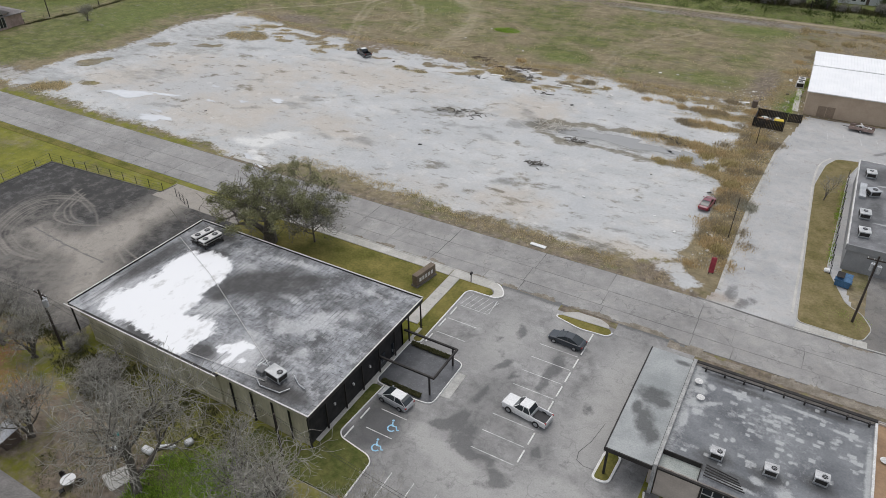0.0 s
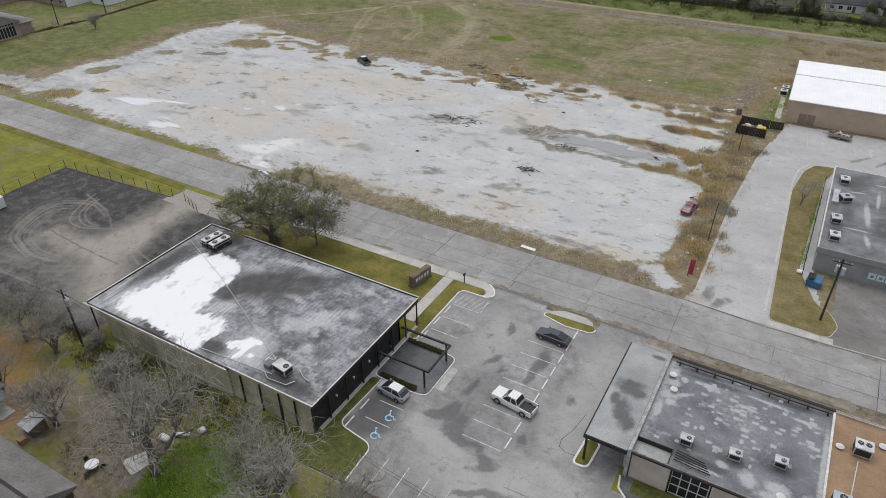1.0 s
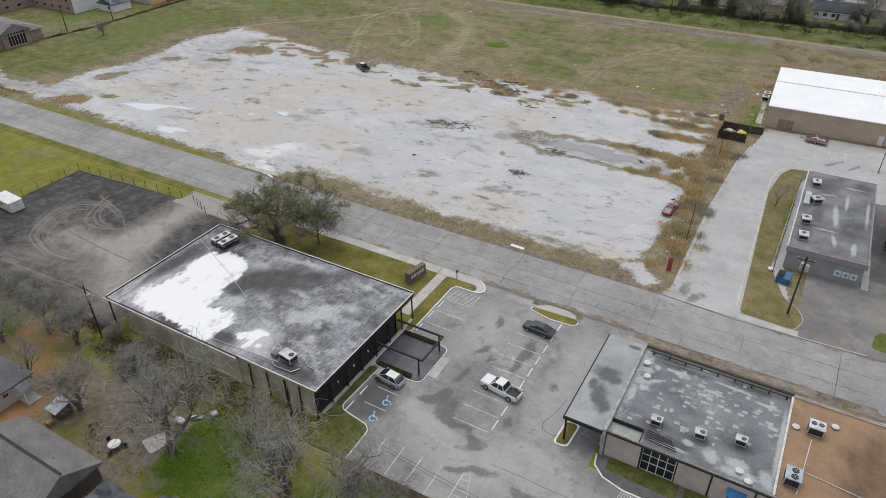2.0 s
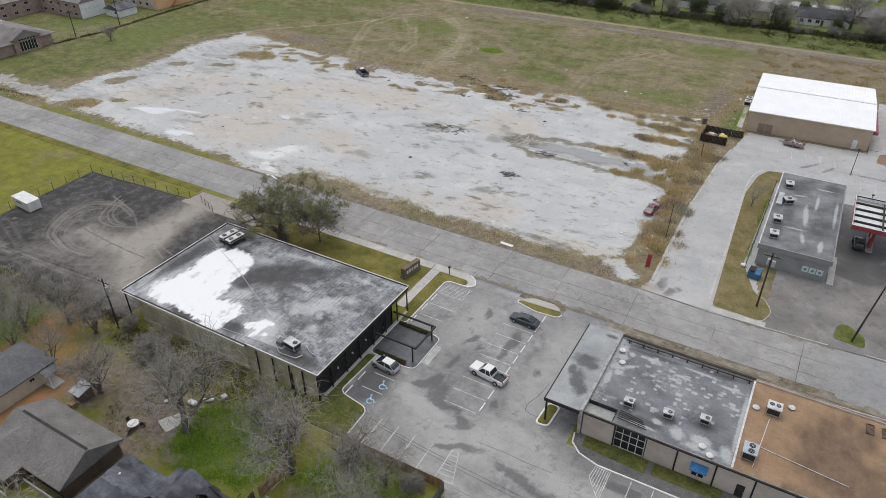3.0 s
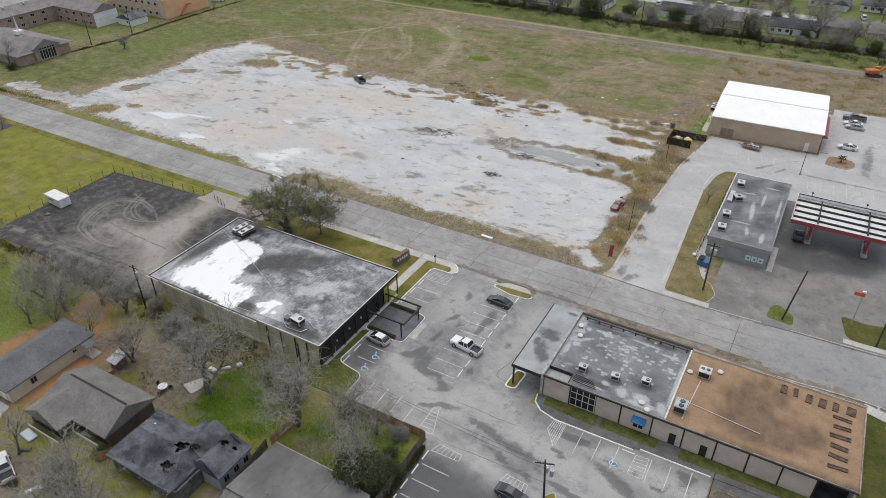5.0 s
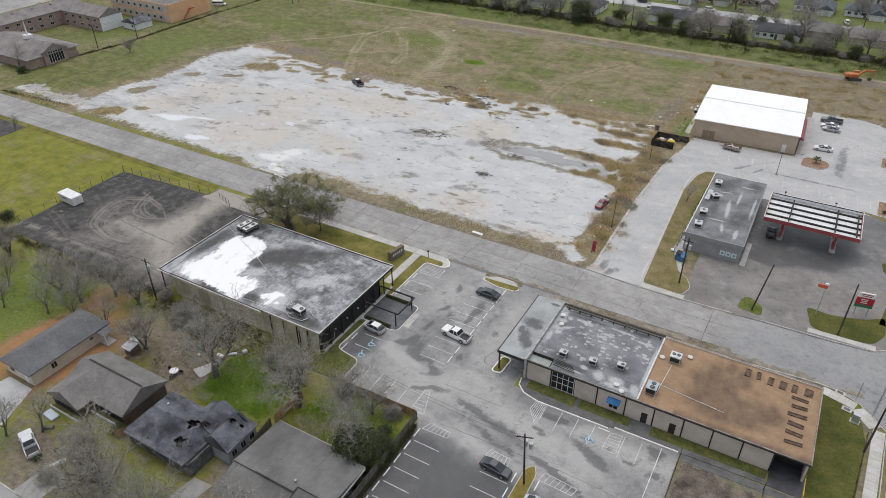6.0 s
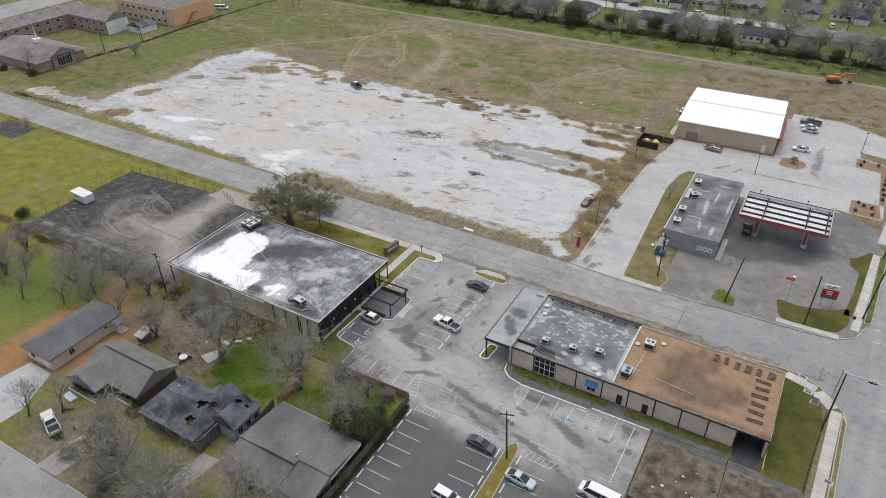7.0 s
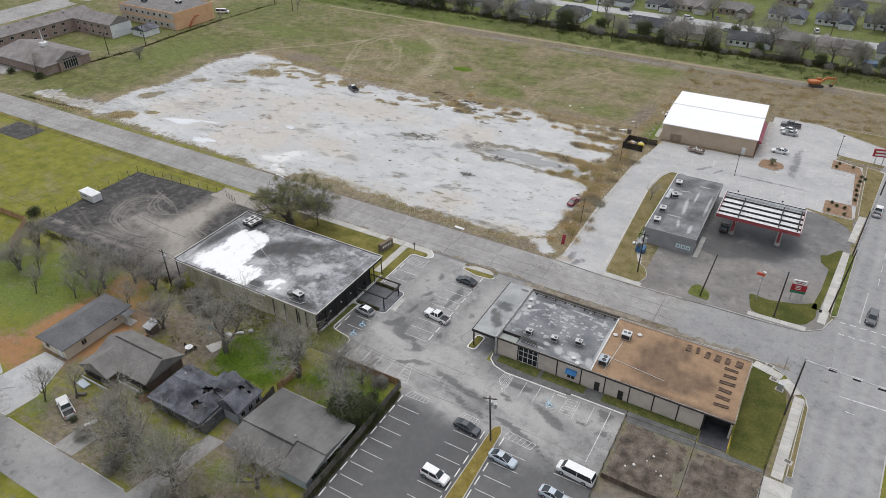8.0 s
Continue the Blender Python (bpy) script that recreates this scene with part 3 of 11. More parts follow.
def lay_soil(x, y):
    v = spots(x, y, [(-21, -13, 6, 5, 0), (-18, -18, 3, 4, 0), (-24, -8, 9, 6, 0), (-40, -20, 9, 13, 0), (-33, -12, 8, 6, 0), (-17, -12, 7, 6, 0), (-24, -37, 8, 4, -20), (-15, -37, 5, 4, 0), (-12, -40, 6, 2, 0), (3, -37, 4, 4, 0), (12, -37, 8, 4, 0), (10, -12, 5, 2.4, 0), (-47, -7, 5, 6, 0), (-51, -31, 6, 4, 0), (-35, -19, 3, 8, 0), (-49.6, -19, 2.8, 11, -12), (-48.5, -30, 4.8, 5, 0), (3.4, -24, 3, 8, 0), (-1, -39, 10, 3, 0), (-16, -22, 2.4, 6, 0), (-20, -41, 8, 2, 0), (-45, -33, 4, 2, 0), (22, 52, 4, 3, 0), (-6, 59, 4, 3, 0), (-147, 58, 9, 3, 0), (-164, 55.6, 6, 2, 10), (-151, 53.6, 8, 1.4, 0), (-112, 131, 10, 4.5, 10), (-92, 126, 8, 2.4, 0), (-128, 117, 5, 3, 30), (-171, 148, 3, 1.6, 20), (-44, 2, 5, 4, 0), (-60, -2, 12, 2.5, 0), (24, 140, 3, 12, 0)]) * 0.85
    v = np.where((x > 58.2) & (x < 82.0) & (y < 11.2), 0.62 + 0.4 * spots(x, y, [(64.0, 4.5, 3.8, 4.2, 0), (75.5, 4.5, 4.0, 4.6, 0), (65, -8, 5, 5, 0), (76, -8, 5, 5, 0)]), v)
    v = np.maximum(v, 1.0 * np.exp(-((y - 194.6) / 3.4) ** 2) * np.clip((fbm(x, y, 16, 13) - 0.22) * 2.6, 0.15, 1) * (x > -80))
    rough = np.clip((x - 24 + (fbm(x, y, 12, 44) - .5) * 14) / 6, 0, 1) * ((y > 124) & (y < 206))
    v = np.maximum(v, rough * (0.05 + 0.62 * fbm(x, y, 4.0, 45)))
    v = np.maximum(v, 0.8 * ((x > 13) & (x < 78) & (y > 30) & (y < 38.8)))
    v = np.maximum(v, 0.62 * ((x > 80.6) & (x < 86.0) & (y > 4) & (y < 32)))
    v = np.maximum(v, 0.75 * np.exp(-((y - 49.0) / 1.2) ** 2) * np.where(x < -61, 0.25, 1.0) * (x > -140) * (x < 29))
    edge = np.exp(-((y - 51.2 - 2.0 * (fbm(x, y, 8, 2) - 0.5)) / 1.6) ** 2) * (x > -134) * (x < 28)
    v = np.maximum(v, 0.95 * np.clip(1 - np.abs(in_poly(x, y, LOT)) / 10.0, 0, 1) * (fbm(x, y, 7.0, 47) + 0.1) * (y > 100))
    return np.maximum(v, 0.5 * edge)


def lay_track(x, y):
    v = np.zeros(x.shape)
    for line_ in TRACKS:
        v = np.maximum(v, (0.45 if line_[0][0] > -20 else 0.85) * np.exp(-(line_dist(x, y, line_) / 0.75) ** 2))
    wide = np.exp(-(line_dist(x, y, [(-58, 122), (-60.2, 148), (-68, 167), (-79, 177)]) / 4.0) ** 2) * 0.55
    path = 0.8 * np.exp(-((y - 198.9) / 0.55) ** 2) * (x > -150)
    return np.maximum(np.maximum(v, wide) * (0.25 + 0.9 * fbm(x, y, 4.0, 33)), path) * (y > 118)


def rim_rust(x, y):
    """Rusty bare earth along the east and north rims of the lot."""
    rim = np.clip(1 - np.abs(in_poly(x, y, LOT)) / 9.0, 0, 1)
    return 0.30 * rim * np.clip((fbm(x, y, 6.0, 83) - 0.30) * 2.2, 0, 1) * np.maximum((x > 12) * (y > 56) * 1.0, (y > 102) * 0.7)


def lay_clay(x, y):
    return spots(x, y, [(-47, -22, 5, 14, 0), (-36.4, -22, 1.6, 9, 0), (-40, -9.5, 7, 3.4, 20), (-50, -33, 8, 5, 0), (-47, -6, 5, 7, 0), (-35.5, -20, 2.6, 8, 0), (-49.6, -19, 2.6, 11, -12), (-47.2, -8.5, 4, 4, 0), (-48.5, -30, 4.5, 5, 0)]) + rim_rust(x, y)


def lay_tan(x, y):
    return 1.0 * (y < 38.3) + 1.0 * (y > 47) * (y < 51.2) * (x < -61) * (x > -135) + spots(x, y, [(-84, 75, 18, 12, 10), (-95, 70, 14, 9, 0), (-50, 71, 14, 5, -10), (-88, 89, 16, 7, 10), (-6, 59, 8, 4, 0), (-18, 100, 8, 8, -20), (-60, 100, 22, 8, 0), (18, 55, 10, 3, 0), (-154, 57, 14, 4, 0), (-110, 85, 10, 8, 0), (-22, 57, 12, 3, 0), (-4, 62, 6, 3, 0), (-76, 66, 16, 10, 10), (-100, 76, 18, 10, 20), (-116, 70, 10, 8, 20), (-14, 94, 5, 5, -30)]) * 0.95


def lay_pale(x, y):
    u, w = bent(x, y, 5.0, 2.0, 95)
    return spots(u, w, [(-60, 57.6, 4.0, 2.2, 20), (-54.3, 50.1, 3.6, .9, -20), (-55, 52, 4, 1.0, -25), (-137, 50.5, 3, 0.9, 0), (-72, 122, 2.6, 1.2, 0), (-30, 118, 3, 1.5, 0), (-58.7, 61.2, 3.5, 2.2, 30), (-104, 113.6, 2, .8, 0), (-112, 116.5, 3, .8, 0)])


def lay_wet_shade(x, y):
    u, w = bent(x, y, 3.0, 1.8, 97)
    v = spots(u, w, [(-22, 66.6, 2.0, 1.3, 0), (-6, 76, 1.4, 0.6, 20), (-103, 102.6, 5, 1.0, 20), (-124, 104, 6, 1.5, 20), (-66, 80, 3, 1, 0), (-35, 89, 6, 1.4, 15), (-42, 68, 4, 1.2, 0), (-50, 66, 3, 1.0, 10),
                     (-17, 96, 6, 1.6, -50), (-17, 91, 3, 2.2, 0), (-92, 62, 5, 0.9, 20), (-86, 84, 3, 0.7, 20), (-75, 70, 3, 0.6, 30), (10, 54.5, 5, 1.2, -5), (-28, 84, 6, .8, 15), (-20, 82, 5, 0.7, -25),
                     (-9, 66, 2.4, 1.2, 10), (14, 61, 2, .7, 0), (0, 68, 2, .5, 10), (-128, 61, 5, 1.4, 20), (-150, 56, 9, 2.2, 0), (-164, 58, 5, 2.4, 0), (-66, 76, 3.6, 1.6, 0), (-80, 104, 5, .8, 15), (-72, 108, 3.5, .8, 0), (-112, 92, 5, .9, 25), (-44, 84, 3, .7, -20), (-50, 78, 2, .6, 0)]) * 0.8
    v = np.maximum(v, 0.52 * spots(u, w, [(-131, 84, 6, 20, 0), (-122, 112, 12, 8, 20), (-146, 57, 16, 4, 0), (-118, 96, 9, 7, 30), (-132, 60, 8, 6, 0), (-112, 74, 9, 5, 20)]))
    # shade south of the hall and under the trees, painted as darker ground
    v = np.maximum(v, 0.36 * spots(x, y, [(-20, -1.4, 24, 2.8, 0), (-62, -2, 22, 2, 0), (-12, -13, 5, 3, 0), (-30, -5, 8, 4, 0)]))
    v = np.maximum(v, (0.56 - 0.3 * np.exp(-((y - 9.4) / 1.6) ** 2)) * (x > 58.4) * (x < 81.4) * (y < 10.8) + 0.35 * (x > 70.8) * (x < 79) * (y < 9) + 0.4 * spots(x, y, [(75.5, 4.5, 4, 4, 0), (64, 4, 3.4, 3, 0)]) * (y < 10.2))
    u, w = x - 2, y - 92.4
    v = np.maximum(v, 0.72 * np.clip(1.5 - np.hypot(u / 14, w / 3.6), 0, 1))
    return np.maximum(v, 1.0 * ((y > 201.4) & (y < 206.5)) + 0.8 * spots(x, y, [(-51, 192, 8, 1.6, 0), (-20, 192.5, 10, 1.8, 0), (8, 193, 9, 1.8, 0), (28, 194.5, 12, 2, 0), (60, 197, 24, 1.6, 0)]))


def grid_lines(lo, hi, step, far):
    fine = np.arange(lo, hi + 0.01, step)
    out = [step * 2.2 ** k for k in range(1, 12)]
    left, right = [], []
    a, b = lo, hi
    for s in out:
        a, b = a - s, b + s
        if lo - a > far:
            break
        left.insert(0, a)
        right.append(b)
    return np.concatenate([left, fine, right])


ground = sheet("ground", grid_lines(-232, 104, 0.8, 4000), grid_lines(-62, 226, 0.8, 4000), ground_z,
               {"conc": lay_conc, "dry": lay_dry, "lush": lay_lush, "soil": lay_soil, "clay": lay_clay, "tan": lay_tan, "pale": lay_pale, "wet_shade": lay_wet_shade, "weed": lay_weed, "track": lay_track}, M_GROUND)
tagged(ground, "dry grass field round a pale cleared concrete lot", "ground", kind="structure")


# shallow rain puddles on the lot, coloured white for the sky they mirror
def puddle_shape(cx, cy, rx, ry, turn, seed, z=0.035, n=72):
    r = random.Random(seed)
    ph = [r.uniform(0, 6.28) for _ in range(4)]
    c, s = math.cos(radians(turn)), math.sin(radians(turn))
    pts = []
    for i in range(n):
        a = 2 * math.pi * i / n
        k = 1 + 0.22 * math.sin(2 * a + ph[0]) + 0.18 * math.sin(3 * a + ph[1]) + 0.14 * math.sin(5 * a + ph[2]) + 0.09 * math.sin(9 * a + ph[3]) + 0.05 * math.sin(17 * a + ph[0])
        u, w = rx * k * math.cos(a), ry * k * math.sin(a)
        pts.append((cx + u * c - w * s, cy + u * s + w * c))
    return prismed(pts, z - 0.02, z)


def water_material(name, c):
    m, nt, lk, p = nodes_of(name)
    pos = nt.new("ShaderNodeNewGeometry").outputs["Position"]
    n = noise_node(nt, lk, pos, 0.5, 3.0)
    lk.new(mix_node(nt, lk, n, tuple(v * 0.85 for v in c), c), p.inputs["Base Color"])
    p.inputs["Roughness"].default_value = 0.04
    p.inputs["Specular IOR Level"].default_value = 0.8
    return m


# the pale base colour carries the sky's reflection
M_PUDDLE = water_material("sky_white_rainwater", (0.66, 0.67, 0.68))
for i, row in enumerate([(-105.5, 62.4, 6.5, 1.7, 8), (-97, 66.2, 3.6, 0.7, 8), (-88.5, 55.4, 3.8, 1.5, 5), (-91, 58.5, 1.4, 0.5, 0), (-85, 68.5, 1.0, 0.5, 0), (-71.4, 76.0, 1.9, 0.9, 0), (-78, 71.8, 1.2, 0.5, 0), (-90.7, 75.8, 1.0, 0.5, 0), (-54.8, 50.2, 3.4, 0.6, -22)]):
    tagged(part("puddle", puddle_shape(*row, seed=i), M_PUDDLE), "rain puddle painted sky-white on the bare concrete lot", "puddle", "puddles on the lot", "structure")

# the long shallow pond between the two weedy swales
# muddy grey with the sky's reflection put into the colour
M_POND = water_material("muddy_sky_pond_water", (0.285, 0.282, 0.270))
for i, row in enumerate([(2.2, 92.9, 9.6, 2.5, 2), (17.6, 92.2, 3.9, 1.7, -14)]):
    tagged(part("pond", puddle_shape(*row, seed=60 + i, z=0.03), M_POND), "shallow grey pond lying between weedy swales", "pond", "ponds on the lot", "structure")

# ---- roads and paved areas ----
road = tagged(part("road", boxed(-420, 86.2, 37.9, 48.56, -0.1, 0.016), M_JOINT), "worn concrete slab road with dark tar joints", "road", kind="structure")


def street_x(y):
    return 84.0 + 0.075 * (y - 10)


street = tagged(sheet("street", np.linspace(0, 12.6, 43), np.arange(-160, 420, 4.0), 0.02, {"sand": lambda x, y: (0.18 + 0.40 * np.exp(-((np.mod(x, 3.15) - 1.6) / 0.8) ** 2)) * (0.35 + 0.9 * fbm(x * 3, y * 0.25, 5, 65)), "damp_shade": lambda x, y: 0.6 * (fbm(x, y, 12, 4) - 0.2)}, M_STREET), "wide grey asphalt cross street with faded markings", "road", kind="structure")
for v in street.data.vertices:
    v.co.x += street_x(v.co.y)
tagged(sheet("street_south", np.arange(-220, 22, 2.0), np.linspace(-49.6, -42.3, 8), 0.02, {"sand": lambda x, y: 0.85 * fbm(x, y, 7, 6), "damp_shade": lambda x, y: 0.55 * fbm(x, y, 4, 66)}, M_STREET), "narrow pale residential street", "road", kind="structure")
mouth = tagged(sheet("street_mouth", np.arange(58.0, 88.6, 0.3), np.arange(28.0, 57.0, 0.3), 0.042, {"sand": lambda x, y: 0.6 * fbm(x, y, 5, 65), "damp_shade": lambda x, y: 0.5 * fbm(x, y, 9, 14)}, M_STREET,
                     keep=lambda x, y: (x > 61 + 5 * (fbm(x, y, 4.0, 15) - 0.5)) & (y > np.interp(x, [60, 75, 77.9, 81.1, 83.3, 84.9, 85.7, 87.2], [37.2, 36.9, 36.7, 35.1, 32.6, 30.8, 28, 28])) & (y < np.interp(x, [60, 64, 76, 82.6, 85.6, 87.2, 88.6], [48.4, 48.6, 48.9, 49.6, 51.8, 56.4, 57]))), "smooth grey asphalt where the road meets the cross street", "road", kind="structure")
tagged(sheet("street_far", np.arange(-300, 420, 6.0), np.linspace(254.5, 264.5, 6), 0.03, {"sand": 0.0, "damp_shade": 0.0}, M_PAD), "pale residential street behind the ditch", "road", kind="structure")

LOT_STAINS = [(11.2, 17.3, .7, 2.4, -8), (12.6, 11.2, 1.3, 2.4, 20), (13.4, 9.6, 2.3, 1.0, -12), (17.6, 8.4, 1.6, 1.0, 0), (18.4, 7.4, 1.0, 1.4, 20), (16.0, 9.6, 1.6, .7, 0), (9.6, 11.2, 1.4, .8, 30), (10.8, 12.8, 1.0, 1.6, 0), (20.1, 12.6, .7, 1.6, 10), (22.8, 21.7, .6, .9, 0), (12.9, 22.0, .4, .9, 10), (11.2, 23.2, .5, 1.3, -20), (10.8, 30.2, .5, 1.4, 10), (9, 27.4, .5, .6, 0),
              (2.9, 8.6, 2.4, 4.2, 0), (3.6, 6.4, 2.0, 1.6, 0), (38.6, 4.7, 1.7, .5, -10), (30, 3, 8, .9, -12), (47, 4, 4, 1, -20), (40, 8, 4, .8, 0), (34, -16, 3, 9, 0), (28, -15, 2.2, 10, 0), (48, -14, 6, 3, 0), (17, 25, .8, 5, 0), (52.7, 5.3, 1.3, .6, -20), (56.4, 5.1, 1.2, .9, 0), (49.5, 6.4, 1.1, .5, -20), (46.2, 6.3, 1.2, .5, 0), (20, 4, 4, .6, 20), (44, -2, 9, .5, -22), (33, -0.5, 7, .5, -18), (55.5, 8.6, 1.4, 1.6, 20)]
def lot_tar(x, y):
    """Newer black asphalt under the southern parking rows and the accessible bays."""
    u, w = bent(x, y, 5.0, 1.6, 120)
    south = np.clip((-3.0 - w) / 3.5, 0, 1) * np.where(u < 40.6, 0.80, 0.48) * (0.7 + 0.6 * fbm(x, y, 6.0, 121))
    bays = 0.75 * np.clip(1.6 - np.maximum(np.abs(u - 3.2) / 2.6, np.abs(w - 7.6) / 4.2) * 1.2, 0, 1)
    front = 0.35 * np.clip((w - 7.2) / 1.5, 0, 1) * ((x > 33) & (y < 11.4))
    return np.clip(np.maximum(np.maximum(south, bays), front), 0, 1)


parking = tagged(sheet("parking_lot", np.arange(-0.5, 58.6, 0.59), np.arange(-45, 36.7, 0.6), 0.01,
                       {"tar": lot_tar, "sand": lambda x, y: 0.45 * fbm(x, y, 7, 31) + 0.6 * spots(x, y, [(24.6, 24, 2.6, 14, 0), (9, 28, 3, 6, 0), (22, 6, 3.4, 4, 0), (30, 6, 12, 2.5, -10), (16, 5, 7, 3, 0), (51, 7.4, 7, 2.6, -8), (45, 3, 6, 1.6, -25)]) + 0.9 * np.clip((fbm(x * 0.22 - y * 0.05, y + 0.28 * x, 1.7, 37) - 0.47) * 3.2, 0, 1) * (y > -4) * (y < 11),
                        "damp_shade": lambda x, y: np.maximum(np.maximum(0.8 * spots(*bent(x, y, 2.0, 0.9, 110), LOT_STAINS), 0.46 * fbm(x, y, 6, 8)), 0.8 * np.clip((-2.6 - y + 6 * (fbm(x, y, 7, 77) - 0.5)) / 4.0, 0, 1) * (0.45 + 0.9 * fbm(x, y, 5, 78)))}, M_LOT,
                       keep=lambda x, y: ((x < 31.5) & (y > -2.6)) | ((x > 21.6) & (y < 11.2) & ((x > 23.4) | (y > -35)))), "patched grey asphalt car park with faded bay lines", "car park", kind="structure")

apron = tagged(sheet("entrance_apron", np.arange(4.2, 31.6, 0.3), np.arange(35.4, 39.3, 0.3), 0.043, {"sand": lambda x, y: 0.25 + 0.3 * fbm(x, y, 3, 73), "damp_shade": lambda x, y: 0.75 * np.exp(-((y - 37.8) / 0.7) ** 2)}, M_LOT,
                     keep=lambda x, y: (y < 37.4 + 2.4 * (fbm(x, y, 3.0, 71) - 0.25)) & ((x < 13.2) | (x > 21.4) | (y > 37.7))), "dirty asphalt apron between road and car park", "apron", kind="structure")

def curve(pts, n=8):
    """A smooth line through a few points."""
    q = [Vector(p_) for p_ in (pts[0], *pts, pts[-1])]
    out = []
    for a, b, c, d in zip(q, q[1:], q[2:], q[3:]):
        for k in range(n):
            t = k / n
            out.append(tuple(0.5 * (2 * b + (c - a) * t + (2 * a - 5 * b + 4 * c - d) * t * t + (3 * b - a - 3 * c + d) * t ** 3)))
    return out + [tuple(q[-1])]


# tyre marks: a wide turn run over many times, a tight one inside it, and a few stray arcs
TURN = [(-60.5, 20.0), (-65.3, 23.0), (-70.9, 24.6), (-75.1, 23.5), (-78.1, 20.6), (-77.7, 16.0), (-74.7, 10.5), (-70.7, 8.6), (-65.5, 7.4), (-60.0, 8.0)]
MARKS = [(curve([(-69 + (px - -69) * k + ox, 16 + (py - 16) * k + oy) for px, py in TURN[a:b]]), wgt) for k, ox, oy, a, b, wgt in
         ((1.0, 0, 0, 0, 8, .8), (.95, .2, -.3, 1, 9, .9), (.90, .5, .2, 2, 10, 1), (.86, .3, -.4, 3, 10, .9), (.80, .9, -.6, 3, 10, .9), (.74, 1.4, .3, 4, 10, .7), (1.06, -.6, .2, 3, 8, .4), (.68, 1.8, -.8, 4, 9, .5))]
MARKS += [(curve(q_), 1.0) for q_ in ([(-73.9, 26.8), (-72.7, 23.1), (-71.0, 19.8), (-69.2, 18.1), (-66.3, 17.8), (-63.6, 18.6), (-60, 20.5)], [(-72.4, 25.9), (-71.3, 22.9), (-69.8, 20.4), (-66.4, 18.7), (-63.2, 19.2)], [(-71.6, 25.8), (-70.4, 22.6), (-68.9, 20.9), (-66, 19.6), (-63.6, 19.6)],
                                      [(-57, 21.5), (-56.2, 20.1), (-52.6, 17.2), (-47.9, 15.1)], [(-54.4, 20), (-52.9, 18.2), (-47.2, 16.7)], [(-75.3, 26.0), (-66.3, 23.8)])]
# thinner repeats between the ruts
MARKS += [(curve([(-69 + (px - -69) * k + ox, 16 + (py - 16) * k + oy) for px, py in TURN[a:b]]), wgt) for k, ox, oy, a, b, wgt in
          ((.975, .1, -.1, 1, 8, .45), (.925, .4, 0, 2, 9, .55), (.88, .3, .1, 2, 9, .5), (.83, .6, -.5, 3, 9, .5), (.77, 1.1, -.2, 4, 10, .45), (1.02, -.2, .3, 2, 7, .35))]


def yard_sand(x, y):
    v = 0.95 * np.exp(-(line_dist(x, y, [(-47, 9), (-55, 14), (-56.5, 24), (-56, 34)]) / 4.2) ** 2) + 0.75 * np.exp(-(line_dist(x, y, [(-55, 19), (-62, 13.5), (-68, 14)]) / 3.4) ** 2) + 0.3 * np.exp(-(line_dist(x, y, [(-45, 4), (-62, 8), (-70, 6)]) / 4.5) ** 2)
    u, w = x * 0.6 - y * 0.8, x * 0.8 + y * 0.6
    v = v * (0.35 + 0.55 * fbm(x, y, 5, 17) + 0.5 * fbm(u * 0.16, w, 1.5, 18))
    v = np.maximum(v, 0.26 * np.clip(1.35 - np.hypot((x + 70) / 8.5, (y - 15.5) / 8), 0, 1) * (0.35 + 0.8 * fbm(x, y, 3, 19)))
    v = np.maximum(v, 0.45 * np.exp(-((y - 3.2 - 2.2 * (fbm(x, y, 5, 29) - .5)) / .8) ** 2) * (x < -58) * (fbm(x, y, 3, 27) > .45))
    return v + 0.8 * (y > 31.5) * (x > -61)


def yard_ring(x, y):
    v = np.zeros(x.shape)
    for line_, wgt in MARKS:
        v = np.maximum(v, wgt * np.exp(-(line_dist(x, y, line_) / 0.14) ** 2))
    for off in (0.0, 1.6):
        v = np.maximum(v, 0.22 * np.exp(-((line_dist(x, y, [(-86, 8 + off), (-74, 4 + off), (-60, 6 + off), (-50, 12 + off)])) / 0.3) ** 2))
    return v * (0.4 + 0.7 * fbm(x, y, 3, 23))


yard = tagged(sheet("asphalt_yard", np.arange(-88.6, -39.8, 0.2), np.arange(-0.6, 36.8, 0.2), 0.012, {"sand": yard_sand, "ring": yard_ring, "damp_shade": lambda x, y: np.maximum(0.5 * fbm(x, y, 9, 41), np.exp(-(line_dist(x, y, [(-69.5, 14.6), (-60, 13.8), (-50.8, 13.5)]) / .13) ** 2))}, M_YARD,
                    keep=lambda x, y: (y < 31.2 + 0.06 * (x + 88)) | (x > -60.5)), "black asphalt yard with sandy tyre rings", "yard", kind="structure")

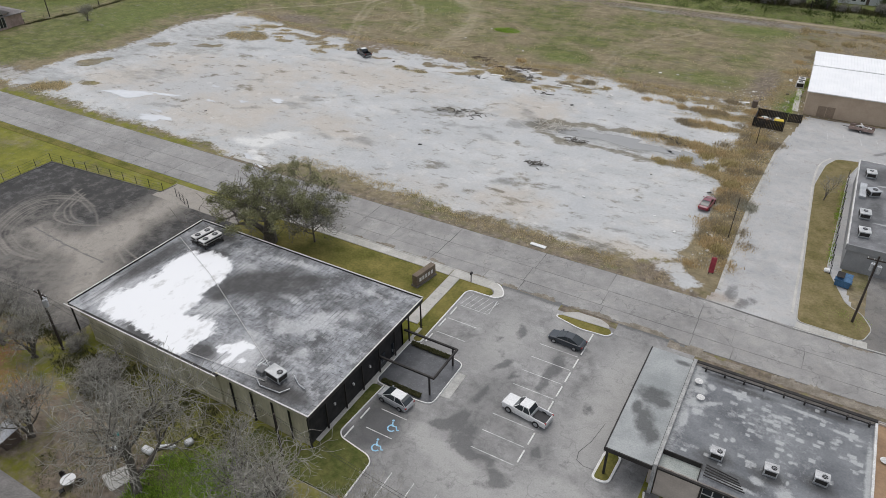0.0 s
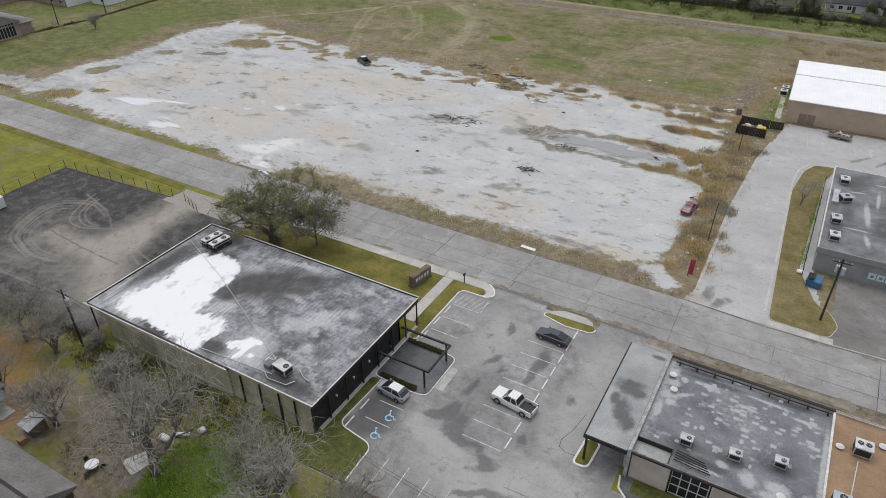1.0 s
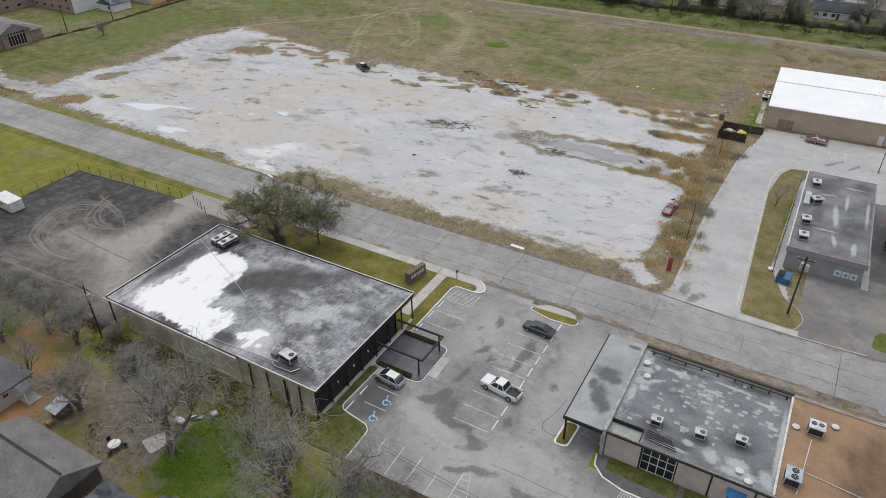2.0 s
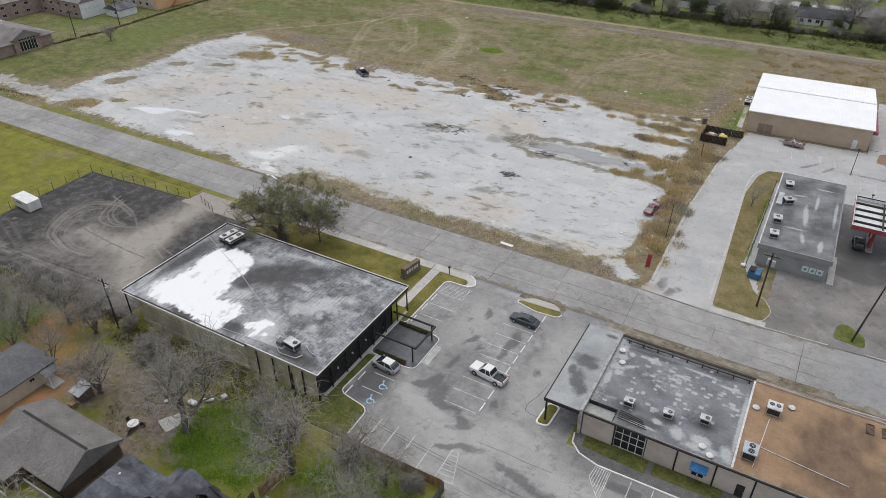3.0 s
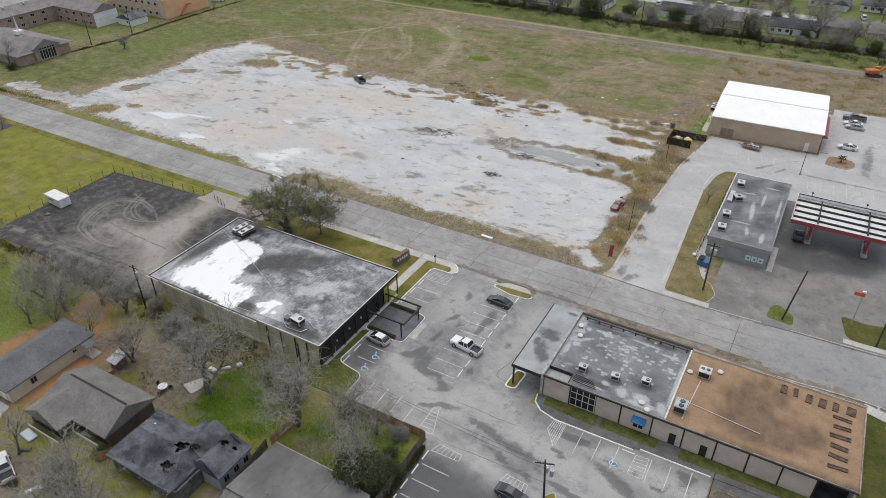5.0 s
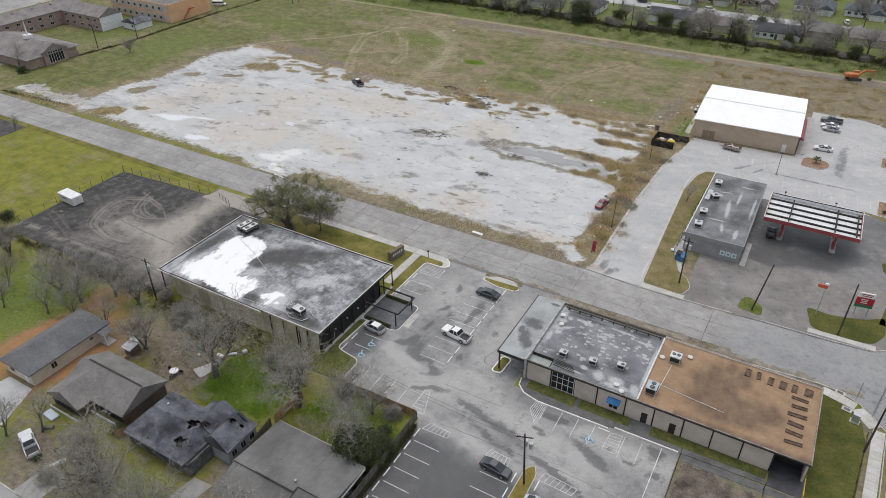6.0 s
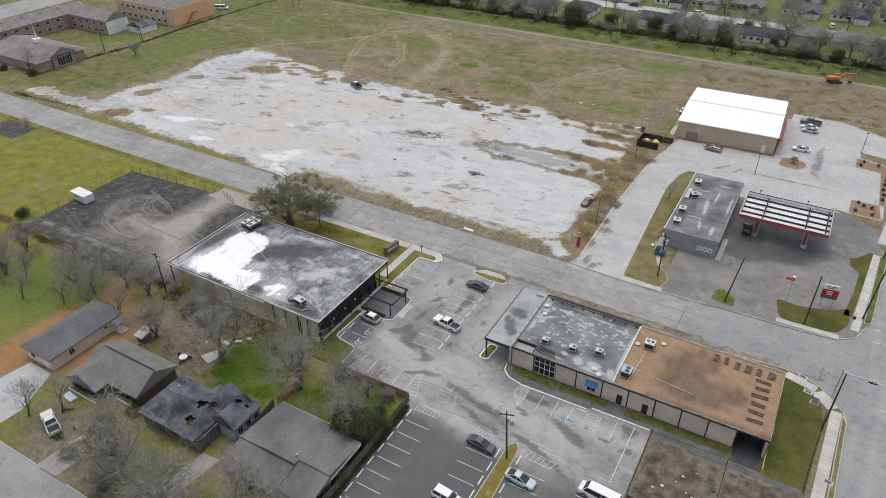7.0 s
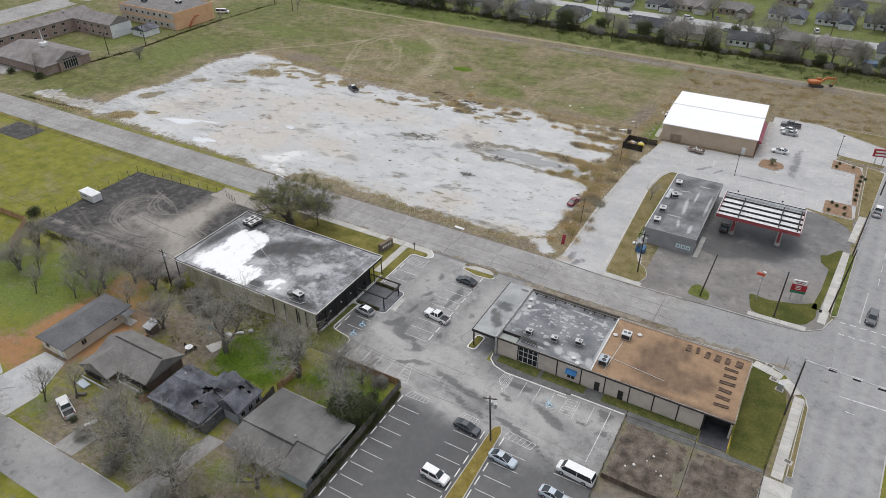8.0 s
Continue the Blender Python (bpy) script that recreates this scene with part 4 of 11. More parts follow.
DRIVE = [(29.6, 47.8), (49.0, 47.9), (48, 56), (46, 64), (46, 97), (56.5, 97), (62, 97.6), (62, 100.4), (81.2, 100.6), (88.4, 101.0), (89, 134), (82, 136), (82, 140), (95, 137.6), (97.5, 149), (84, 157.5), (75, 160.5), (62, 160.5), (61, 125.2), (34.6, 124.0), (33.2, 112), (31.8, 102), (31.4, 90), (30.9, 80), (31.0, 69), (31.3, 53)]
drive = tagged(sheet("concrete_drive", np.arange(27, 98, 0.35), np.arange(47.8, 161, 0.35), 0.024, {"sand": lambda x, y: 0.1 + 0.6 * spots(x, y, [(31, 50, 3, 1.2, 0), (29.5, 97, 1.5, 2, 0)]), "damp_shade": lambda x, y: 0.62 * np.maximum(spots(x, y, [(35, 50.5, 3, 1.0, 60), (33, 52, 1, 3, 0), (30, 94, 1.5, 2, 0), (50, 112, 4, .6, 50), (54, 112, 3, .5, 60), (72, 128, 1.5, 12, 0), (66, 112, 12, .6, 0)]), 0.6 * fbm(x, y, 7, 91))},
                    M_PAD, keep=lambda x, y: in_poly(x, y, DRIVE) > 0), "pale new concrete drive and shop car park", "driveway", kind="structure")
tagged(part("kerb_drive", strip(bmesh.new(), [(31.2, 52), (30.95, 69), (30.85, 80), (31.3, 90), (31.75, 102), (33.1, 112)], 0.5, 0, 0.12, closed=False), M_KERB), "worn concrete edge of the drive", "kerb", kind="structure")
M_PLOT = surf("dark_bare_soil", (0.066, 0.055, 0.045), (0.190, 0.160, 0.130), 0.45, 5.0, 0.95, 0.5, grain=0.4, spec=0.1)
for x0, x1, cx, cy, rx, ry in ((59.2, 70.0, 64.2, 3.2, 5.2, 6.6), (70.6, 81.2, 75.6, 3.6, 5.4, 6.8)):
    tagged(sheet("bare_soil", np.arange(x0, x1, 0.25), np.arange(-4.0, 9.6, 0.25), 0.034, {}, M_PLOT, keep=lambda x, y: np.maximum(np.abs(x - cx) / rx, np.abs(y - cy) / ry) ** 2 + 1.5 * (fbm(x, y, 2.4, 131) - 0.5) + 0.5 * (fbm(x, y, 0.7, 132) - 0.5) < 0.92), "trampled dark soil of a bare plot", "soil", kind="structure")
M_DIRT = surf("road_edge_dirt", (0.180, 0.158, 0.128), (0.285, 0.255, 0.210), 0.8, 6.0, 0.95, 0.4, grain=0.3, spec=0.1)
for x0, x1, y0, y1, edge in ((28, 82, 36.4, 38.4, 36.4), (-46, 28, 37.9, 39.0, 37.9), (42, 60, 47.0, 48.4, 48.4)):
    tagged(sheet("road_dirt", np.arange(x0, x1, 0.28), np.arange(y0, y1, 0.2), 0.047, {}, M_DIRT, keep=lambda x, y: fbm(x, y, 2.6, 87) > 0.34 + 0.26 * np.abs(y - edge) / (y1 - y0) * 1.4), "washed-in dirt along the road edge", "dirt", kind="structure")
# the listed dark ovals paint the canopy's shade; the rest is staining
tagged(sheet("forecourt", np.arange(49.4, 90.5, 0.7), np.arange(48.2, 101.5, 0.7), 0.018, {"sand": lambda x, y: 0.5 * fbm(x, y, 7, 61) * (y < 70), "damp_shade": lambda x, y: np.maximum(0.62 * fbm(x, y, 5, 62), 0.95 * spots(x, y, [(62, 80, 4, 7, 0), (74, 80, 5, 6, 0), (67, 74, 9, 3, 0), (68, 86, 9, 5, 0), (62, 71, 5, 3, 0)]))},
                    M_FORE, keep=lambda x, y: x < street_x(y) - 1.0), "oil-stained grey asphalt filling station forecourt, canopy shade painted in", "forecourt", kind="structure")

# ---- the flat-roofed hall with the rain-soaked panel roof ----
def roof_material():
    """Weathered coated roof: narrow panels of uneven tone, grey wash, black mould in the seams, rainwater lying on it
    with the sky's glare in its colour.
    """
    m, nt, lk, p = nodes_of("stained_roof_coating")
    pos = nt.new("ShaderNodeNewGeometry").outputs["Position"]
    n_big = noise_node(nt, lk, pos, 0.19, 8.0, 0.66)
    n_mid = noise_node(nt, lk, pos, 0.5, 7.0, 0.70)
    n_fine = noise_node(nt, lk, pos, 5.0, 4.0, 0.7)
    streak = noise_node(nt, lk, pos, 1.1, 6.0, 0.75, (1.65, 0.22, 1.0))
    col = mix_node(nt, lk, ramp_node(nt, lk, n_big, 0.40, 0.60), (0.082, 0.083, 0.086), (0.262, 0.270, 0.282))
    # one tone to each panel, broken along its length
    xyz = nt.new("ShaderNodeSeparateXYZ")
    lk.new(pos, xyz.inputs[0])
    strip_no = math_node(nt, lk, "FLOOR", math_node(nt, lk, "DIVIDE", math_node(nt, lk, "ADD", xyz.outputs[0], 39.7), 0.60625), 0.0)
    sheet_no = math_node(nt, lk, "FLOOR", math_node(nt, lk, "DIVIDE", math_node(nt, lk, "ADD", xyz.outputs[1], math_node(nt, lk, "MULTIPLY", strip_no, 2.37)), 3.8), 0.0)
    wh = nt.new("ShaderNodeTexWhiteNoise")
    wh.noise_dimensions = "2D"
    cmb = nt.new("ShaderNodeCombineXYZ")
    lk.new(strip_no, cmb.inputs[0])
    lk.new(sheet_no, cmb.inputs[1])
    lk.new(cmb.outputs[0], wh.inputs["Vector"])
    col = mix_node(nt, lk, 1.0, col, ramp_node(nt, lk, wh.outputs["Value"], 0.0, 1.0, 0.90, 1.10), "MULTIPLY")
    col = mix_node(nt, lk, ramp_node(nt, lk, streak, 0.52, 0.66, 0.0, 0.32), col, (0.085, 0.083, 0.080))
    n_blot = noise_node(nt, lk, pos, 1.3, 8.0, 0.78)
    col = mix_node(nt, lk, 1.0, col, ramp_node(nt, lk, n_blot, 0.34, 0.66, 0.66, 1.40), "MULTIPLY")
    # squared cross joints with grime, seen here and there
    row_no = math_node(nt, lk, "ABSOLUTE", math_node(nt, lk, "SUBTRACT", math_node(nt, lk, "FRACT", math_node(nt, lk, "DIVIDE", math_node(nt, lk, "ADD", xyz.outputs[1], math_node(nt, lk, "MULTIPLY", strip_no, 0.61)), 1.22), 0.0), 0.5), 0.0)
    joint = math_node(nt, lk, "MULTIPLY", ramp_node(nt, lk, row_no, 0.44, 0.47), ramp_node(nt, lk, noise_node(nt, lk, pos, 0.4, 5.0, 0.7), 0.42, 0.56, 0.0, 0.7))
    col = mix_node(nt, lk, joint, col, (0.045, 0.044, 0.043))
    col = mix_node(nt, lk, ramp_node(nt, lk, n_mid, 0.52, 0.68, 0.0, 0.75), col, (0.430, 0.440, 0.450))
    n_edge = noise_node(nt, lk, pos, 0.7, 9.0, 0.74, (1.5, 0.6, 1.0))
    film = broken(nt, lk, attr(nt, "film"), n_edge, 0.9, 0.45)
    col = mix_node(nt, lk, math_node(nt, lk, "MULTIPLY", film, 0.75), col, (0.50, 0.50, 0.51))
    col = mix_node(nt, lk, math_node(nt, lk, "MULTIPLY", broken(nt, lk, attr(nt, "bleach"), n_mid, 1.2, 0.4), 0.5), col, (0.58, 0.58, 0.58))
    col = mix_node(nt, lk, math_node(nt, lk, "MULTIPLY", broken(nt, lk, attr(nt, "mould"), n_mid, 0.7, 0.35), 0.88), col, (0.040, 0.038, 0.036))
    seam = math_node(nt, lk, "MULTIPLY", attr(nt, "seam"), ramp_node(nt, lk, noise_node(nt, lk, pos, 0.35, 8.0, 0.75, (1.0, 0.6, 1.0)), 0.46, 0.60, 0.0, 0.62))
    col = mix_node(nt, lk, seam, col, (0.040, 0.038, 0.037))
    col = mix_node(nt, lk, 1.0, col, ramp_node(nt, lk, n_fine, 0.25, 0.75, 0.76, 1.22), "MULTIPLY")
    pool_glare = broken(nt, lk, attr(nt, "pool_glare"), n_edge, 0.8, 0.10)
    # white base colour stands in for the bright sky mirrored in the water
    col = mix_node(nt, lk, pool_glare, col, mix_node(nt, lk, ramp_node(nt, lk, noise_node(nt, lk, pos, 0.45, 7.0, 0.72, (1.0, 0.55, 1.0)), 0.56, 0.70), (0.82, 0.82, 0.82), (0.50, 0.49, 0.47)))
    lk.new(col, p.inputs["Base Color"])
    dull = ramp_node(nt, lk, n_big, 0.3, 0.7, 0.45, 0.75)
    lk.new(math_node(nt, lk, "MULTIPLY", dull, ramp_node(nt, lk, pool_glare, 0.0, 1.0, 1.0, 0.08)), p.inputs["Roughness"])
    lk.new(ramp_node(nt, lk, pool_glare, 0.0, 1.0, 0.4, 0.9), p.inputs["Specular IOR Level"])
    bump_node(nt, lk, p, n_fine, 0.15, 0.03)
    return m


M_ROOF = roof_material()
HX0, HX1, HY0, HY1, HZ = -39.7, -0.9, 1.4, 24.3, 5.0


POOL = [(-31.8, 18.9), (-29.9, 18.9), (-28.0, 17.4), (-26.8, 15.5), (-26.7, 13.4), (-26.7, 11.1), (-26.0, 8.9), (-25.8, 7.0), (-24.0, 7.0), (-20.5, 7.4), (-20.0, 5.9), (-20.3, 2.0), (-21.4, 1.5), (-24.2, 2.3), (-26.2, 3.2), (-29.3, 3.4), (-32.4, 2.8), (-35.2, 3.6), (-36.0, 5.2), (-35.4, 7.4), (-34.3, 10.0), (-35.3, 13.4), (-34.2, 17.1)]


def hall_mould(x, y):
    v = spots(x, y, [(-20.5, 17.2, 5.8, 3.2, 30), (-21.0, 16.6, 3.8, 2.2, 25), (-23.6, 15.0, 2.2, 2.6, 10), (-16.6, 19.8, 3.2, 1.6, 35), (-24.0, 12.4, 1.2, 1.6, 0), (-37.8, 13, 1.3, 7, 0), (-26.6, 2.0, 2.6, 1.1, 10), (-28.6, 2.4, 1.6, .8, 0), (-35, 22.6, 4, 1.4, 0), (-31.6, 18.6, 1.8, 1.2, 0), (-18, 3.4, 2, 1.2, 0), (-6, 3.0, 4, 1.0, 0)])
    return v * 0.95


def hall_bleach(x, y):
    u, w = bent(x, y, 2.5, 1.0, 15)
    return spots(u, w, [(-9.7, 14.4, 2.6, 1.5, 30), (-7.2, 16.8, 1.9, 0.9, 20), (-7.5, 8.4, 1.0, .9, 0), (-14.9, 8.2, 1.0, .8, 0), (-15.7, 16.1, 1.4, .5, 0), (-17.1, 18.8, 1.6, .8, 0), (-5.6, 7.9, .6, .5, 0), (-25.0, 18.2, 1.6, 1.0, 20), (-6.6, 22.0, 2.0, .5, 0), (-37.2, 5.5, .5, 4, 0), (-38.4, 6, .35, 4, 0),
                        (-31, 22.6, 2.4, .3, 60), (-23.0, 9.4, 1.8, 1.6, 0), (-13.6, 5.2, 3.0, 2.2, 30), (-11, 3.4, 3, .6, 0), (-37, 23.0, .6, .4, 0), (-12, 12, 2.5, 1.2, 10), (-36.4, 23.4, 1.5, .5, 0), (-20, 22.6, 3, .5, 0)])


def hall_film(x, y):
    return spots(x, y, [(-33.0, 3.8, 5.0, 2.6, -8), (-36.2, 7.5, 1.6, 4.0, 0), (-29, 3.4, 3.4, 1.0, 0), (-14.4, 5.0, 3.2, 2.6, 30)]) * 0.85


# where standing water is painted white with sky glare
def hall_pool_glare(x, y):
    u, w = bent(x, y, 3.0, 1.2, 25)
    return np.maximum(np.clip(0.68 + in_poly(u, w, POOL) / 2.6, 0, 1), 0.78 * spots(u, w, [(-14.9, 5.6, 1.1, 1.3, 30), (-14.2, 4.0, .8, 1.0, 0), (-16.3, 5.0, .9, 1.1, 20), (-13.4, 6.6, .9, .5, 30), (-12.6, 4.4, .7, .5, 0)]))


hall = thing("commercial_hall", "flat-roofed commercial hall with wet stained panel roof and dark posts", "building")
deck = sheet("roof_deck", np.arange(HX0, HX1 + 0.01, 0.4), np.linspace(HY0, HY1, 58), lambda x, y: HZ - 0.10 + 0 * x, {"mould": hall_mould, "bleach": hall_bleach, "pool_glare": hall_pool_glare, "film": hall_film, "seam": 0.0}, M_ROOF)
deck.parent = hall
# raised seams between the roof panels
for i in range(1, 64):
    x = HX0 + i * (HX1 - HX0) / 64
    ob = sheet("roof_panel_seam", x + np.array([-0.06, -0.03, 0.03, 0.06]), np.linspace(HY0 + 0.25, HY1 - 0.25, 24), lambda x_, y_: HZ - 0.106 + 0.022 * (np.abs(x_ - x) < 0.04) * (hall_pool_glare(x_, y_) < 0.5),
               {"mould": hall_mould, "bleach": hall_bleach, "pool_glare": hall_pool_glare, "film": hall_film, "seam": 1.0}, M_ROOF)
    ob.parent = hall
# fascia with its metal edge, one run a side
FASC = [("x", HX0, HX1, HY1, 1), ("y", HY0, HY1, HX1, 1), ("y", HY0, HY1, HX0, -1)]
for axis, a, b, c, s in FASC:
    if axis == "x":
        part("fascia", boxed(a, b, min(c, c + 0.16 * s), max(c, c + 0.16 * s), HZ - 0.55, HZ + 0.06), M_STEELDK, hall, "dark fascia board")
        part("roof_edge_trim", boxed(a - 0.14, b + 0.14, c + 0.06, c + 0.22, HZ + 0.062, HZ + 0.12), M_TRIM, hall, "weathered white metal roof edge")
    else:
        part("fascia", boxed(min(c, c + 0.16 * s), max(c, c + 0.16 * s), a, b, HZ - 0.55, HZ + 0.06), M_STEELDK, hall, "dark fascia board")
        part("roof_edge_trim", boxed(c + 0.06, c + 0.22, a + 0.1, b - 0.1, HZ + 0.062, HZ + 0.12) if s > 0 else boxed(c - 0.22, c - 0.06, a + 0.1, b - 0.1, HZ + 0.062, HZ + 0.12), M_TRIM, hall, "weathered white metal roof edge")
# the south side: the western two thirds stand out by a foot
part("roof_lip", boxed(HX0 + 3.0, -13.5, HY0 - 0.37, HY0 - 0.005, HZ - 0.14, HZ + 0.03), M_STEELDK, hall, "grey roof overhang")
part("fascia", boxed(HX0 + 3.0, -13.5, HY0 - 0.5, HY0 - 0.38, HZ - 0.40, HZ + 0.06), M_TANWALL, hall, "stained tan fascia board")
part("roof_edge_trim", boxed(HX0 - 0.2, -13.5, HY0 - 0.52, HY0 - 0.38, HZ + 0.062, HZ + 0.12), M_TRIM, hall, "weathered white metal roof edge")
part("fascia", boxed(-13.99, HX1, HY0 + 0.02, HY0 + 0.16, HZ - 0.40, HZ + 0.05), M_TANWALL, hall, "stained tan fascia board")
part("roof_edge_trim", boxed(-13.49, HX1 + 0.2, HY0 - 0.04, HY0 + 0.12, HZ + 0.062, HZ + 0.12), M_TRIM, hall, "weathered white metal roof edge")
part("wall_south", boxed(HX0 + 3.2, -13.9, HY0 + 0.1, HY0 + 0.5, 0, HZ - 0.56), M_TANWALL, hall, "stained tan panel wall")
part("wall_south", boxed(-13.89, HX1 - 0.42, HY0 + 0.26, HY0 + 0.6, 0, HZ - 0.56), M_TANWALL, hall, "stained tan panel wall")
part("wall_west", boxed(HX0 + 3.21, HX0 + 3.6, HY0 + 0.51, HY1 - 0.6, 0, HZ - 0.56), M_TANWALL, hall, "stained tan panel wall")
part("wall_north", boxed(HX0 + 3.61, HX1 - 3.4, HY1 - 1.0, HY1 - 0.6, 0, HZ - 0.56), M_TANWALL, hall, "stained tan panel wall")
part("wall_east", boxed(HX1 - 0.75, HX1 - 0.42, HY0 + 0.62, HY1 - 4.0, 0, HZ - 0.56), M_DARK, hall, "black panelled front wall")
part("wall_east", boxed(HX1 - 3.4, HX1 - 3.05, HY1 - 3.99, HY1 - 0.6, 0, HZ - 0.56), M_DARK, hall, "black recessed entrance wall")
part("wall_east", boxed(HX1 - 3.04, HX1 - 0.42, HY1 - 4.35, HY1 - 4.01, 0, HZ - 0.56), M_DARK, hall, "black recessed entrance wall")
part("soffit", boxed(HX0 + 0.05, HX1 - 0.05, HY0 + 0.2, HY1 - 0.05, HZ - 0.55, HZ - 0.42), M_STEELDK, hall, "dark soffit")
part("plinth_band", boxed(HX0 + 3.2, -13.9, HY0 + 0.02, HY0 + 0.1, 0, 0.5), M_TANWALL, hall, "stained wall foot")


def post(parent, x, y, h, w=0.17):
    ob = part("post", boxed(x - w / 2, x + w / 2, y - w / 2, y + w / 2, 0, h, bevel=0.015), M_STEELDK, parent, "dark steel post")
    part("base_plate", boxed(x - w, x + w, y - w, y + w, 0, 0.03), M_STEELDK, ob)


for y in (HY0 + 0.2, 4.6, 8.0, 11.3, 14.7, 18.1, 21.3, HY1 - 0.1):
    post(hall, HX1 - 0.15, y, HZ - 0.55)
for x in (-12.0, -9.0, -6.0, -3.6):
    post(hall, x, HY0 + 0.16, HZ - 0.56)
for y in (HY0 + 0.1, 7.0, 12.8, 18.6, HY1 - 0.1):
    post(hall, HX0 + 0.1, y, HZ - 0.55)
for i in range(14):
    part("wall_batten", boxed(HX0 + 3.2 + 1.65 * i, HX0 + 3.26 + 1.65 * i, HY0 + 0.06, HY0 + 0.098, 0.52, HZ - 0.6), M_TANWALL, hall)
for y, z in ((6.2, 2.2), (9.7, 2.2), (13.0, 2.2)):
    part("wall_lamp", boxed(HX1 - 0.415, HX1 - 0.18, y - 0.1, y + 0.1, z, z + 0.32, bevel=0.03), M_TRIM, hall, "small white wall lantern")
for y0 in (15.2, 17.6):
    d = part("door", boxed(HX1 - 0.415, HX1 - 0.36, y0, y0 + 1.0, 0.05, 2.15), M_GLASS, hall, "dark glazed entrance door")
    part("door_handle", tubed((HX1 - 0.32, y0 + 0.12, 0.95), (HX1 - 0.32, y0 + 0.12, 1.4), 0.02, n=6), M_GALV, d)
part("porch_slab", boxed(HX1 - 0.41, HX1 + 0.5, HY0 + 1.2, HY1 - 0.2, 0.0, 0.10), M_WALK, hall, "concrete porch floor")

# ---- rooftop air conditioners ----
def fan(parent, x, y, z, r):
    ring = part("fan_ring", tubed((x, y, z), (x, y, z + 0.05), r, r * 0.96, n=14), M_BLACK, parent, "black fan opening")
    bm = bmesh.new()
    for k in range(3):
        a = k * math.pi / 3
        dx, dy = math.cos(a) * r * 0.98, math.sin(a) * r * 0.98
        tube(bm, (x - dx, y - dy, z + 0.06), (x + dx, y + dy, z + 0.06), 0.014, n=4)
    part("fan_guard", bm, M_GALV, ring)


M_UNIT = surf("chalky_unit_casing", (0.40, 0.41, 0.41), (0.62, 0.62, 0.61), 0.9, 7.0, 0.55, 0.05, grain=0.2)


def rooftop_unit(label, x, y, z, lx, ly, h, fans, turn=0.0, body=None):
    e = thing("air_conditioner", label, "air conditioner", "rooftop air conditioners", at=pose(x, y, z, 0, 0, turn))
    body = body or M_UNIT
    part("body", boxed(-lx / 2, lx / 2, -ly / 2, ly / 2, 0.22, h, bevel=0.03), body, e)
    part("lid", boxed(-lx / 2 - 0.04, lx / 2 + 0.04, -ly / 2 - 0.04, ly / 2 + 0.04, h + 0.001, h + 0.06, bevel=0.02), body, e)
    part("coil_grille", boxed(-lx / 2 + 0.12, lx / 2 - 0.12, -ly / 2 - 0.025, -ly / 2 - 0.003, 0.34, h - 0.12), M_STEELDK, e, "dark coil grille")
    for s in (-1, 1):
        xa, xb = sorted((s * (lx / 2 + 0.003), s * (lx / 2 + 0.022)))
        part("coil_grille", boxed(xa, xb, -ly / 2 + 0.12, ly / 2 - 0.12, 0.34, h - 0.12), M_STEELDK, e, "dark coil grille")
        part("curb_rail", boxed(-lx / 2, lx / 2, s * ly * 0.36 - 0.07, s * ly * 0.36 + 0.07, 0, 0.215), M_GALV, e, "galvanised curb rail")
    for fx, fy, r in fans:
        fan(e, fx, fy, h + 0.06, r)
    return e


rooftop_unit("white rooftop air conditioner on the panel roof", -7.4, 4.3, HZ - 0.03, 2.1, 1.4, 1.05, [(0.55, 0.1, 0.36)], -8)
bm = boxed(-9.9, -8.85, 3.6, 4.7, HZ + 0.05, HZ + 0.6, bevel=0.05)
for x, y in ((-9.8, 3.7), (-9.8, 4.6), (-9.0, 3.7), (-9.0, 4.6)):
    tube(bm, (x, y, HZ - 0.1), (x, y, HZ + 0.1), 0.05, n=5)
tagged(part("duct_box", bm, surf("tarred_duct", (0.09, 0.09, 0.09), (0.2, 0.2, 0.2), 1.2, 9.0, 0.7)), "tarred duct box beside the air conditioner", "duct")
for p_ in ([(-9.2, 3.0), (-8.2, 2.4), (-5.6, 2.6), (-5.0, 3.6)], [(-5.9, 5.4), (-4.6, 4.6), (-3.6, 4.4)]):
    bm = bmesh.new()
    for a_, b_ in zip(p_, p_[1:]):
        tube(bm, (*a_, HZ + 0.08), (*b_, HZ + 0.08), 0.07, n=6)
    tagged(part("roof_pipe", bm, M_GALV), "galvanised pipe run round the air conditioner", "pipe")
for dx in (0, 1.75):
    cx, cy = -35.6 + dx, 20.6 - dx * 0.12
    rooftop_unit("low pale twin-fan condenser raised on a dark frame", cx, cy, HZ + 0.42, 1.15, 3.2, 0.72, [(0, -0.8, 0.42), (0, 0.8, 0.42)], -8, M_TRIM)
    e = thing("condenser_stand", "dark steel stand carrying a condenser", "stand", "condenser stands", at=pose(cx, cy, HZ - 0.1, 0, 0, -8))
    part("deck", boxed(-.75, .75, -1.7, 1.7, 0.42, 0.515), M_STEELDK, e)
    for lx in (-.62, .62):
        for ly in (-1.5, 0, 1.5):
            part("leg", boxed(lx - .06, lx + .06, ly - .06, ly + .06, 0, 0.419), M_STEELDK, e)
tagged(part("roof_pipe", tube(tubed((-39.2, 19.3, HZ + 0.05), (-28.0, 14.6, HZ + 0.05), 0.035, n=6), (-28, 14.6, HZ + 0.05), (-9.2, 5.2, HZ + 0.05), 0.035, n=6), M_TRIM), "thin pale conduit lying across the panel roof", "conduit", kind="structure")
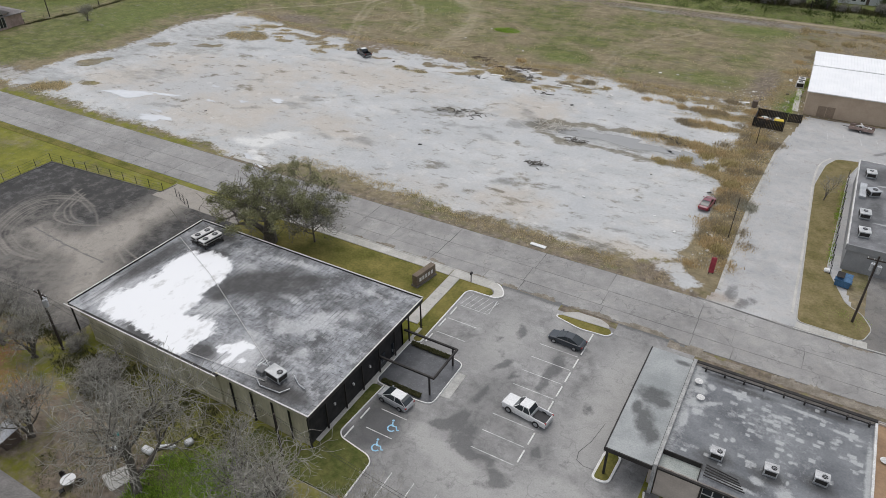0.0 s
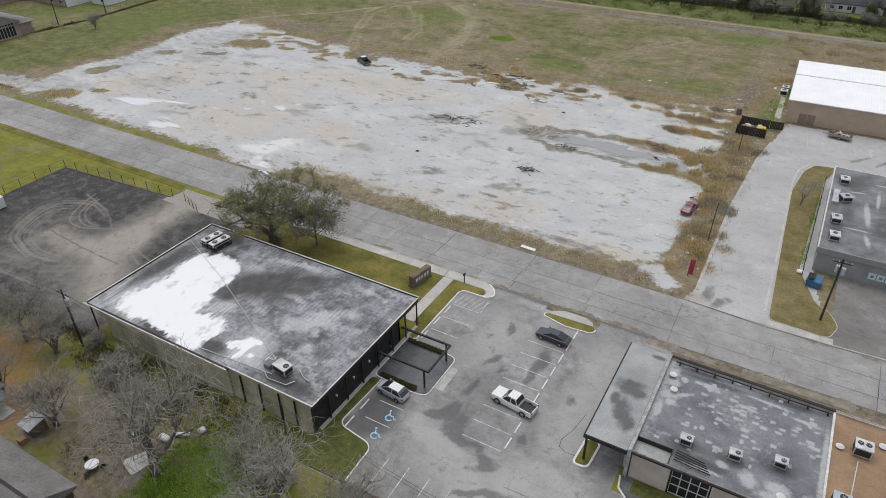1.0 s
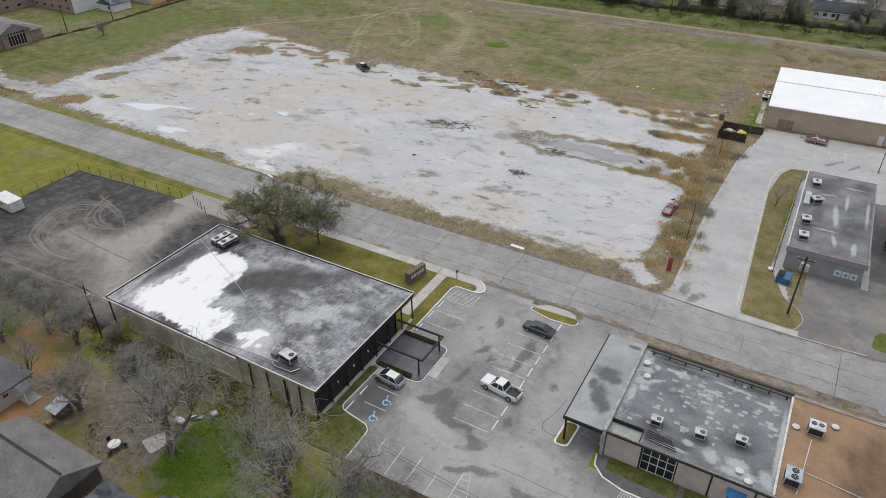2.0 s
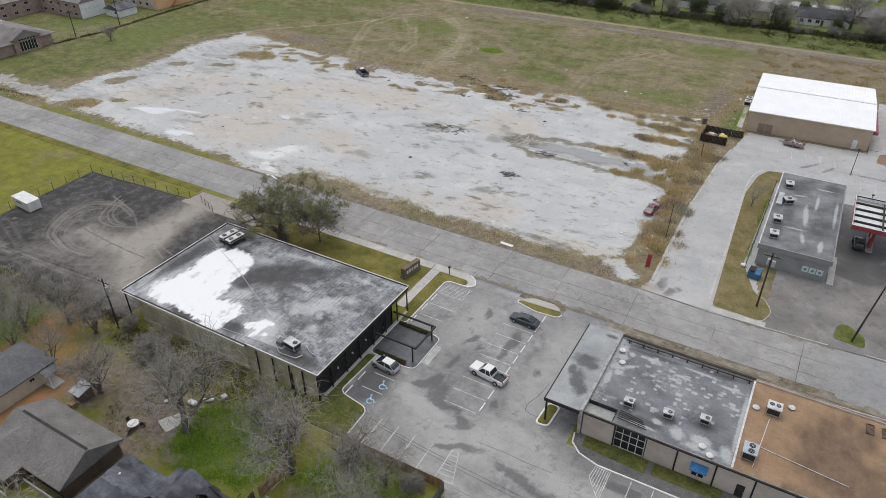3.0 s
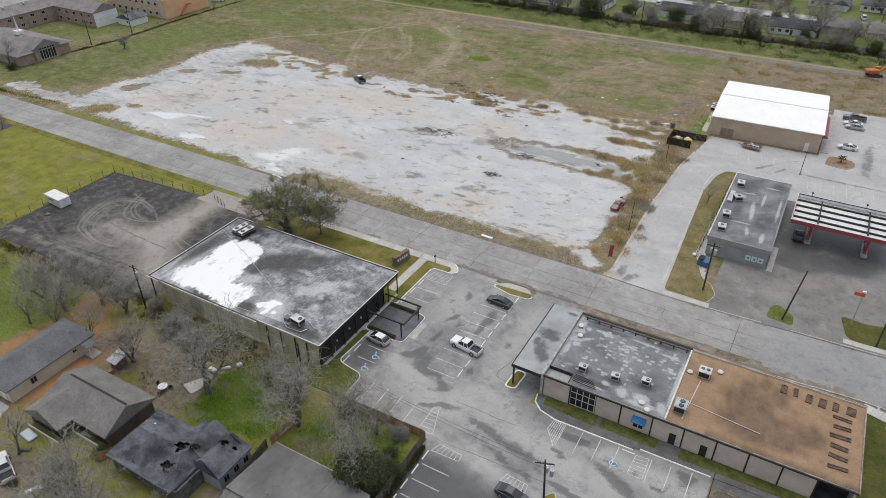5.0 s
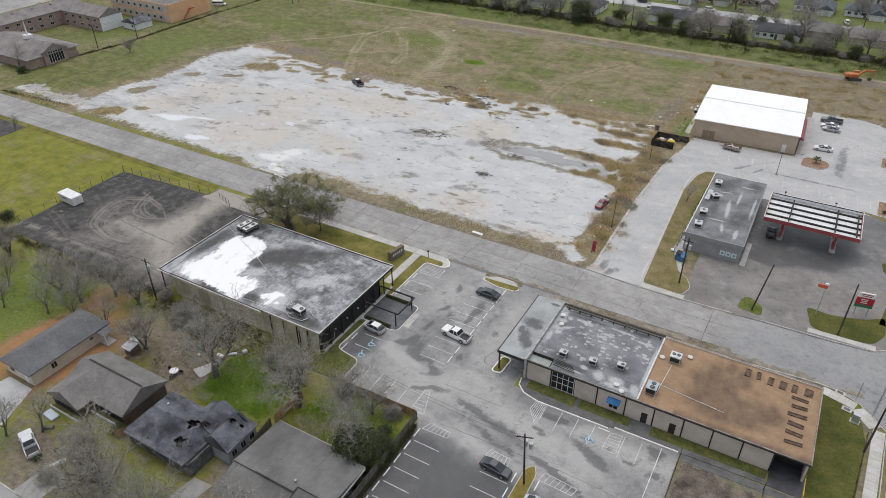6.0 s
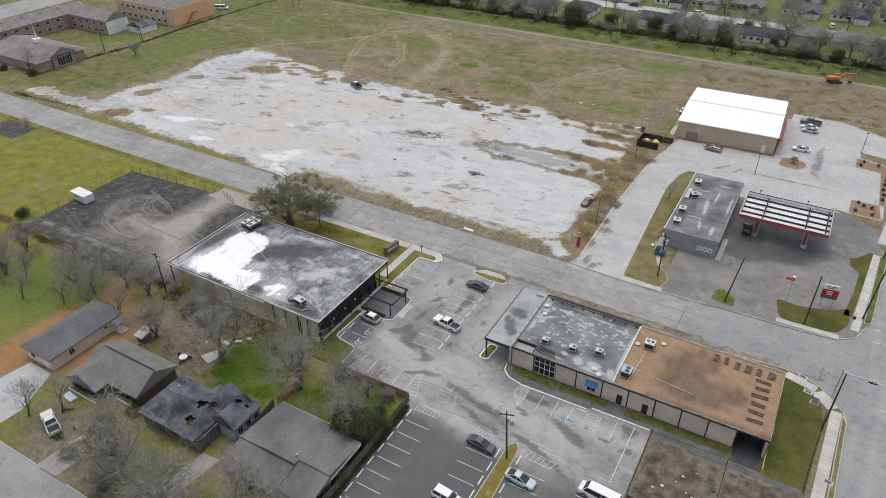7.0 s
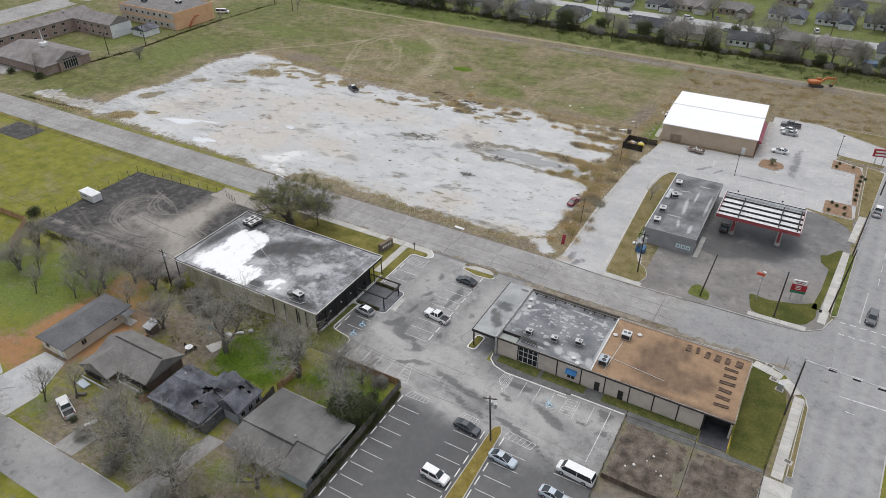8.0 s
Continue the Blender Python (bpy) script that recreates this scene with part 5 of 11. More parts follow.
tagged(part("roof_pipe", tubed((-19.6, 2.3, HZ + 0.05), (-8.3, 3.2, HZ + 0.05), 0.04, n=6), M_TRIM), "thin pale conduit lying across the panel roof", "conduit", kind="structure")
bm = boxed(-10.9, -9.6, 4.6, 5.3, HZ - 0.05, HZ + 0.05)
for k in range(4):
    tube(bm, (-10.8 + 0.35 * k, 4.2, HZ + 0.1), (-10.8 + 0.35 * k, 5.8, HZ + 0.1), 0.05, n=5)
tagged(part("pipe_rack", bm, M_GALV), "low galvanised pipe rack beside the air conditioner", "pipe rack")

# ---- the open steel frame and patio at the hall's front ----
pergola = thing("steel_frame", "open dark steel frame over the wet patio", "pergola")
for y in (14.45, 20.0):
    part("beam", boxed(HX1 + 0.05, 6.8, y - 0.12, y + 0.12, 2.85, 3.1, bevel=0.02), M_STEELDK, pergola, "dark steel beam")
part("beam", boxed(6.56, 6.805, 14.575, 19.875, 2.85, 3.1, bevel=0.02), M_STEELDK, pergola, "dark steel beam")
for y in (14.45, 20.0):
    part("post", boxed(6.0, 6.18, y - 0.09, y + 0.09, 0.1, 2.845), M_STEELDK, pergola, "dark steel post")
PATIO = rounded([(-0.75, 13.2), (5.0, 12.9), (7.1, 13.2), (7.1, 20.9), (5.4, 21.2), (-0.75, 21.5)], 0.9)
tagged(part("patio", prismed(PATIO, 0, 0.12), surf("wet_patio_concrete", (0.075, 0.077, 0.083), (0.115, 0.118, 0.124), 0.5, 5.0, 0.22, 0.08, grain=0.12)), "smooth wet concrete patio under the steel frame", "patio", kind="structure")
tagged(part("kerb_patio", strip(bmesh.new(), PATIO, 0.13, 0, 0.15), M_KWHITE), "white painted patio kerb", "kerb", kind="structure")
tagged(part("ramp", prismed([(7.2, 14.9), (8.4, 15.0), (8.3, 19.3), (7.2, 19.4)], 0.0, 0.06), M_KERB), "pale concrete ramp at the patio", "ramp", kind="structure")

# ---- the strip building: drive-through bay, grey roof, brown roof ----
def patch_material(name="patched_grey_roofing", ca=(0.105, 0.110, 0.120), cb=(0.215, 0.224, 0.232)):
    """Grey rolled roofing with brushed-on repair patches."""
    m, nt, lk, p = nodes_of(name)
    pos = nt.new("ShaderNodeNewGeometry").outputs["Position"]
    n_big = noise_node(nt, lk, pos, 0.22, 5.0, 0.6)
    n_mid = noise_node(nt, lk, pos, 0.9, 6.0, 0.7)
    n_fine = noise_node(nt, lk, pos, 5.0, 4.0, 0.7)
    col = mix_node(nt, lk, ramp_node(nt, lk, n_big, 0.36, 0.64), ca, cb)
    n_sm = noise_node(nt, lk, pos, 2.2, 6.0, 0.75)
    col = mix_node(nt, lk, ramp_node(nt, lk, n_mid, 0.58, 0.70, 0.0, 0.5), col, (0.36, 0.375, 0.375))
    col = mix_node(nt, lk, math_node(nt, lk, "MULTIPLY", broken(nt, lk, attr(nt, "mould"), n_mid, 0.7, 0.35), 0.8), col, (0.060, 0.060, 0.060))
    col = mix_node(nt, lk, math_node(nt, lk, "MULTIPLY", broken(nt, lk, attr(nt, "bleach"), n_sm, 0.55, 0.22), 0.7), col, (0.47, 0.48, 0.475))
    col = mix_node(nt, lk, 1.0, col, ramp_node(nt, lk, n_fine, 0.25, 0.75, 0.8, 1.18), "MULTIPLY")
    lk.new(col, p.inputs["Base Color"])
    p.inputs["Roughness"].default_value = 0.75
    bump_node(nt, lk, p, n_fine, 0.2, 0.02)
    return m


def brown_material():
    m, nt, lk, p = nodes_of("brown_roof_membrane")
    pos = nt.new("ShaderNodeNewGeometry").outputs["Position"]
    n_mid = noise_node(nt, lk, pos, 0.35, 6.0, 0.65)
    n_fine = noise_node(nt, lk, pos, 4.0, 4.0, 0.7)
    col = mix_node(nt, lk, ramp_node(nt, lk, n_mid, 0.35, 0.65), (0.285, 0.178, 0.100), (0.365, 0.238, 0.140))
    col = mix_node(nt, lk, ramp_node(nt, lk, noise_node(nt, lk, pos, 0.8, 8.0, 0.75, (0.5, 1.3, 1.0)), 0.54, 0.70, 0.0, 0.55), col, (0.170, 0.112, 0.068))
    n_run = noise_node(nt, lk, pos, 0.55, 8.0, 0.74, (1.0, 0.7, 1.0))
    col = mix_node(nt, lk, math_node(nt, lk, "MULTIPLY", broken(nt, lk, attr(nt, "mould"), n_run, 1.0, 0.85), 0.80), col, (0.066, 0.042, 0.027))
    col = mix_node(nt, lk, 1.0, col, ramp_node(nt, lk, n_fine, 0.25, 0.75, 0.88, 1.12), "MULTIPLY")
    lk.new(col, p.inputs["Base Color"])
    p.inputs["Roughness"].default_value = 0.8
    bump_node(nt, lk, p, n_fine, 0.15, 0.02)
    return m


M_PATCH, M_BROWN = patch_material(), brown_material()
M_CREAM = surf("beige_stucco", (0.442, 0.384, 0.333), (0.566, 0.496, 0.434), 0.4, 6.0, 0.85, 0.2, grain=0.12)
SX0, SX1, SXM, SY0, SY1, SZ = 32.2, 75.0, 50.6, 14.0, 30.4, 4.2
rnd = random.Random(4)
def squares(x, y, rows):
    """Brushed-on squared patches: x, y, half-length, half-width, strength."""
    v = np.zeros(x.shape)
    for cx, cy, rx, ry, k in rows:
        v = np.maximum(v, k * np.clip(2.2 - 1.2 * np.maximum(np.abs(x - cx) / rx, np.abs(y - cy) / ry), 0, 1))
    return v


SQUARES = [(rnd.uniform(37, 50), 0, rnd.uniform(0.14, 0.30), rnd.uniform(0.11, 0.20), rnd.uniform(.35, .95)) for _ in range(70)] + [(rnd.uniform(33, 44), 0, rnd.uniform(0.16, 0.36), rnd.uniform(0.12, 0.22), rnd.uniform(.35, .8)) for _ in range(40)]
SQUARES = [(a, (28.2 - (a - 36) * .32 + rnd.gauss(0, 2.2)) if q_ < 70 else rnd.uniform(17, 28), b, c, d) for q_, (a, _, b, c, d) in enumerate(SQUARES)]
PATCHES = [(rnd.uniform(33, 50), rnd.uniform(16.5, 29), rnd.uniform(0.2, 0.45), rnd.uniform(0.15, 0.28), rnd.choice((0, 0, 90, 12))) for _ in range(14)]
PATCHES += [(33.6, 26.5, .9, .7, 0), (35.0, 25.0, 1.3, .35, 30), (34, 23.2, .7, .6, 0), (42, 26.5, 1.4, .3, -5), (46.5, 16.6, 1.3, .9, 0), (44, 28.5, 2.5, .25, -3), (33.2, 28.2, .8, 1.0, 0), (34.6, 27.6, .5, .5, 0), (33.6, 24.4, 1.4, .9, 20), (33.0, 21.6, .5, 1.6, 0), (37.4, 27.9, 1.2, .4, 0), (46.8, 15.4, 2.4, .7, 5), (50.2, 22, .35, 6, 0), (49.6, 16, .8, 1.4, 20), (43.6, 16.4, .9, 1.2, 30), (41.0, 17.0, .7, .5, 0), (48, 27.4, 1.6, .3, -5), (39.4, 15.4, 2, .3, 0)]
shop = thing("strip_building", "long single-storey strip building with grey and brown flat roofs", "building")
roof_a = sheet("roof_grey", np.arange(SX0, SXM + 0.01, 0.12), np.arange(SY0 + 0.2, SY1 + 0.01, 0.12), SZ - 0.25, {"mould": lambda x, y: 0.9 * spots(x, y, [(38, 28.8, 3, .5, 0), (46, 29.4, 3, .4, 0), (37, 16.2, 2.5, .7, 0), (36.5, 29.6, 2.5, .3, 0), (36.8, 17.6, 1.8, 1.2, 20), (41.9, 18.1, 1.8, 1.0, 0), (46.2, 19.3, 1.5, .9, 0), (39.4, 16.2, 2.4, .8, 0)]), "bleach": lambda x, y: np.maximum(np.maximum(0.8 * spots(x, y, PATCHES), squares(x, y, SQUARES)), 0.45 * fbm(x, y, 3.5, 57) + 0.35 * np.exp(-((x - 32.6) / .9) ** 2))}, M_PATCH, keep=lambda x, y: (x > 36.0) | (y > 16.3))
roof_b = sheet("roof_brown", np.linspace(SXM + 0.05, SX1 - 0.055, 82), np.arange(SY0 + 0.2, SY1 + 0.01, 0.3), SZ - 0.12, {"mould": lambda x, y: 1.15 * np.maximum(spots(x, y, [(62.5, 22.5, 1.6, 5.5, 8), (65, 20, 3.4, 2.4, 30), (60, 25, 1.6, 3.5, 0), (68, 21, 3, 1.8, 20), (58.5, 19, 2, 1, 0), (66, 17.5, 3, 1.2, 0), (64, 26.5, 1.4, 2.4, 0), (57.6, 23, .8, 2, 0), (61.8, 28, 1.0, 1.8, 0), (62.4, 20, 2.6, 3.6, 20), (67, 19.4, 3.6, 1.4, 15), (59.5, 22, 3.0, 4.0, 10), (61, 17.2, 3.2, 1.6, 0)]), np.clip(1.2 - (y - SY0) / 1.3, 0, 1) * (x > 56) * (0.5 + fbm(x, y, 2, 5)))}, M_BROWN)
for ob in (roof_a, roof_b):
    ob.parent = shop
part("bay_deck", boxed(27.2, 31.9, SY0 - 0.3, SY1 + 0.3, SZ - 0.28, SZ - 0.05), M_STEELDK, shop, "dark deck under the bay roof")
bay = sheet("roof_bay", np.arange(27.2, 31.91, 0.15), np.arange(SY0 - 0.3, SY1 + 0.31, 0.2), SZ - 0.02, {"bleach": 0.1, "mould": lambda x, y: 0.95 * spots(x, y, [(29.4, 23.0, 1.7, 1.3, 10), (30.4, 22.4, 1.1, .9, 0), (29.6, 19.0, 1.0, 2.2, 15), (28.4, 20.4, .6, 1.2, 0), (30.8, 17.4, .7, 1.2, 0), (31, 29.6, .8, .4, 0)])}, patch_material("pale_bay_roofing", (0.25, 0.265, 0.262), (0.36, 0.372, 0.366)))
bay.parent = shop
part("bay_fascia", boxed(27.05, 27.19, SY0 - 0.3, SY1 + 0.3, SZ - 0.5, SZ + 0.02), M_STEELDK, shop, "dark metal fascia")
part("bay_fascia", boxed(27.05, 31.9, SY0 - 0.44, SY0 - 0.31, SZ - 0.5, SZ + 0.02), M_STEELDK, shop, "dark metal fascia")
part("parapet_divider", boxed(31.91, 32.3, SY0 - 0.3, SY1 + 0.3, 0, SZ + 0.28), surf("stained_grey_parapet", (0.24, 0.24, 0.235), (0.42, 0.415, 0.40), 0.8, 6.0, 0.8), shop, "weathered white parapet wall")
part("parapet_divider", boxed(SXM - 0.2, SXM + 0.04, SY0 + 0.15, SY1, SZ - 0.4, SZ + 0.08), M_TRIM, shop, "weathered white parapet strip")
part("parapet_north", boxed(32.31, SX1, SY1 + 0.01, SY1 + 0.3, 0, SZ + 0.1), M_CREAM, shop, "low beige rear wall")
part("parapet_coping", boxed(32.31, SXM, SY1 - 0.05, SY1 + 0.36, SZ + 0.102, SZ + 0.2), M_STEELDK, shop, "dark metal coping")
M_COPING = surf("dull_rusty_coping", (0.16, 0.135, 0.115), (0.36, 0.335, 0.31), 0.6, 7.0, 0.7, 0.1)
part("parapet_coping", boxed(SXM + 0.01, SX1 - 0.06, SY1 + 0.14, SY1 + 0.33, SZ + 0.102, SZ + 0.16), M_COPING, shop, "dull metal coping")
part("parapet_coping", boxed(SX1 - 0.05, SX1 + 0.1, SY0 - 0.25, SY1 + 0.36, SZ - 0.12, SZ + 0.08), M_COPING, shop, "dull metal coping")
part("gutter_front", boxed(32.31, SX1, SY0 - 0.3, SY0 - 0.12, SZ - 0.25, SZ - 0.02), M_STEELDK, shop, "dark metal gutter")
part("parapet_coping", boxed(32.31, SX1 - 0.12, SY0 - 0.1, SY0 + 0.04, SZ - 0.16, SZ + 0.02), M_COPING, shop, "dull metal coping")
part("wall_east", boxed(SX1 - 0.4, SX1 - 0.1, SY0 + 0.3, SY1, 0, SZ - 0.2), M_CREAM, shop, "beige end wall")
# front wall in beige bays between dark pilasters; the glazed shopfront is open through it
BAYS = [(32.31, 36.6), (40.6, 44.4), (44.4, 49.0), (49.0, 53.4), (53.4, 57.8), (57.8, 62.0), (62.0, 66.2), (66.2, 70.4)]
for a, b in BAYS:
    part("wall_panel", boxed(a + 0.1, b - 0.1, SY0, SY0 + 0.3, 0, SZ - 0.26), M_CREAM, shop, "beige stucco wall bay")
    part("pilaster", boxed(b - 0.1, b + 0.1, SY0 - 0.06, SY0 + 0.3, 0, SZ - 0.26), M_STEELDK, shop, "dark pilaster")
glaz = part("shopfront", boxed(36.7, 40.5, SY0 + 0.12, SY0 + 0.18, 0.15, SZ - 0.3), M_GLASS, shop, "dark glazed shopfront")
for i in range(5):
    x = 36.7 + i * 0.95
    part("mullion", boxed(x - 0.05, x + 0.05, SY0 + 0.05, SY0 + 0.2, 0, SZ - 0.27), M_TRIM, glaz, "pale aluminium mullion")
for z in (0.1, 1.5, 2.7):
    part("transom", boxed(36.75, 40.45, SY0 + 0.06, SY0 + 0.19, z, z + 0.09), M_TRIM, glaz, "pale aluminium transom")
aw = bmesh.new()
v = [aw.verts.new(c) for c in ((46.2, SY0 - 0.02, 2.9), (48.2, SY0 - 0.02, 2.9), (48.2, SY0 - 0.9, 2.35), (46.2, SY0 - 0.9, 2.35), (46.2, SY0 - 0.02, 2.3), (48.2, SY0 - 0.02, 2.3), (48.2, SY0 - 0.9, 2.2), (46.2, SY0 - 0.9, 2.2))]
for q in ((0, 1, 2, 3), (3, 2, 6, 7), (0, 3, 7, 4), (1, 5, 6, 2), (4, 7, 6, 5), (0, 4, 5, 1)):
    aw.faces.new([v[i] for i in q])
bmesh.ops.recalc_face_normals(aw, faces=aw.faces)
part("awning", aw, surf("blue_canvas", (0.03, 0.13, 0.30), (0.05, 0.19, 0.40), 1.0, 9.0, 0.8), shop, "faded blue canvas awning")
for x0 in (46.5, 47.25):
    part("window", boxed(x0, x0 + 0.62, SY0 - 0.03, SY0 - 0.002, 0.7, 2.1), M_GLASS, shop, "dark window")
for x0 in (51.6, 55.9):
    d = part("door", boxed(x0, x0 + 0.95, SY0 - 0.05, SY0 - 0.002, 0.02, 2.1), M_STEELDK, shop, "dark brown steel door")
    part("door_handle", tubed((x0 + 0.85, SY0 - 0.1, 1.0), (x0 + 0.85, SY0 - 0.05, 1.0), 0.03, n=6), M_GALV, d)
# sheltered recess at the east end
part("porch_wall", boxed(70.5, SX1 - 0.41, SY0 + 2.6, SY0 + 2.8, 0, SZ - 0.3), M_DARK, shop, "black recessed porch wall")
part("porch_floor", boxed(70.5, SX1 + 0.1, SY0 - 2.8, SY0 + 2.59, 0, 0.08), surf("dark_slate_floor", (.040, .040, .048), (.075, .075, .084), .6, 5.0, .45, .1), shop, "dark slate porch floor")
part("porch_wall", boxed(70.5, 70.62, SY0 + 0.31, SY0 + 2.59, 0, SZ - 0.3), M_DARK, shop, "black recessed porch wall")
tagged(part("guard_rail", box(tubed((75.1, SY0 - 2.9, 0), (75.1, SY0 - 2.9, 1.1), 0.06, n=8), 75.04, 75.16, SY0 - 2.9, SY0 + 0.2, 0.95, 1.1), plain("yellow_paint", (0.55, 0.36, 0.03), 0.5)), "yellow painted steel guard rail", "railing")
# the drive-through bay
for y in (SY0 - 0.2, 22.0, SY1 + 0.1):
    post(shop, 27.4, y, SZ - 0.5, 0.24)
part("teller_wall", boxed(31.5, 31.9, SY0 + 1.0, SY1, 0, SZ - 0.29), M_CREAM, shop, "beige bay wall")
part("sunken_roof", boxed(32.31, 36.0, SY0 + 0.31, 16.3, SZ - 0.9, SZ - 0.7), surf("greenish_metal_sheet", (0.28, 0.305, 0.285), (0.38, 0.40, 0.375), 0.8, 8.0, 0.6), shop, "lower grey-green metal roof")
part("upstand", boxed(32.31, 36.0, 16.301, 16.4, SZ - 0.9, SZ - 0.1), M_STEELDK, shop, "dark upstand at the lower roof")
part("upstand", boxed(36.001, 36.1, SY0 + 0.31, 16.4, SZ - 0.9, SZ - 0.1), M_STEELDK, shop, "dark upstand at the lower roof")
bm = bmesh.new()
for k in range(5):
    tube(bm, (36.4, SY0 + 1.0 + 0.35 * k, SZ), (40.2 - 0.2 * k, SY0 + 0.8 + 0.3 * k, SZ + 0.02), 0.06, n=6)
tagged(part("duct_run", bm, M_STEELDK), "bundle of dark pipes lying on the patched roof", "pipes")
for x, y, t in ((37.0, 18.0, 0), (41.9, 18.5, 4), (46.2, 19.8, 0)):
    rooftop_unit("small pale air conditioner on the patched grey roof", x, y, SZ - 0.24, 1.25, 0.95, 0.95, [(0.2, -0.05, 0.27)], t, surf("dull_white_metal", (0.40, 0.40, 0.40), (0.55, 0.55, 0.55), 1.0, 9.0, 0.5) if x == 37.0 else bpy.data.materials["dull_white_metal"])
rooftop_unit("white air conditioner on the brown roof", 53.4, 25.6, SZ - 0.1, 1.7, 1.5, 1.3, [(-0.38, 0.1, 0.3), (0.4, 0.1, 0.3)], 0)
rooftop_unit("blue-grey air conditioner on the brown roof", 51.9, 17.0, SZ - 0.1, 1.6, 1.9, 1.3, [(0.1, 0.45, 0.38), (0.1, -0.45, 0.38)], 0, surf("blue_grey_casing", (0.30, 0.34, 0.38), (0.44, 0.48, 0.51), 1.0, 8.0, 0.5))
for x, y in ((51.4, 25.4), (55.4, 27.6), (46.8, 15.6), (47.9, 14.6), (33.2, 27.5), (33.9, 25.1)):
    e = thing("roof_vent", "round pale roof vent with a flared cap", "vent", "roof vents", at=pose(x, y, SZ - 0.2))
    part("pipe", tubed((0, 0, 0), (0, 0, 0.3), 0.2, n=12), M_TRIM, e)
    part("cap", tubed((0, 0, 0.301), (0, 0, 0.42), 0.45, 0.2, n=12), M_TRIM, e)
bm = tubed((53.2, 24.2, SZ - 0.03), (52.6, 15.4, SZ - 0.03), 0.05, n=6)
tube(bm, (52.6, 19.0, SZ - 0.03), (62.6, 17.9, SZ - 0.03), 0.05, n=6)
tagged(part("roof_pipe", bm, M_TRIM), "thin white pipes lying on the brown roof", "conduit", kind="structure")
bm = tubed((33.0, SY1 - 0.55, SZ + 0.1), (SXM - 0.4, SY1 - 0.55, SZ + 0.1), 0.07, n=6)
for k in range(9):
    box(bm, 33.4 + 2.05 * k, 33.56 + 2.05 * k, SY1 - 0.72, SY1 - 0.38, SZ - 0.25, SZ + 0.2)
tagged(part("roof_pipe", bm, M_STEELDK), "black pipe on brackets along the rear of the grey roof", "pipe", kind="structure")
# shallow weathered curbs left on the brown roof
for i, (x, y, lx, ly) in enumerate([(64.3, 28.6, .7, 1.7), (65.9, 28.7, .6, 1.6), (67.7, 28.3, .8, 1.7), (69.5, 28.3, .8, 1.7), (71.2, 28.4, .6, 1.6), (73.2, 28.5, 1.0, 1.8),
                                    (72.2, 26.4, 2.3, .5), (72.3, 24.6, 2.3, .5), (72.2, 22.7, 2.6, .55), (72.2, 20.7, 2.4, .6), (72.2, 18.8, 2.4, .55), (72.3, 16.9, 2.5, .55)]):
    e = thing("roof_curb", "rusty low roof curb on the brown roof", "roof curb", "roof curbs", at=pose(x, y, SZ - 0.12))
    bm = strip(bmesh.new(), [(-lx / 2, -ly / 2), (lx / 2, -ly / 2), (lx / 2, ly / 2), (-lx / 2, ly / 2)], 0.12, 0, 0.16)
    part("curb_frame", bm, surf("rusty_curb", (0.055, 0.042, 0.034), (0.165, 0.105, 0.070), 1.4, 10.0, 0.9) if i == 0 else bpy.data.materials["rusty_curb"], e)
    part("cover", boxed(-lx / 2 + 0.08, lx / 2 - 0.08, -ly / 2 + 0.08, ly / 2 - 0.08, 0.0, 0.07), bpy.data.materials["rusty_curb"], e)
    e.matrix_basis = pose(x, y, SZ - 0.12, 0, 0, rnd.uniform(-5, 5)) @ Matrix.Diagonal((rnd.uniform(.85, 1.15), rnd.uniform(.85, 1.15), 1, 1))

# ---- filling station ----
M_STATWALL = surf("grey_painted_block", (0.235, 0.238, 0.240), (0.290, 0.290, 0.290), 0.5, 6.0, 0.8, 0.2, grain=0.12)
GX0, GX1, GY0, GY1, GZ = 45.6, 56.9, 66.0, 96.2, 4.4
stn = thing("station_shop", "low grey filling station shop with a black flat roof", "building")
for nm, b in (("wall_south", (GX0, GX1, GY0, GY0 + 0.3, 0, GZ - 0.5)), ("wall_west", (GX0, GX0 + 0.3, GY0 + 0.31, GY1 - 0.31, 0, GZ - 0.5)), ("wall_east", (GX1 - 0.3, GX1, GY0 + 0.31, GY1 - 0.31, 0, GZ - 0.5)), ("wall_north", (GX0, GX1, GY1 - 0.3, GY1, 0, GZ - 0.5))):
    part(nm, boxed(*b), M_STATWALL, stn)
M_GROOF = surf("dark_rolled_roofing", (0.110, 0.112, 0.116), (0.300, 0.303, 0.308), 0.30, 5.0, 0.8, 0.2, grain=0.22, stretch=(1.0, 0.4, 1.0))
part("roof", boxed(GX0 - 0.1, GX1 + 0.1, GY0 - 0.1, GY1 + 0.1, GZ - 0.49, GZ - 0.08), M_GROOF, stn, "dark rolled roof")
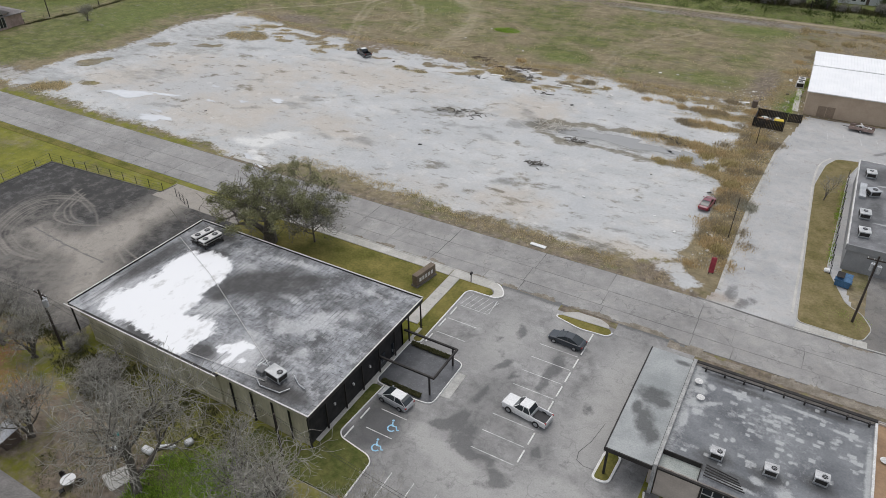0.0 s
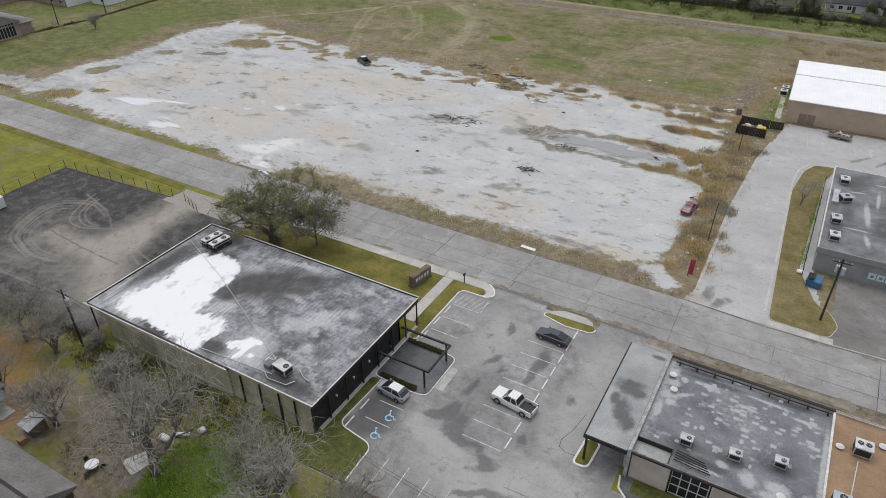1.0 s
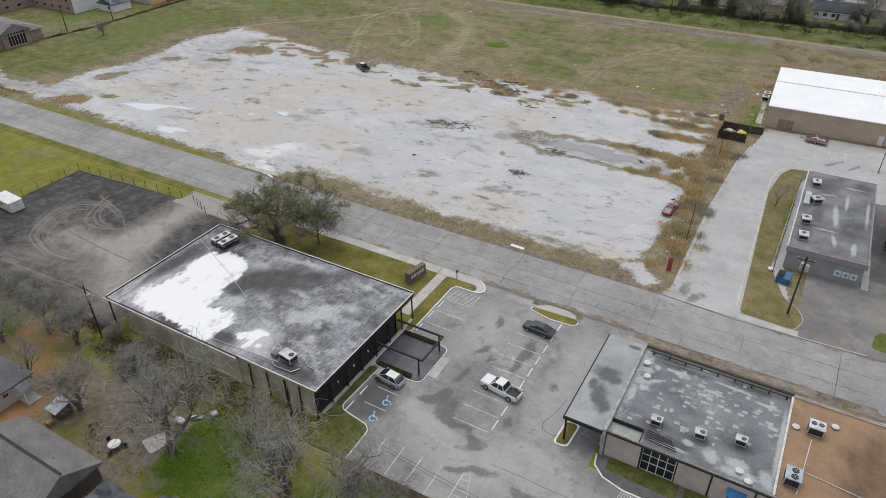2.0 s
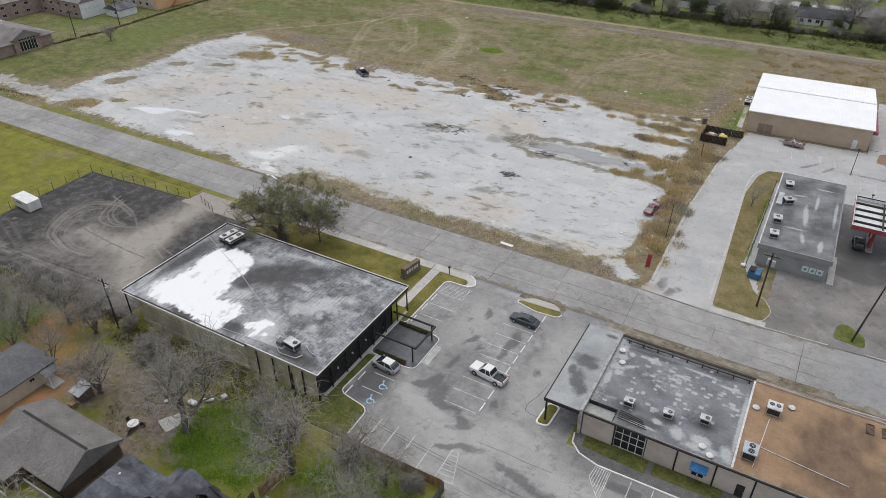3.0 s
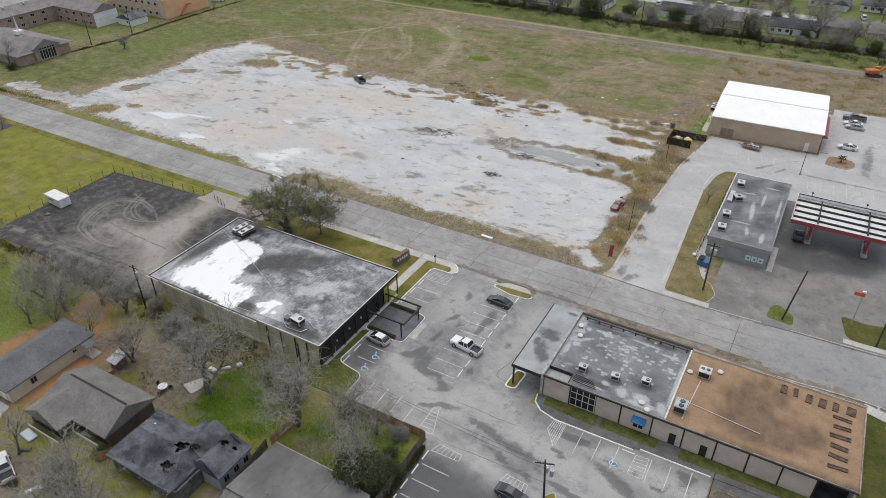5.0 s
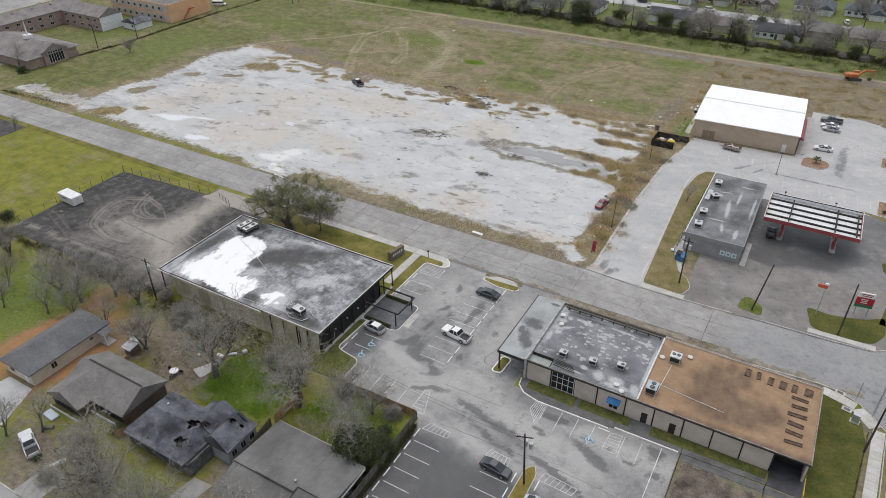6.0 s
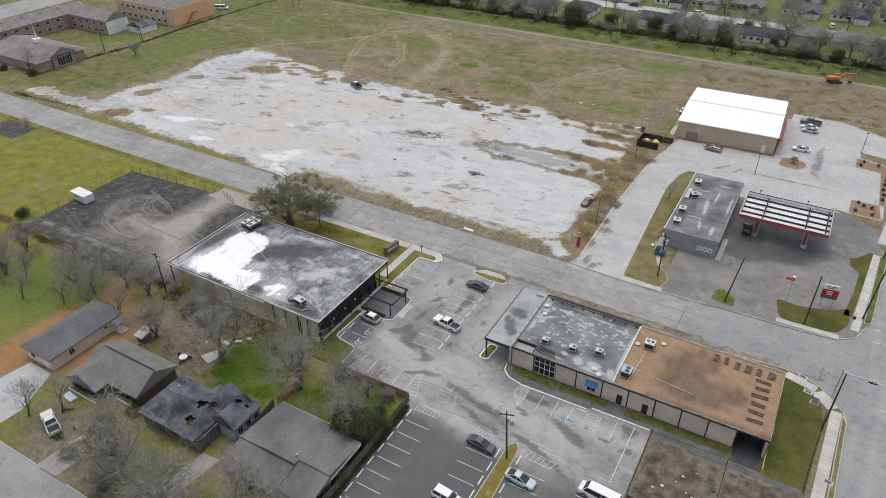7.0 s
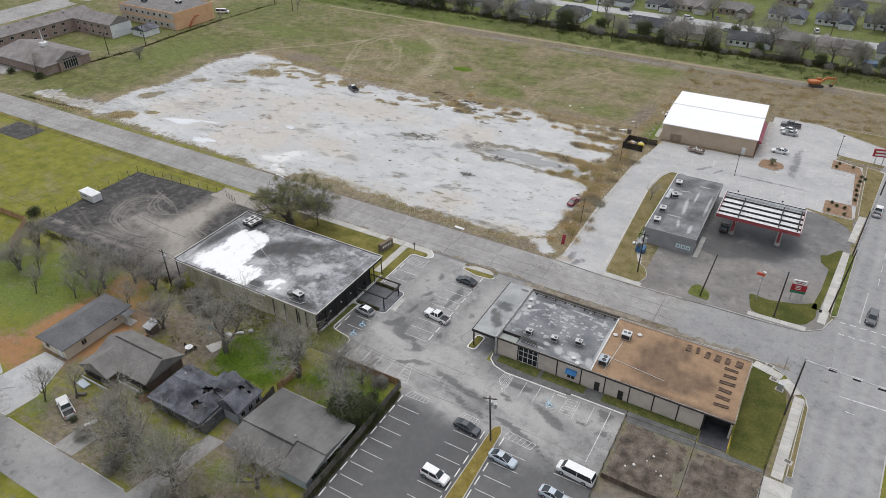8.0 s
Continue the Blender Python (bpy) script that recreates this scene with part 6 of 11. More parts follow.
top_ = sheet("roof_felt", np.arange(GX0 - 0.1, GX1 + 0.11, 0.3), np.arange(GY0 - 0.1, GY1 + 0.11, 0.3), GZ - 0.075, {"mould": lambda x, y: 0.8 * spots(x, y, [(49, 92, 2.5, 2.5, 0), (55, 93, 1.5, 2, 0), (54, 76, 2, 4, 0), (48.5, 79, 1, 3, 0), (47.4, 72, 1, 2, 0)]),
              "bleach": lambda x, y: 0.8 * spots(x, y, [(51.4, 80, .5, 4.5, 4), (52.8, 86, .35, 3.5, 0), (50.2, 74, 2.0, .3, 0), (54.8, 69.6, .5, 2.2, 0), (49.8, 87.5, 1.6, .3, 10), (56.2, 83, .3, 6, 0), (53.6, 92, 2, .3, 0), (48.6, 85.6, .8, .6, 0), (51.8, 71, .4, 2.0, 10)])}, patch_material("patched_station_felt", (0.102, 0.104, 0.108), (0.217, 0.219, 0.225)))
top_.parent = stn
for b in ((GX0 - 0.3, GX1 + 0.3, GY0 - 0.3, GY0 - 0.11, GZ - 0.95, GZ), (GX0 - 0.3, GX1 + 0.3, GY1 + 0.11, GY1 + 0.3, GZ - 0.6, GZ), (GX1 + 0.11, GX1 + 0.3, GY0 - 0.1, GY1 + 0.1, GZ - 0.95, GZ), (GX0 - 0.3, GX0 - 0.11, GY0 - 0.1, GY1 + 0.1, GZ - 0.6, GZ)):
    part("fascia", boxed(*b), M_STATWALL if b[0] > GX1 or b[3] < GY0 else M_TRIM, stn, "grey metal fascia")
for i in range(3):
    w = part("poster_window", boxed(53.0 + i * 1.15, 54.0 + i * 1.15, GY0 - 0.05, GY0 - 0.002, 1.0, 2.1), plain("pale_poster", (0.55, 0.66, 0.68), 0.5) if i == 0 else bpy.data.materials["pale_poster"], stn, "pale blue poster panel")
    part("poster_print", boxed(53.3 + i * 1.15, 53.75 + i * 1.15, GY0 - 0.06, GY0 - 0.051, 1.3, 1.75), plain("poster_print", (0.20, 0.24, 0.24), 0.6) if i == 0 else bpy.data.materials["poster_print"], w)
for y0 in (70, 74, 78, 82, 86):
    part("window", boxed(GX1 + 0.002, GX1 + 0.05, y0, y0 + 2.6, 0.8, 2.6), M_GLASS, stn, "dark shop window")
d = part("door", boxed(GX1 + 0.002, GX1 + 0.06, 89.5, 91.3, 0.05, 2.2), M_GLASS, stn, "glazed shop door")
part("door_handle", tubed((GX1 + 0.1, 90.3, 0.9), (GX1 + 0.1, 90.3, 1.4), 0.02, n=6), M_GALV, d)
for x, y in ((47.2, 90.3), (47.0, 75.2), (47.2, 69.4)):
    rooftop_unit("small white air conditioner on the station roof", x, y, GZ - 0.08, 1.5, 1.7, 1.0, [(0, 0.2, 0.33)], 6)
rooftop_unit("open exhaust unit on the station roof", 47.8, 83.4, GZ - 0.08, 1.6, 1.6, 1.0, [(0.2, 0, 0.4)], 30, M_GALV)
tagged(part("duct_run", boxed(45.9, 46.9, 81.4, 86.4, GZ - 0.08, GZ + 0.4, bevel=0.05), M_GALV), "silver duct on the dark station roof", "duct")
tagged(part("roof_step", boxed(57.25, 58.3, GY0 - 0.6, GY0 + 9, 0, 0.14), M_KERB), "pale concrete walk along the station shop", "pavement", kind="structure")

# the fuel canopy: red fascia round an open white deck with dark purlins
M_RED = surf("faded_red_fascia", (0.270, 0.045, 0.055), (0.340, 0.075, 0.080), 0.6, 6.0, 0.6, 0.1, grain=0.14)
CX0, CX1, CY0, CY1, CZ = 58.9, 77.4, 78.2, 90.4, 5.6
can = thing("fuel_canopy", "red-edged fuel canopy with a white ribbed deck", "canopy")
part("deck", boxed(CX0 + 0.15, CX1 - 0.15, CY0 + 0.15, CY1 - 0.15, CZ - 0.75, CZ - 0.6), M_WHITEMET, can, "white metal deck")
for b, mt in (((CX0, CX1, CY0, CY0 + 0.14, CZ - 0.9, CZ), M_RED), ((CX0, CX1, CY1 - 0.14, CY1, CZ - 0.9, CZ), M_STEELDK), ((CX0, CX0 + 0.14, CY0 + 0.141, CY1 - 0.141, CZ - 0.9, CZ), M_RED), ((CX1 - 0.14, CX1, CY0 + 0.141, CY1 - 0.141, CZ - 0.9, CZ), M_RED)):
    part("fascia", boxed(*b), mt, can, "faded red fascia" if mt is M_RED else "grey rear fascia")
part("fascia_cap", strip(bmesh.new(), [(CX0, CY0), (CX1, CY0), (CX1, CY1), (CX0, CY1)], 0.24, CZ + 0.001, CZ + 0.06), M_TRIM, can, "pale metal cap")
for k in range(4):
    y = CY0 + 2.5 * (k + 0.95)
    part("purlin", boxed(CX0 + 0.16, CX1 - 0.16, y - 0.15, y + 0.15, CZ - 0.595, CZ - 0.25), M_STEELDK, can, "dark steel purlin")
for k in range(3):
    part("rear_louvre", boxed(CX0 + 0.16, CX1 - 0.16, CY1 - 1.2 + 0.35 * k, CY1 - 1.0 + 0.35 * k, CZ - 0.3, CZ - 0.1), M_GALV, can, "grey metal louvre")
for x in (63.7, 72.6, 76.6):
    part("girder", boxed(x - 0.14, x + 0.14, CY0 + 0.16, CY1 - 1.3, CZ - 0.24, CZ - 0.05), M_STEELDK, can, "dark steel girder")
for x in (63.0, 73.4):
    for y in (81.2, 87.4):
        part("column", boxed(x - 0.25, x + 0.25, y - 0.25, y + 0.25, 0.2, CZ - 0.76, bevel=0.03), M_RED, can, "red canopy column")
for x in (63.0, 73.4):
    isl = tagged(part("pump_island", prismed(rounded([(x - 0.6, 79.6), (x + 0.6, 79.6), (x + 0.6, 89.2), (x - 0.6, 89.2)], 0.5), 0, 0.18), M_KERB), "raised concrete pump island", "island", kind="structure")
    for y in (82.6, 85.8):
        e = thing("fuel_pump", "red and white fuel pump on its island", "fuel pump", "fuel pumps", at=pose(x, y, 0.18))
        part("body", boxed(-0.28, 0.28, -0.45, 0.45, 0, 1.5, bevel=0.03), M_RED, e)
        part("head", boxed(-0.3, 0.3, -0.48, 0.48, 1.501, 2.0, bevel=0.03), M_WHITEMET, e, "white pump head")
        part("screen", boxed(0.281, 0.3, -0.25, 0.25, 1.0, 1.35), M_GLASS, e)
for x, y in ((61.5, 90.8), (71.8, 90.8)):
    e = thing("flood_lamp", "black flood lamp on the canopy edge", "lamp", "flood lamps", at=pose(x, y - 0.4, CZ + 0.06))
    part("stem", tubed((0, 0, 0), (0, 0, 0.5), 0.05, n=6), M_STEELDK, e)
    part("lamp_head", boxed(-0.2, 0.2, -0.15, 0.15, 0.501, 0.75, bevel=0.03), M_STEELDK, e)

# ---- the metal store with a white gabled roof ----
M_TANMET = surf("tan_metal_cladding", (0.420, 0.326, 0.239), (0.493, 0.392, 0.297), 0.4, 5.0, 0.7, 0.1, grain=0.1)
WX0, WX1, WY0, WY1, WZ, WR = 33.9, 60.6, 125.4, 154.2, 5.3, 6.3
store = thing("metal_store", "tan metal store with a bright white low gable roof", "building")
for nm, b in (("wall_south", (WX0, WX1, WY0, WY0 + 0.25, 0, WZ)), ("wall_north", (WX0, WX1, WY1 - 0.25, WY1, 0, WZ))):
    part(nm, boxed(*b), M_TANMET, store, "tan metal wall")
YM = (WY0 + WY1) / 2
for nm, x, mt in (("wall_west", WX0, M_TANMET), ("wall_east", WX1 - 0.25, M_RED)):
    bm = bmesh.new()
    sec = [(WY0 + 0.251, 0), (WY1 - 0.251, 0), (WY1 - 0.251, WZ), (YM, WR), (WY0 + 0.251, WZ)]
    a = [bm.verts.new((x, y, z)) for y, z in sec]
    b = [bm.verts.new((x + 0.25, y, z)) for y, z in sec]
    bm.faces.new(a[::-1])
    bm.faces.new(b)
    for i in range(5):
        j = (i + 1) % 5
        bm.faces.new((a[i], a[j], b[j], b[i]))
    bmesh.ops.recalc_face_normals(bm, faces=bm.faces)
    part(nm, bm, mt, store, "red shop front gable" if mt is M_RED else "tan metal gable")
M_WROOF = surf("white_metal_roof", (0.82, 0.825, 0.83), (0.88, 0.88, 0.88), 0.3, 6.0, 0.5, 0.05, grain=0.04)
for s in (-1, 1):
    y0 = WY0 - 0.4 if s < 0 else WY1 + 0.4
    prof, n = [], 46
    for i in range(n):
        xa, w = WX0 - 0.3 + (WX1 - WX0 + 0.6) * i / n, (WX1 - WX0 + 0.6) / n
        prof += [(xa, 0.0), (xa + w * 0.03, 0.05), (xa + w * 0.13, 0.05), (xa + w * 0.16, 0.0)]
    prof.append((WX1 + 0.3, 0.0))
    secs = [[(x, y, z + dz) for x, dz in prof] + [(x, y, z - 0.06) for x, dz in prof[::-1]] for y, z in ((y0, WZ + 0.02), (YM, WR + 0.06))]
    bm = bmesh.new()
    rings = [[bm.verts.new(c) for c in sec] for sec in secs]
    m_ = len(rings[0])
    for i in range(m_):
        k = (i + 1) % m_
        bm.faces.new((rings[0][i], rings[0][k], rings[1][k], rings[1][i]))
    bmesh.ops.recalc_face_normals(bm, faces=bm.faces)
    part("roof_slope", bm, M_WROOF, store, "white standing-seam roof slope")
part("ridge_cap", boxed(WX0 - 0.32, WX1 + 0.32, YM - 0.25, YM + 0.25, WR + 0.06, WR + 0.16), M_WHITEMET, store, "grey ridge cap")
part("gutter", boxed(WX0 - 0.3, WX1 + 0.3, WY0 - 0.55, WY0 - 0.41, WZ - 0.15, WZ + 0.02), M_TRIM, store)
part("roof_trim", boxed(WX0 - 0.36, WX0 - 0.305, WY0 - 0.4, WY1 + 0.4, WZ - 0.1, WZ + 0.05), M_TRIM, store)
for x0 in (36.5, 38.2):
    part("door", boxed(x0, x0 + 1.6, WY0 - 0.05, WY0 - 0.002, 0.02, 2.4), surf("tan_door", (0.24, 0.18, 0.13), (0.28, 0.21, 0.15), 1, 8, 0.6) if x0 < 37 else bpy.data.materials["tan_door"], store, "tan steel door")
part("door", boxed(57.2, 58.2, WY0 - 0.05, WY0 - 0.002, 0.02, 2.2), M_WHITEMET, store, "white service door")
part("sign_band", boxed(WX1 + 0.001, WX1 + 0.2, WY0 + 8, WY1 - 8, 4.0, 5.5), M_RED, store, "red sign band")
store.matrix_basis = Matrix.Translation((WX0, WY0, 0)) @ pose(0, 0, 0, 0, 0, 2.4) @ Matrix.Translation((-WX0, -WY0, 0))
bm = bmesh.new()
v = [bm.verts.new((x, y, z)) for x, z in ((WX1 + 0.32, 4.5), (WX1 + 1.35, 3.7), (WX1 + 1.35, 3.4), (WX1 + 0.32, 3.4)) for y in (WY0 + 2.0, WY1 - 12.0)]
for q in ((0, 2, 3, 1), (2, 4, 5, 3), (4, 6, 7, 5), (6, 0, 1, 7), (0, 6, 4, 2), (1, 3, 5, 7)):
    bm.faces.new([v[i] for i in q])
bmesh.ops.recalc_face_normals(bm, faces=bm.faces)
part("awning", bm, surf("faded_red_canvas", (0.26, 0.075, 0.10), (0.36, 0.12, 0.15), 0.8, 6.0, 0.8, 0.1, grain=0.15), store, "faded red awning over the entrance")
tagged(part("store_walk", prismed([(31.6, 126.6), (32.9, 126.2), (32.2, 141.0), (31.2, 141.0)], 0, 0.07), M_WALK), "narrow pale walk beside the store wall", "pavement", kind="structure")
for y in (142.6, 145.4):
    e = thing("condenser_unit", "white condenser unit on the ground beside the store", "air conditioner", "store condensers", at=pose(31.4, y, 0, 0, 0, 2))
    part("body", boxed(-0.8, 0.8, -0.9, 0.9, 0.1, 1.25, bevel=0.04), M_WHITEMET, e)
    part("slab", boxed(-1.0, 1.0, -1.1, 1.1, -0.02, 0.099), M_KERB, e, "concrete base slab")
    part("coil_grille", boxed(-0.7, 0.7, -0.925, -0.903, 0.25, 1.1), M_STEELDK, e, "dark coil grille")
    fan(e, 0, 0, 1.252, 0.5)
tagged(part("store_walk", boxed(WX1 + 0.3, WX1 + 2.4, WY0 + 2, WY1 + 1, 0, 0.15), M_KERB), "concrete walk before the store front", "pavement", kind="structure")

# ---- lawns with kerbs, painted bays, wheel stops ----
def lawn(name, pts, label, z=0.13, r=0.6, kerb=None, mat=None, kerb_w=0.13):
    pts = rounded(pts, r) if r else pts
    ob = tagged(part(name, prismed(pts, -0.02, z), mat or M_LAWN), label, "lawn", kind="structure")
    if kerb:
        tagged(part("kerb", strip(bmesh.new(), pts, kerb_w, -0.02, z + 0.025), kerb), "low concrete kerb round the grass", "kerb", kind="structure")
    return ob


lawn("lawn_front", [(-39.4, 24.7), (-3.7, 24.7), (-3.6, 36.2), (-42, 36.2)], "mown olive-green lawn before the hall", 0.06, 0)
lawn("lawn_verge", [(-230, 36.0), (-61.2, 36.0), (-61.2, 37.2), (-75, 37.6), (-230, 37.8)], "mown olive-green verge beside the road", 0.05, 0)
lawn("lawn_strip", [(-0.8, 21.7), (0.3, 21.8), (0.35, 33.6), (0.9, 34.5), (3.6, 34.7), (4.0, 35.4), (3.3, 36.2), (-1.75, 36.2), (-1.85, 24.7), (-0.8, 24.7)], "narrow olive-green lawn strip with a white kerb", 0.12, 0.35, None)
tagged(part("kerb", strip(bmesh.new(), rounded([(-0.6, 21.6), (0.35, 21.6), (0.4, 33.8), (0.9, 34.5), (4.7, 34.6), (5.5, 35.5), (4.9, 36.8), (3.8, 37.7), (3.0, 37.8)], 0.7)[6:-6], 0.18, -0.02, 0.16, closed=False), M_KWHITE), "white painted kerb round the grass strip", "kerb", kind="structure")
tagged(part("pavement_tip", prismed([(2.62, 36.26), (3.3, 36.26), (3.85, 35.95), (4.05, 35.4), (3.95, 34.95), (3.7, 34.72), (4.6, 34.68), (5.15, 34.95), (5.4, 35.5), (5.3, 36.1), (4.95, 36.75), (4.4, 37.3), (3.8, 37.65), (3.2, 37.82), (2.62, 37.85)], -0.02, 0.125), M_WALK), "rounded pale concrete end of the pavement", "pavement", kind="structure")
lawn("lawn_corner", [(-8, -2.6), (5.8, -2.2), (5.6, 3.0), (4.9, 3.6), (0.9, 4.2), (0.25, 4.9), (0.55, 12.8), (-0.75, 12.8), (-0.75, 1.2), (-8, 1.2)], "worn lawn corner beside the hall, darkened for tree shade", 0.12, 0.5, None, M_DARKGRASS)
tagged(part("kerb", strip(bmesh.new(), rounded([(5.9, -3.2), (5.85, -2.2), (5.65, 3.0), (4.9, 3.65), (0.95, 4.25), (0.3, 4.9), (0.6, 12.8), (0.62, 13.2)], 0.5)[6:-6], 0.14, -0.02, 0.15, closed=False), M_KWHITE), "white painted kerb round the lawn corner", "kerb", kind="structure")
lawn("island", [(13.5, 35.1), (17.2, 34.3), (20.7, 34.6), (21.1, 35.4), (20.7, 36.0), (14.0, 35.75)], "lens-shaped grass island with a white kerb", 0.13, 0.3)
ISLE = rounded([(13.4, 35.1), (17.2, 34.2), (20.8, 34.5), (21.3, 35.4), (20.4, 36.9), (19.0, 37.5), (15.8, 37.45), (14.0, 36.5)], 0.6)
tagged(part("island_pavement", prismed(rounded([(14.05, 35.8), (20.65, 36.05), (20.3, 36.8), (19.0, 37.4), (15.8, 37.35), (14.2, 36.4)], 0.3), -0.02, 0.14), M_WALK), "pale concrete half of the lens-shaped island", "pavement", kind="structure")
tagged(part("kerb", strip(bmesh.new(), ISLE[:22], 0.15, -0.02, 0.165, closed=False), M_KWHITE), "white painted kerb round the lens-shaped island", "kerb", kind="structure")
lawn("kerb_loop", [(26.5, 12.6), (28.2, 12.8), (28.4, 16.8), (26.7, 16.8)], "small grass island at the bay post", 0.13, 0.7, M_KWHITE, kerb_w=0.25)
FRONT = [(31.7, 13.6), (32.0, 12.0), (33.4, 10.7), (36.0, 10.0), (47.8, 10.2), (47.9, 10.6), (48.6, 10.8), (58.3, 10.9), (70.3, 11.2), (70.3, 13.9), (31.7, 13.9)]
tagged(part("walk_shop", prismed(FRONT, -0.02, 0.10), surf("dark_worn_walk", (0.085, 0.085, 0.083), (0.15, 0.148, 0.145), 0.5, 5.0, 0.85, 0.2)), "dark worn walk along the strip building", "walk", kind="structure")
lawn("lawn_shop", [(33.2, 12.0), (41.5, 11.6), (41.5, 13.9), (33.2, 13.9)], "green grass strip along the strip building", 0.12, 0.2, None, M_DARKGRASS)
lawn("lawn_shop", [(42.2, 11.9), (50.4, 12.0), (50.4, 13.9), (42.2, 13.9)], "green grass strip along the strip building", 0.12, 0.2, None, M_DARKGRASS)
lawn("lawn_shop", [(53.6, 11.9), (70.2, 12.2), (70.2, 13.9), (53.6, 13.9)], "green grass strip along the strip building", 0.12, 0.2, None, M_DARKGRASS)
tagged(part("kerb_front", strip(bmesh.new(), FRONT[:5], 0.2, 0, 0.17, closed=False), M_KWHITE), "white painted kerb along the car park", "kerb", kind="structure")
tagged(part("kerb_front", strip(bmesh.new(), FRONT[6:8], 0.2, 0, 0.17, closed=False), M_KWHITE), "white painted kerb along the car park", "kerb", kind="structure")
lawn("lawn_east", [(75.4, 10.8), (81.2, 10.6), (82.4, 26), (81.6, 30.5), (78.6, 35.4), (75.4, 36.2)], "dull green lawn beside the strip building", 0.06, 0.4, None, surf("patchy_green_lawn", (0.056, 0.068, 0.017), (0.125, 0.118, 0.036), 0.16, 2.4, 0.95, 0.5, grain=0.3, spec=0.1))
lawn("lawn_station", [(41.6, 49.8), (49.4, 49.4), (50.4, 52.6), (49.0, 55.6), (47.0, 57.0), (44.0, 65.0), (44.6, 98.0), (46.5, 105.5), (42.2, 104.8), (40.6, 101), (39.6, 92), (40.3, 76), (41.0, 62)], "olive lawn strip between drive and station", 0.13, 1.0, M_KERB, M_DRYLAWN)
tagged(part("kerb_drive", strip(bmesh.new(), curve([(40.9, 51.5), (40.75, 56), (40.45, 66), (39.95, 80), (39.35, 92), (39.6, 100.5), (41.2, 104.8)]), 0.34, -0.02, 0.06, closed=False), M_WALK), "pale concrete edge between drive and lawn", "kerb", kind="structure")
lawn("lawn_kerbside", [(59.4, 50.9), (63.9, 50.4), (63.7, 53.4), (61.0, 55.5), (59.8, 54.5)], "small green verge at the forecourt edge", 0.06, 0.9, None, M_GREENLAWN)
lawn("lawn_kerbside", [(72.2, 51.6), (76.2, 50.9), (82.3, 51.7), (84.2, 55.4), (84.0, 61.0), (80.8, 58.6), (75, 57.0), (70.9, 57.6)], "green verge under the price sign", 0.06, 1.2, None, bpy.data.materials["patchy_green_lawn"])
lawn("lawn_kerbside", [(83.0, 58.4), (84.5, 58.4), (85.4, 66), (86.2, 74), (87.0, 82), (87.2, 85.2), (86.2, 84.6), (84.2, 81.2), (82.8, 80.6), (83.2, 77.4), (85.0, 75.4), (84.2, 66)], "scruffy green verge strip beside the pavement", 0.06, 0.4, None, bpy.data.materials["patchy_green_lawn"])
lawn("lawn_kerbside", [(77.2, 101.7), (82.0, 100.0), (85.4, 98.4), (87.5, 96.6), (88.1, 94.6), (88.4, 96.0), (88.5, 101.2), (81.1, 101.5), (77.6, 102.2)], "dry grass spilling over the forecourt edge", 0.06, 0.3, None, M_DRYLAWN)
lawn("bed_mulch", [(81.2, 101.9), (88.2, 101.6), (87.6, 109.0), (81.3, 109.0)], "brown mulch bed with low shrubs", 0.13, 0.6, M_KERB, M_MULCH)
lawn("bed_mulch", [(87.4, 109.3), (88.7, 109.3), (89.2, 129.3), (88.2, 133.5), (81.2, 135.4), (81.0, 129.4), (87.2, 128.8)], "brown mulch bed with low shrubs", 0.13, 0.4, M_KERB, M_MULCH)
lawn("lawn_store", [(89.3, 104.0), (91.5, 104.0), (94.4, 133), (90, 135.0)], "pale green lawn by the store entrance", 0.12, 0.4, M_KERB, M_DRYLAWN)
lawn("lawn_store", [(81.8, 137.0), (93.8, 135.8), (94.5, 138), (83.0, 139.4)], "pale green verge at the store entrance", 0.14, 0.5, M_KERB, M_DRYLAWN)
lawn("lawn_store", [(80.2, 158), (95.8, 150), (100, 152), (98, 160), (80.2, 160.5)], "dry lawn behind the store car park", 0.13, 0.6, M_KERB, M_DRYLAWN)
lawn("island_palm", [(62.6, 120.6), (67.6, 119.8), (69.6, 122.6), (69.2, 125.2), (66.5, 126.4), (63.2, 126.0)], "mulched kerbed island with a small palm", 0.14, 1.2, M_KERB, M_MULCH)
lawn("island_south", [(39.4, -30.0), (42.4, -30.0), (41.6, -3.2), (40.8, -1.8), (39.8, -3.0)], "long dry grass island between parking rows", 0.13, 0.5, M_KERB, surf("ochre_grass", (0.165, 0.128, 0.032), (0.245, 0.190, 0.062), 0.5, 3.0, 0.95, 0.4, grain=0.3, spec=0.1))
lawn("verge_east", [(84.2, 11.0), (85.0, 11.0), (85.55, 28.0), (84.95, 29.6)], "narrow dry verge beside the cross street", 0.14, 0.3, M_KERB, M_DRYLAWN)
lawn("verge_east", [(86.7, 57.4), (87.9, 57.8), (89.9, 84.0), (88.6, 84.6)], "narrow green verge beside the cross street", 0.14, 0.4, M_KERB, M_GREENLAWN)
tagged(part("kerb_street", strip(bmesh.new(), [(-46, 37.95), (3.0, 37.95)], 0.2, 0, 0.14, closed=False), M_KERB), "worn concrete street kerb", "kerb", kind="structure")
tagged(part("kerb_street", strip(bmesh.new(), [(31.8, 34.6), (60, 35.6), (75, 36.6), (77.9, 36.4), (81.1, 34.8), (83.3, 32.3), (84.9, 30.5), (85.6, 28.0)], 0.2, 0, 0.14, closed=False), M_KERB), "worn concrete street kerb", "kerb", kind="structure")
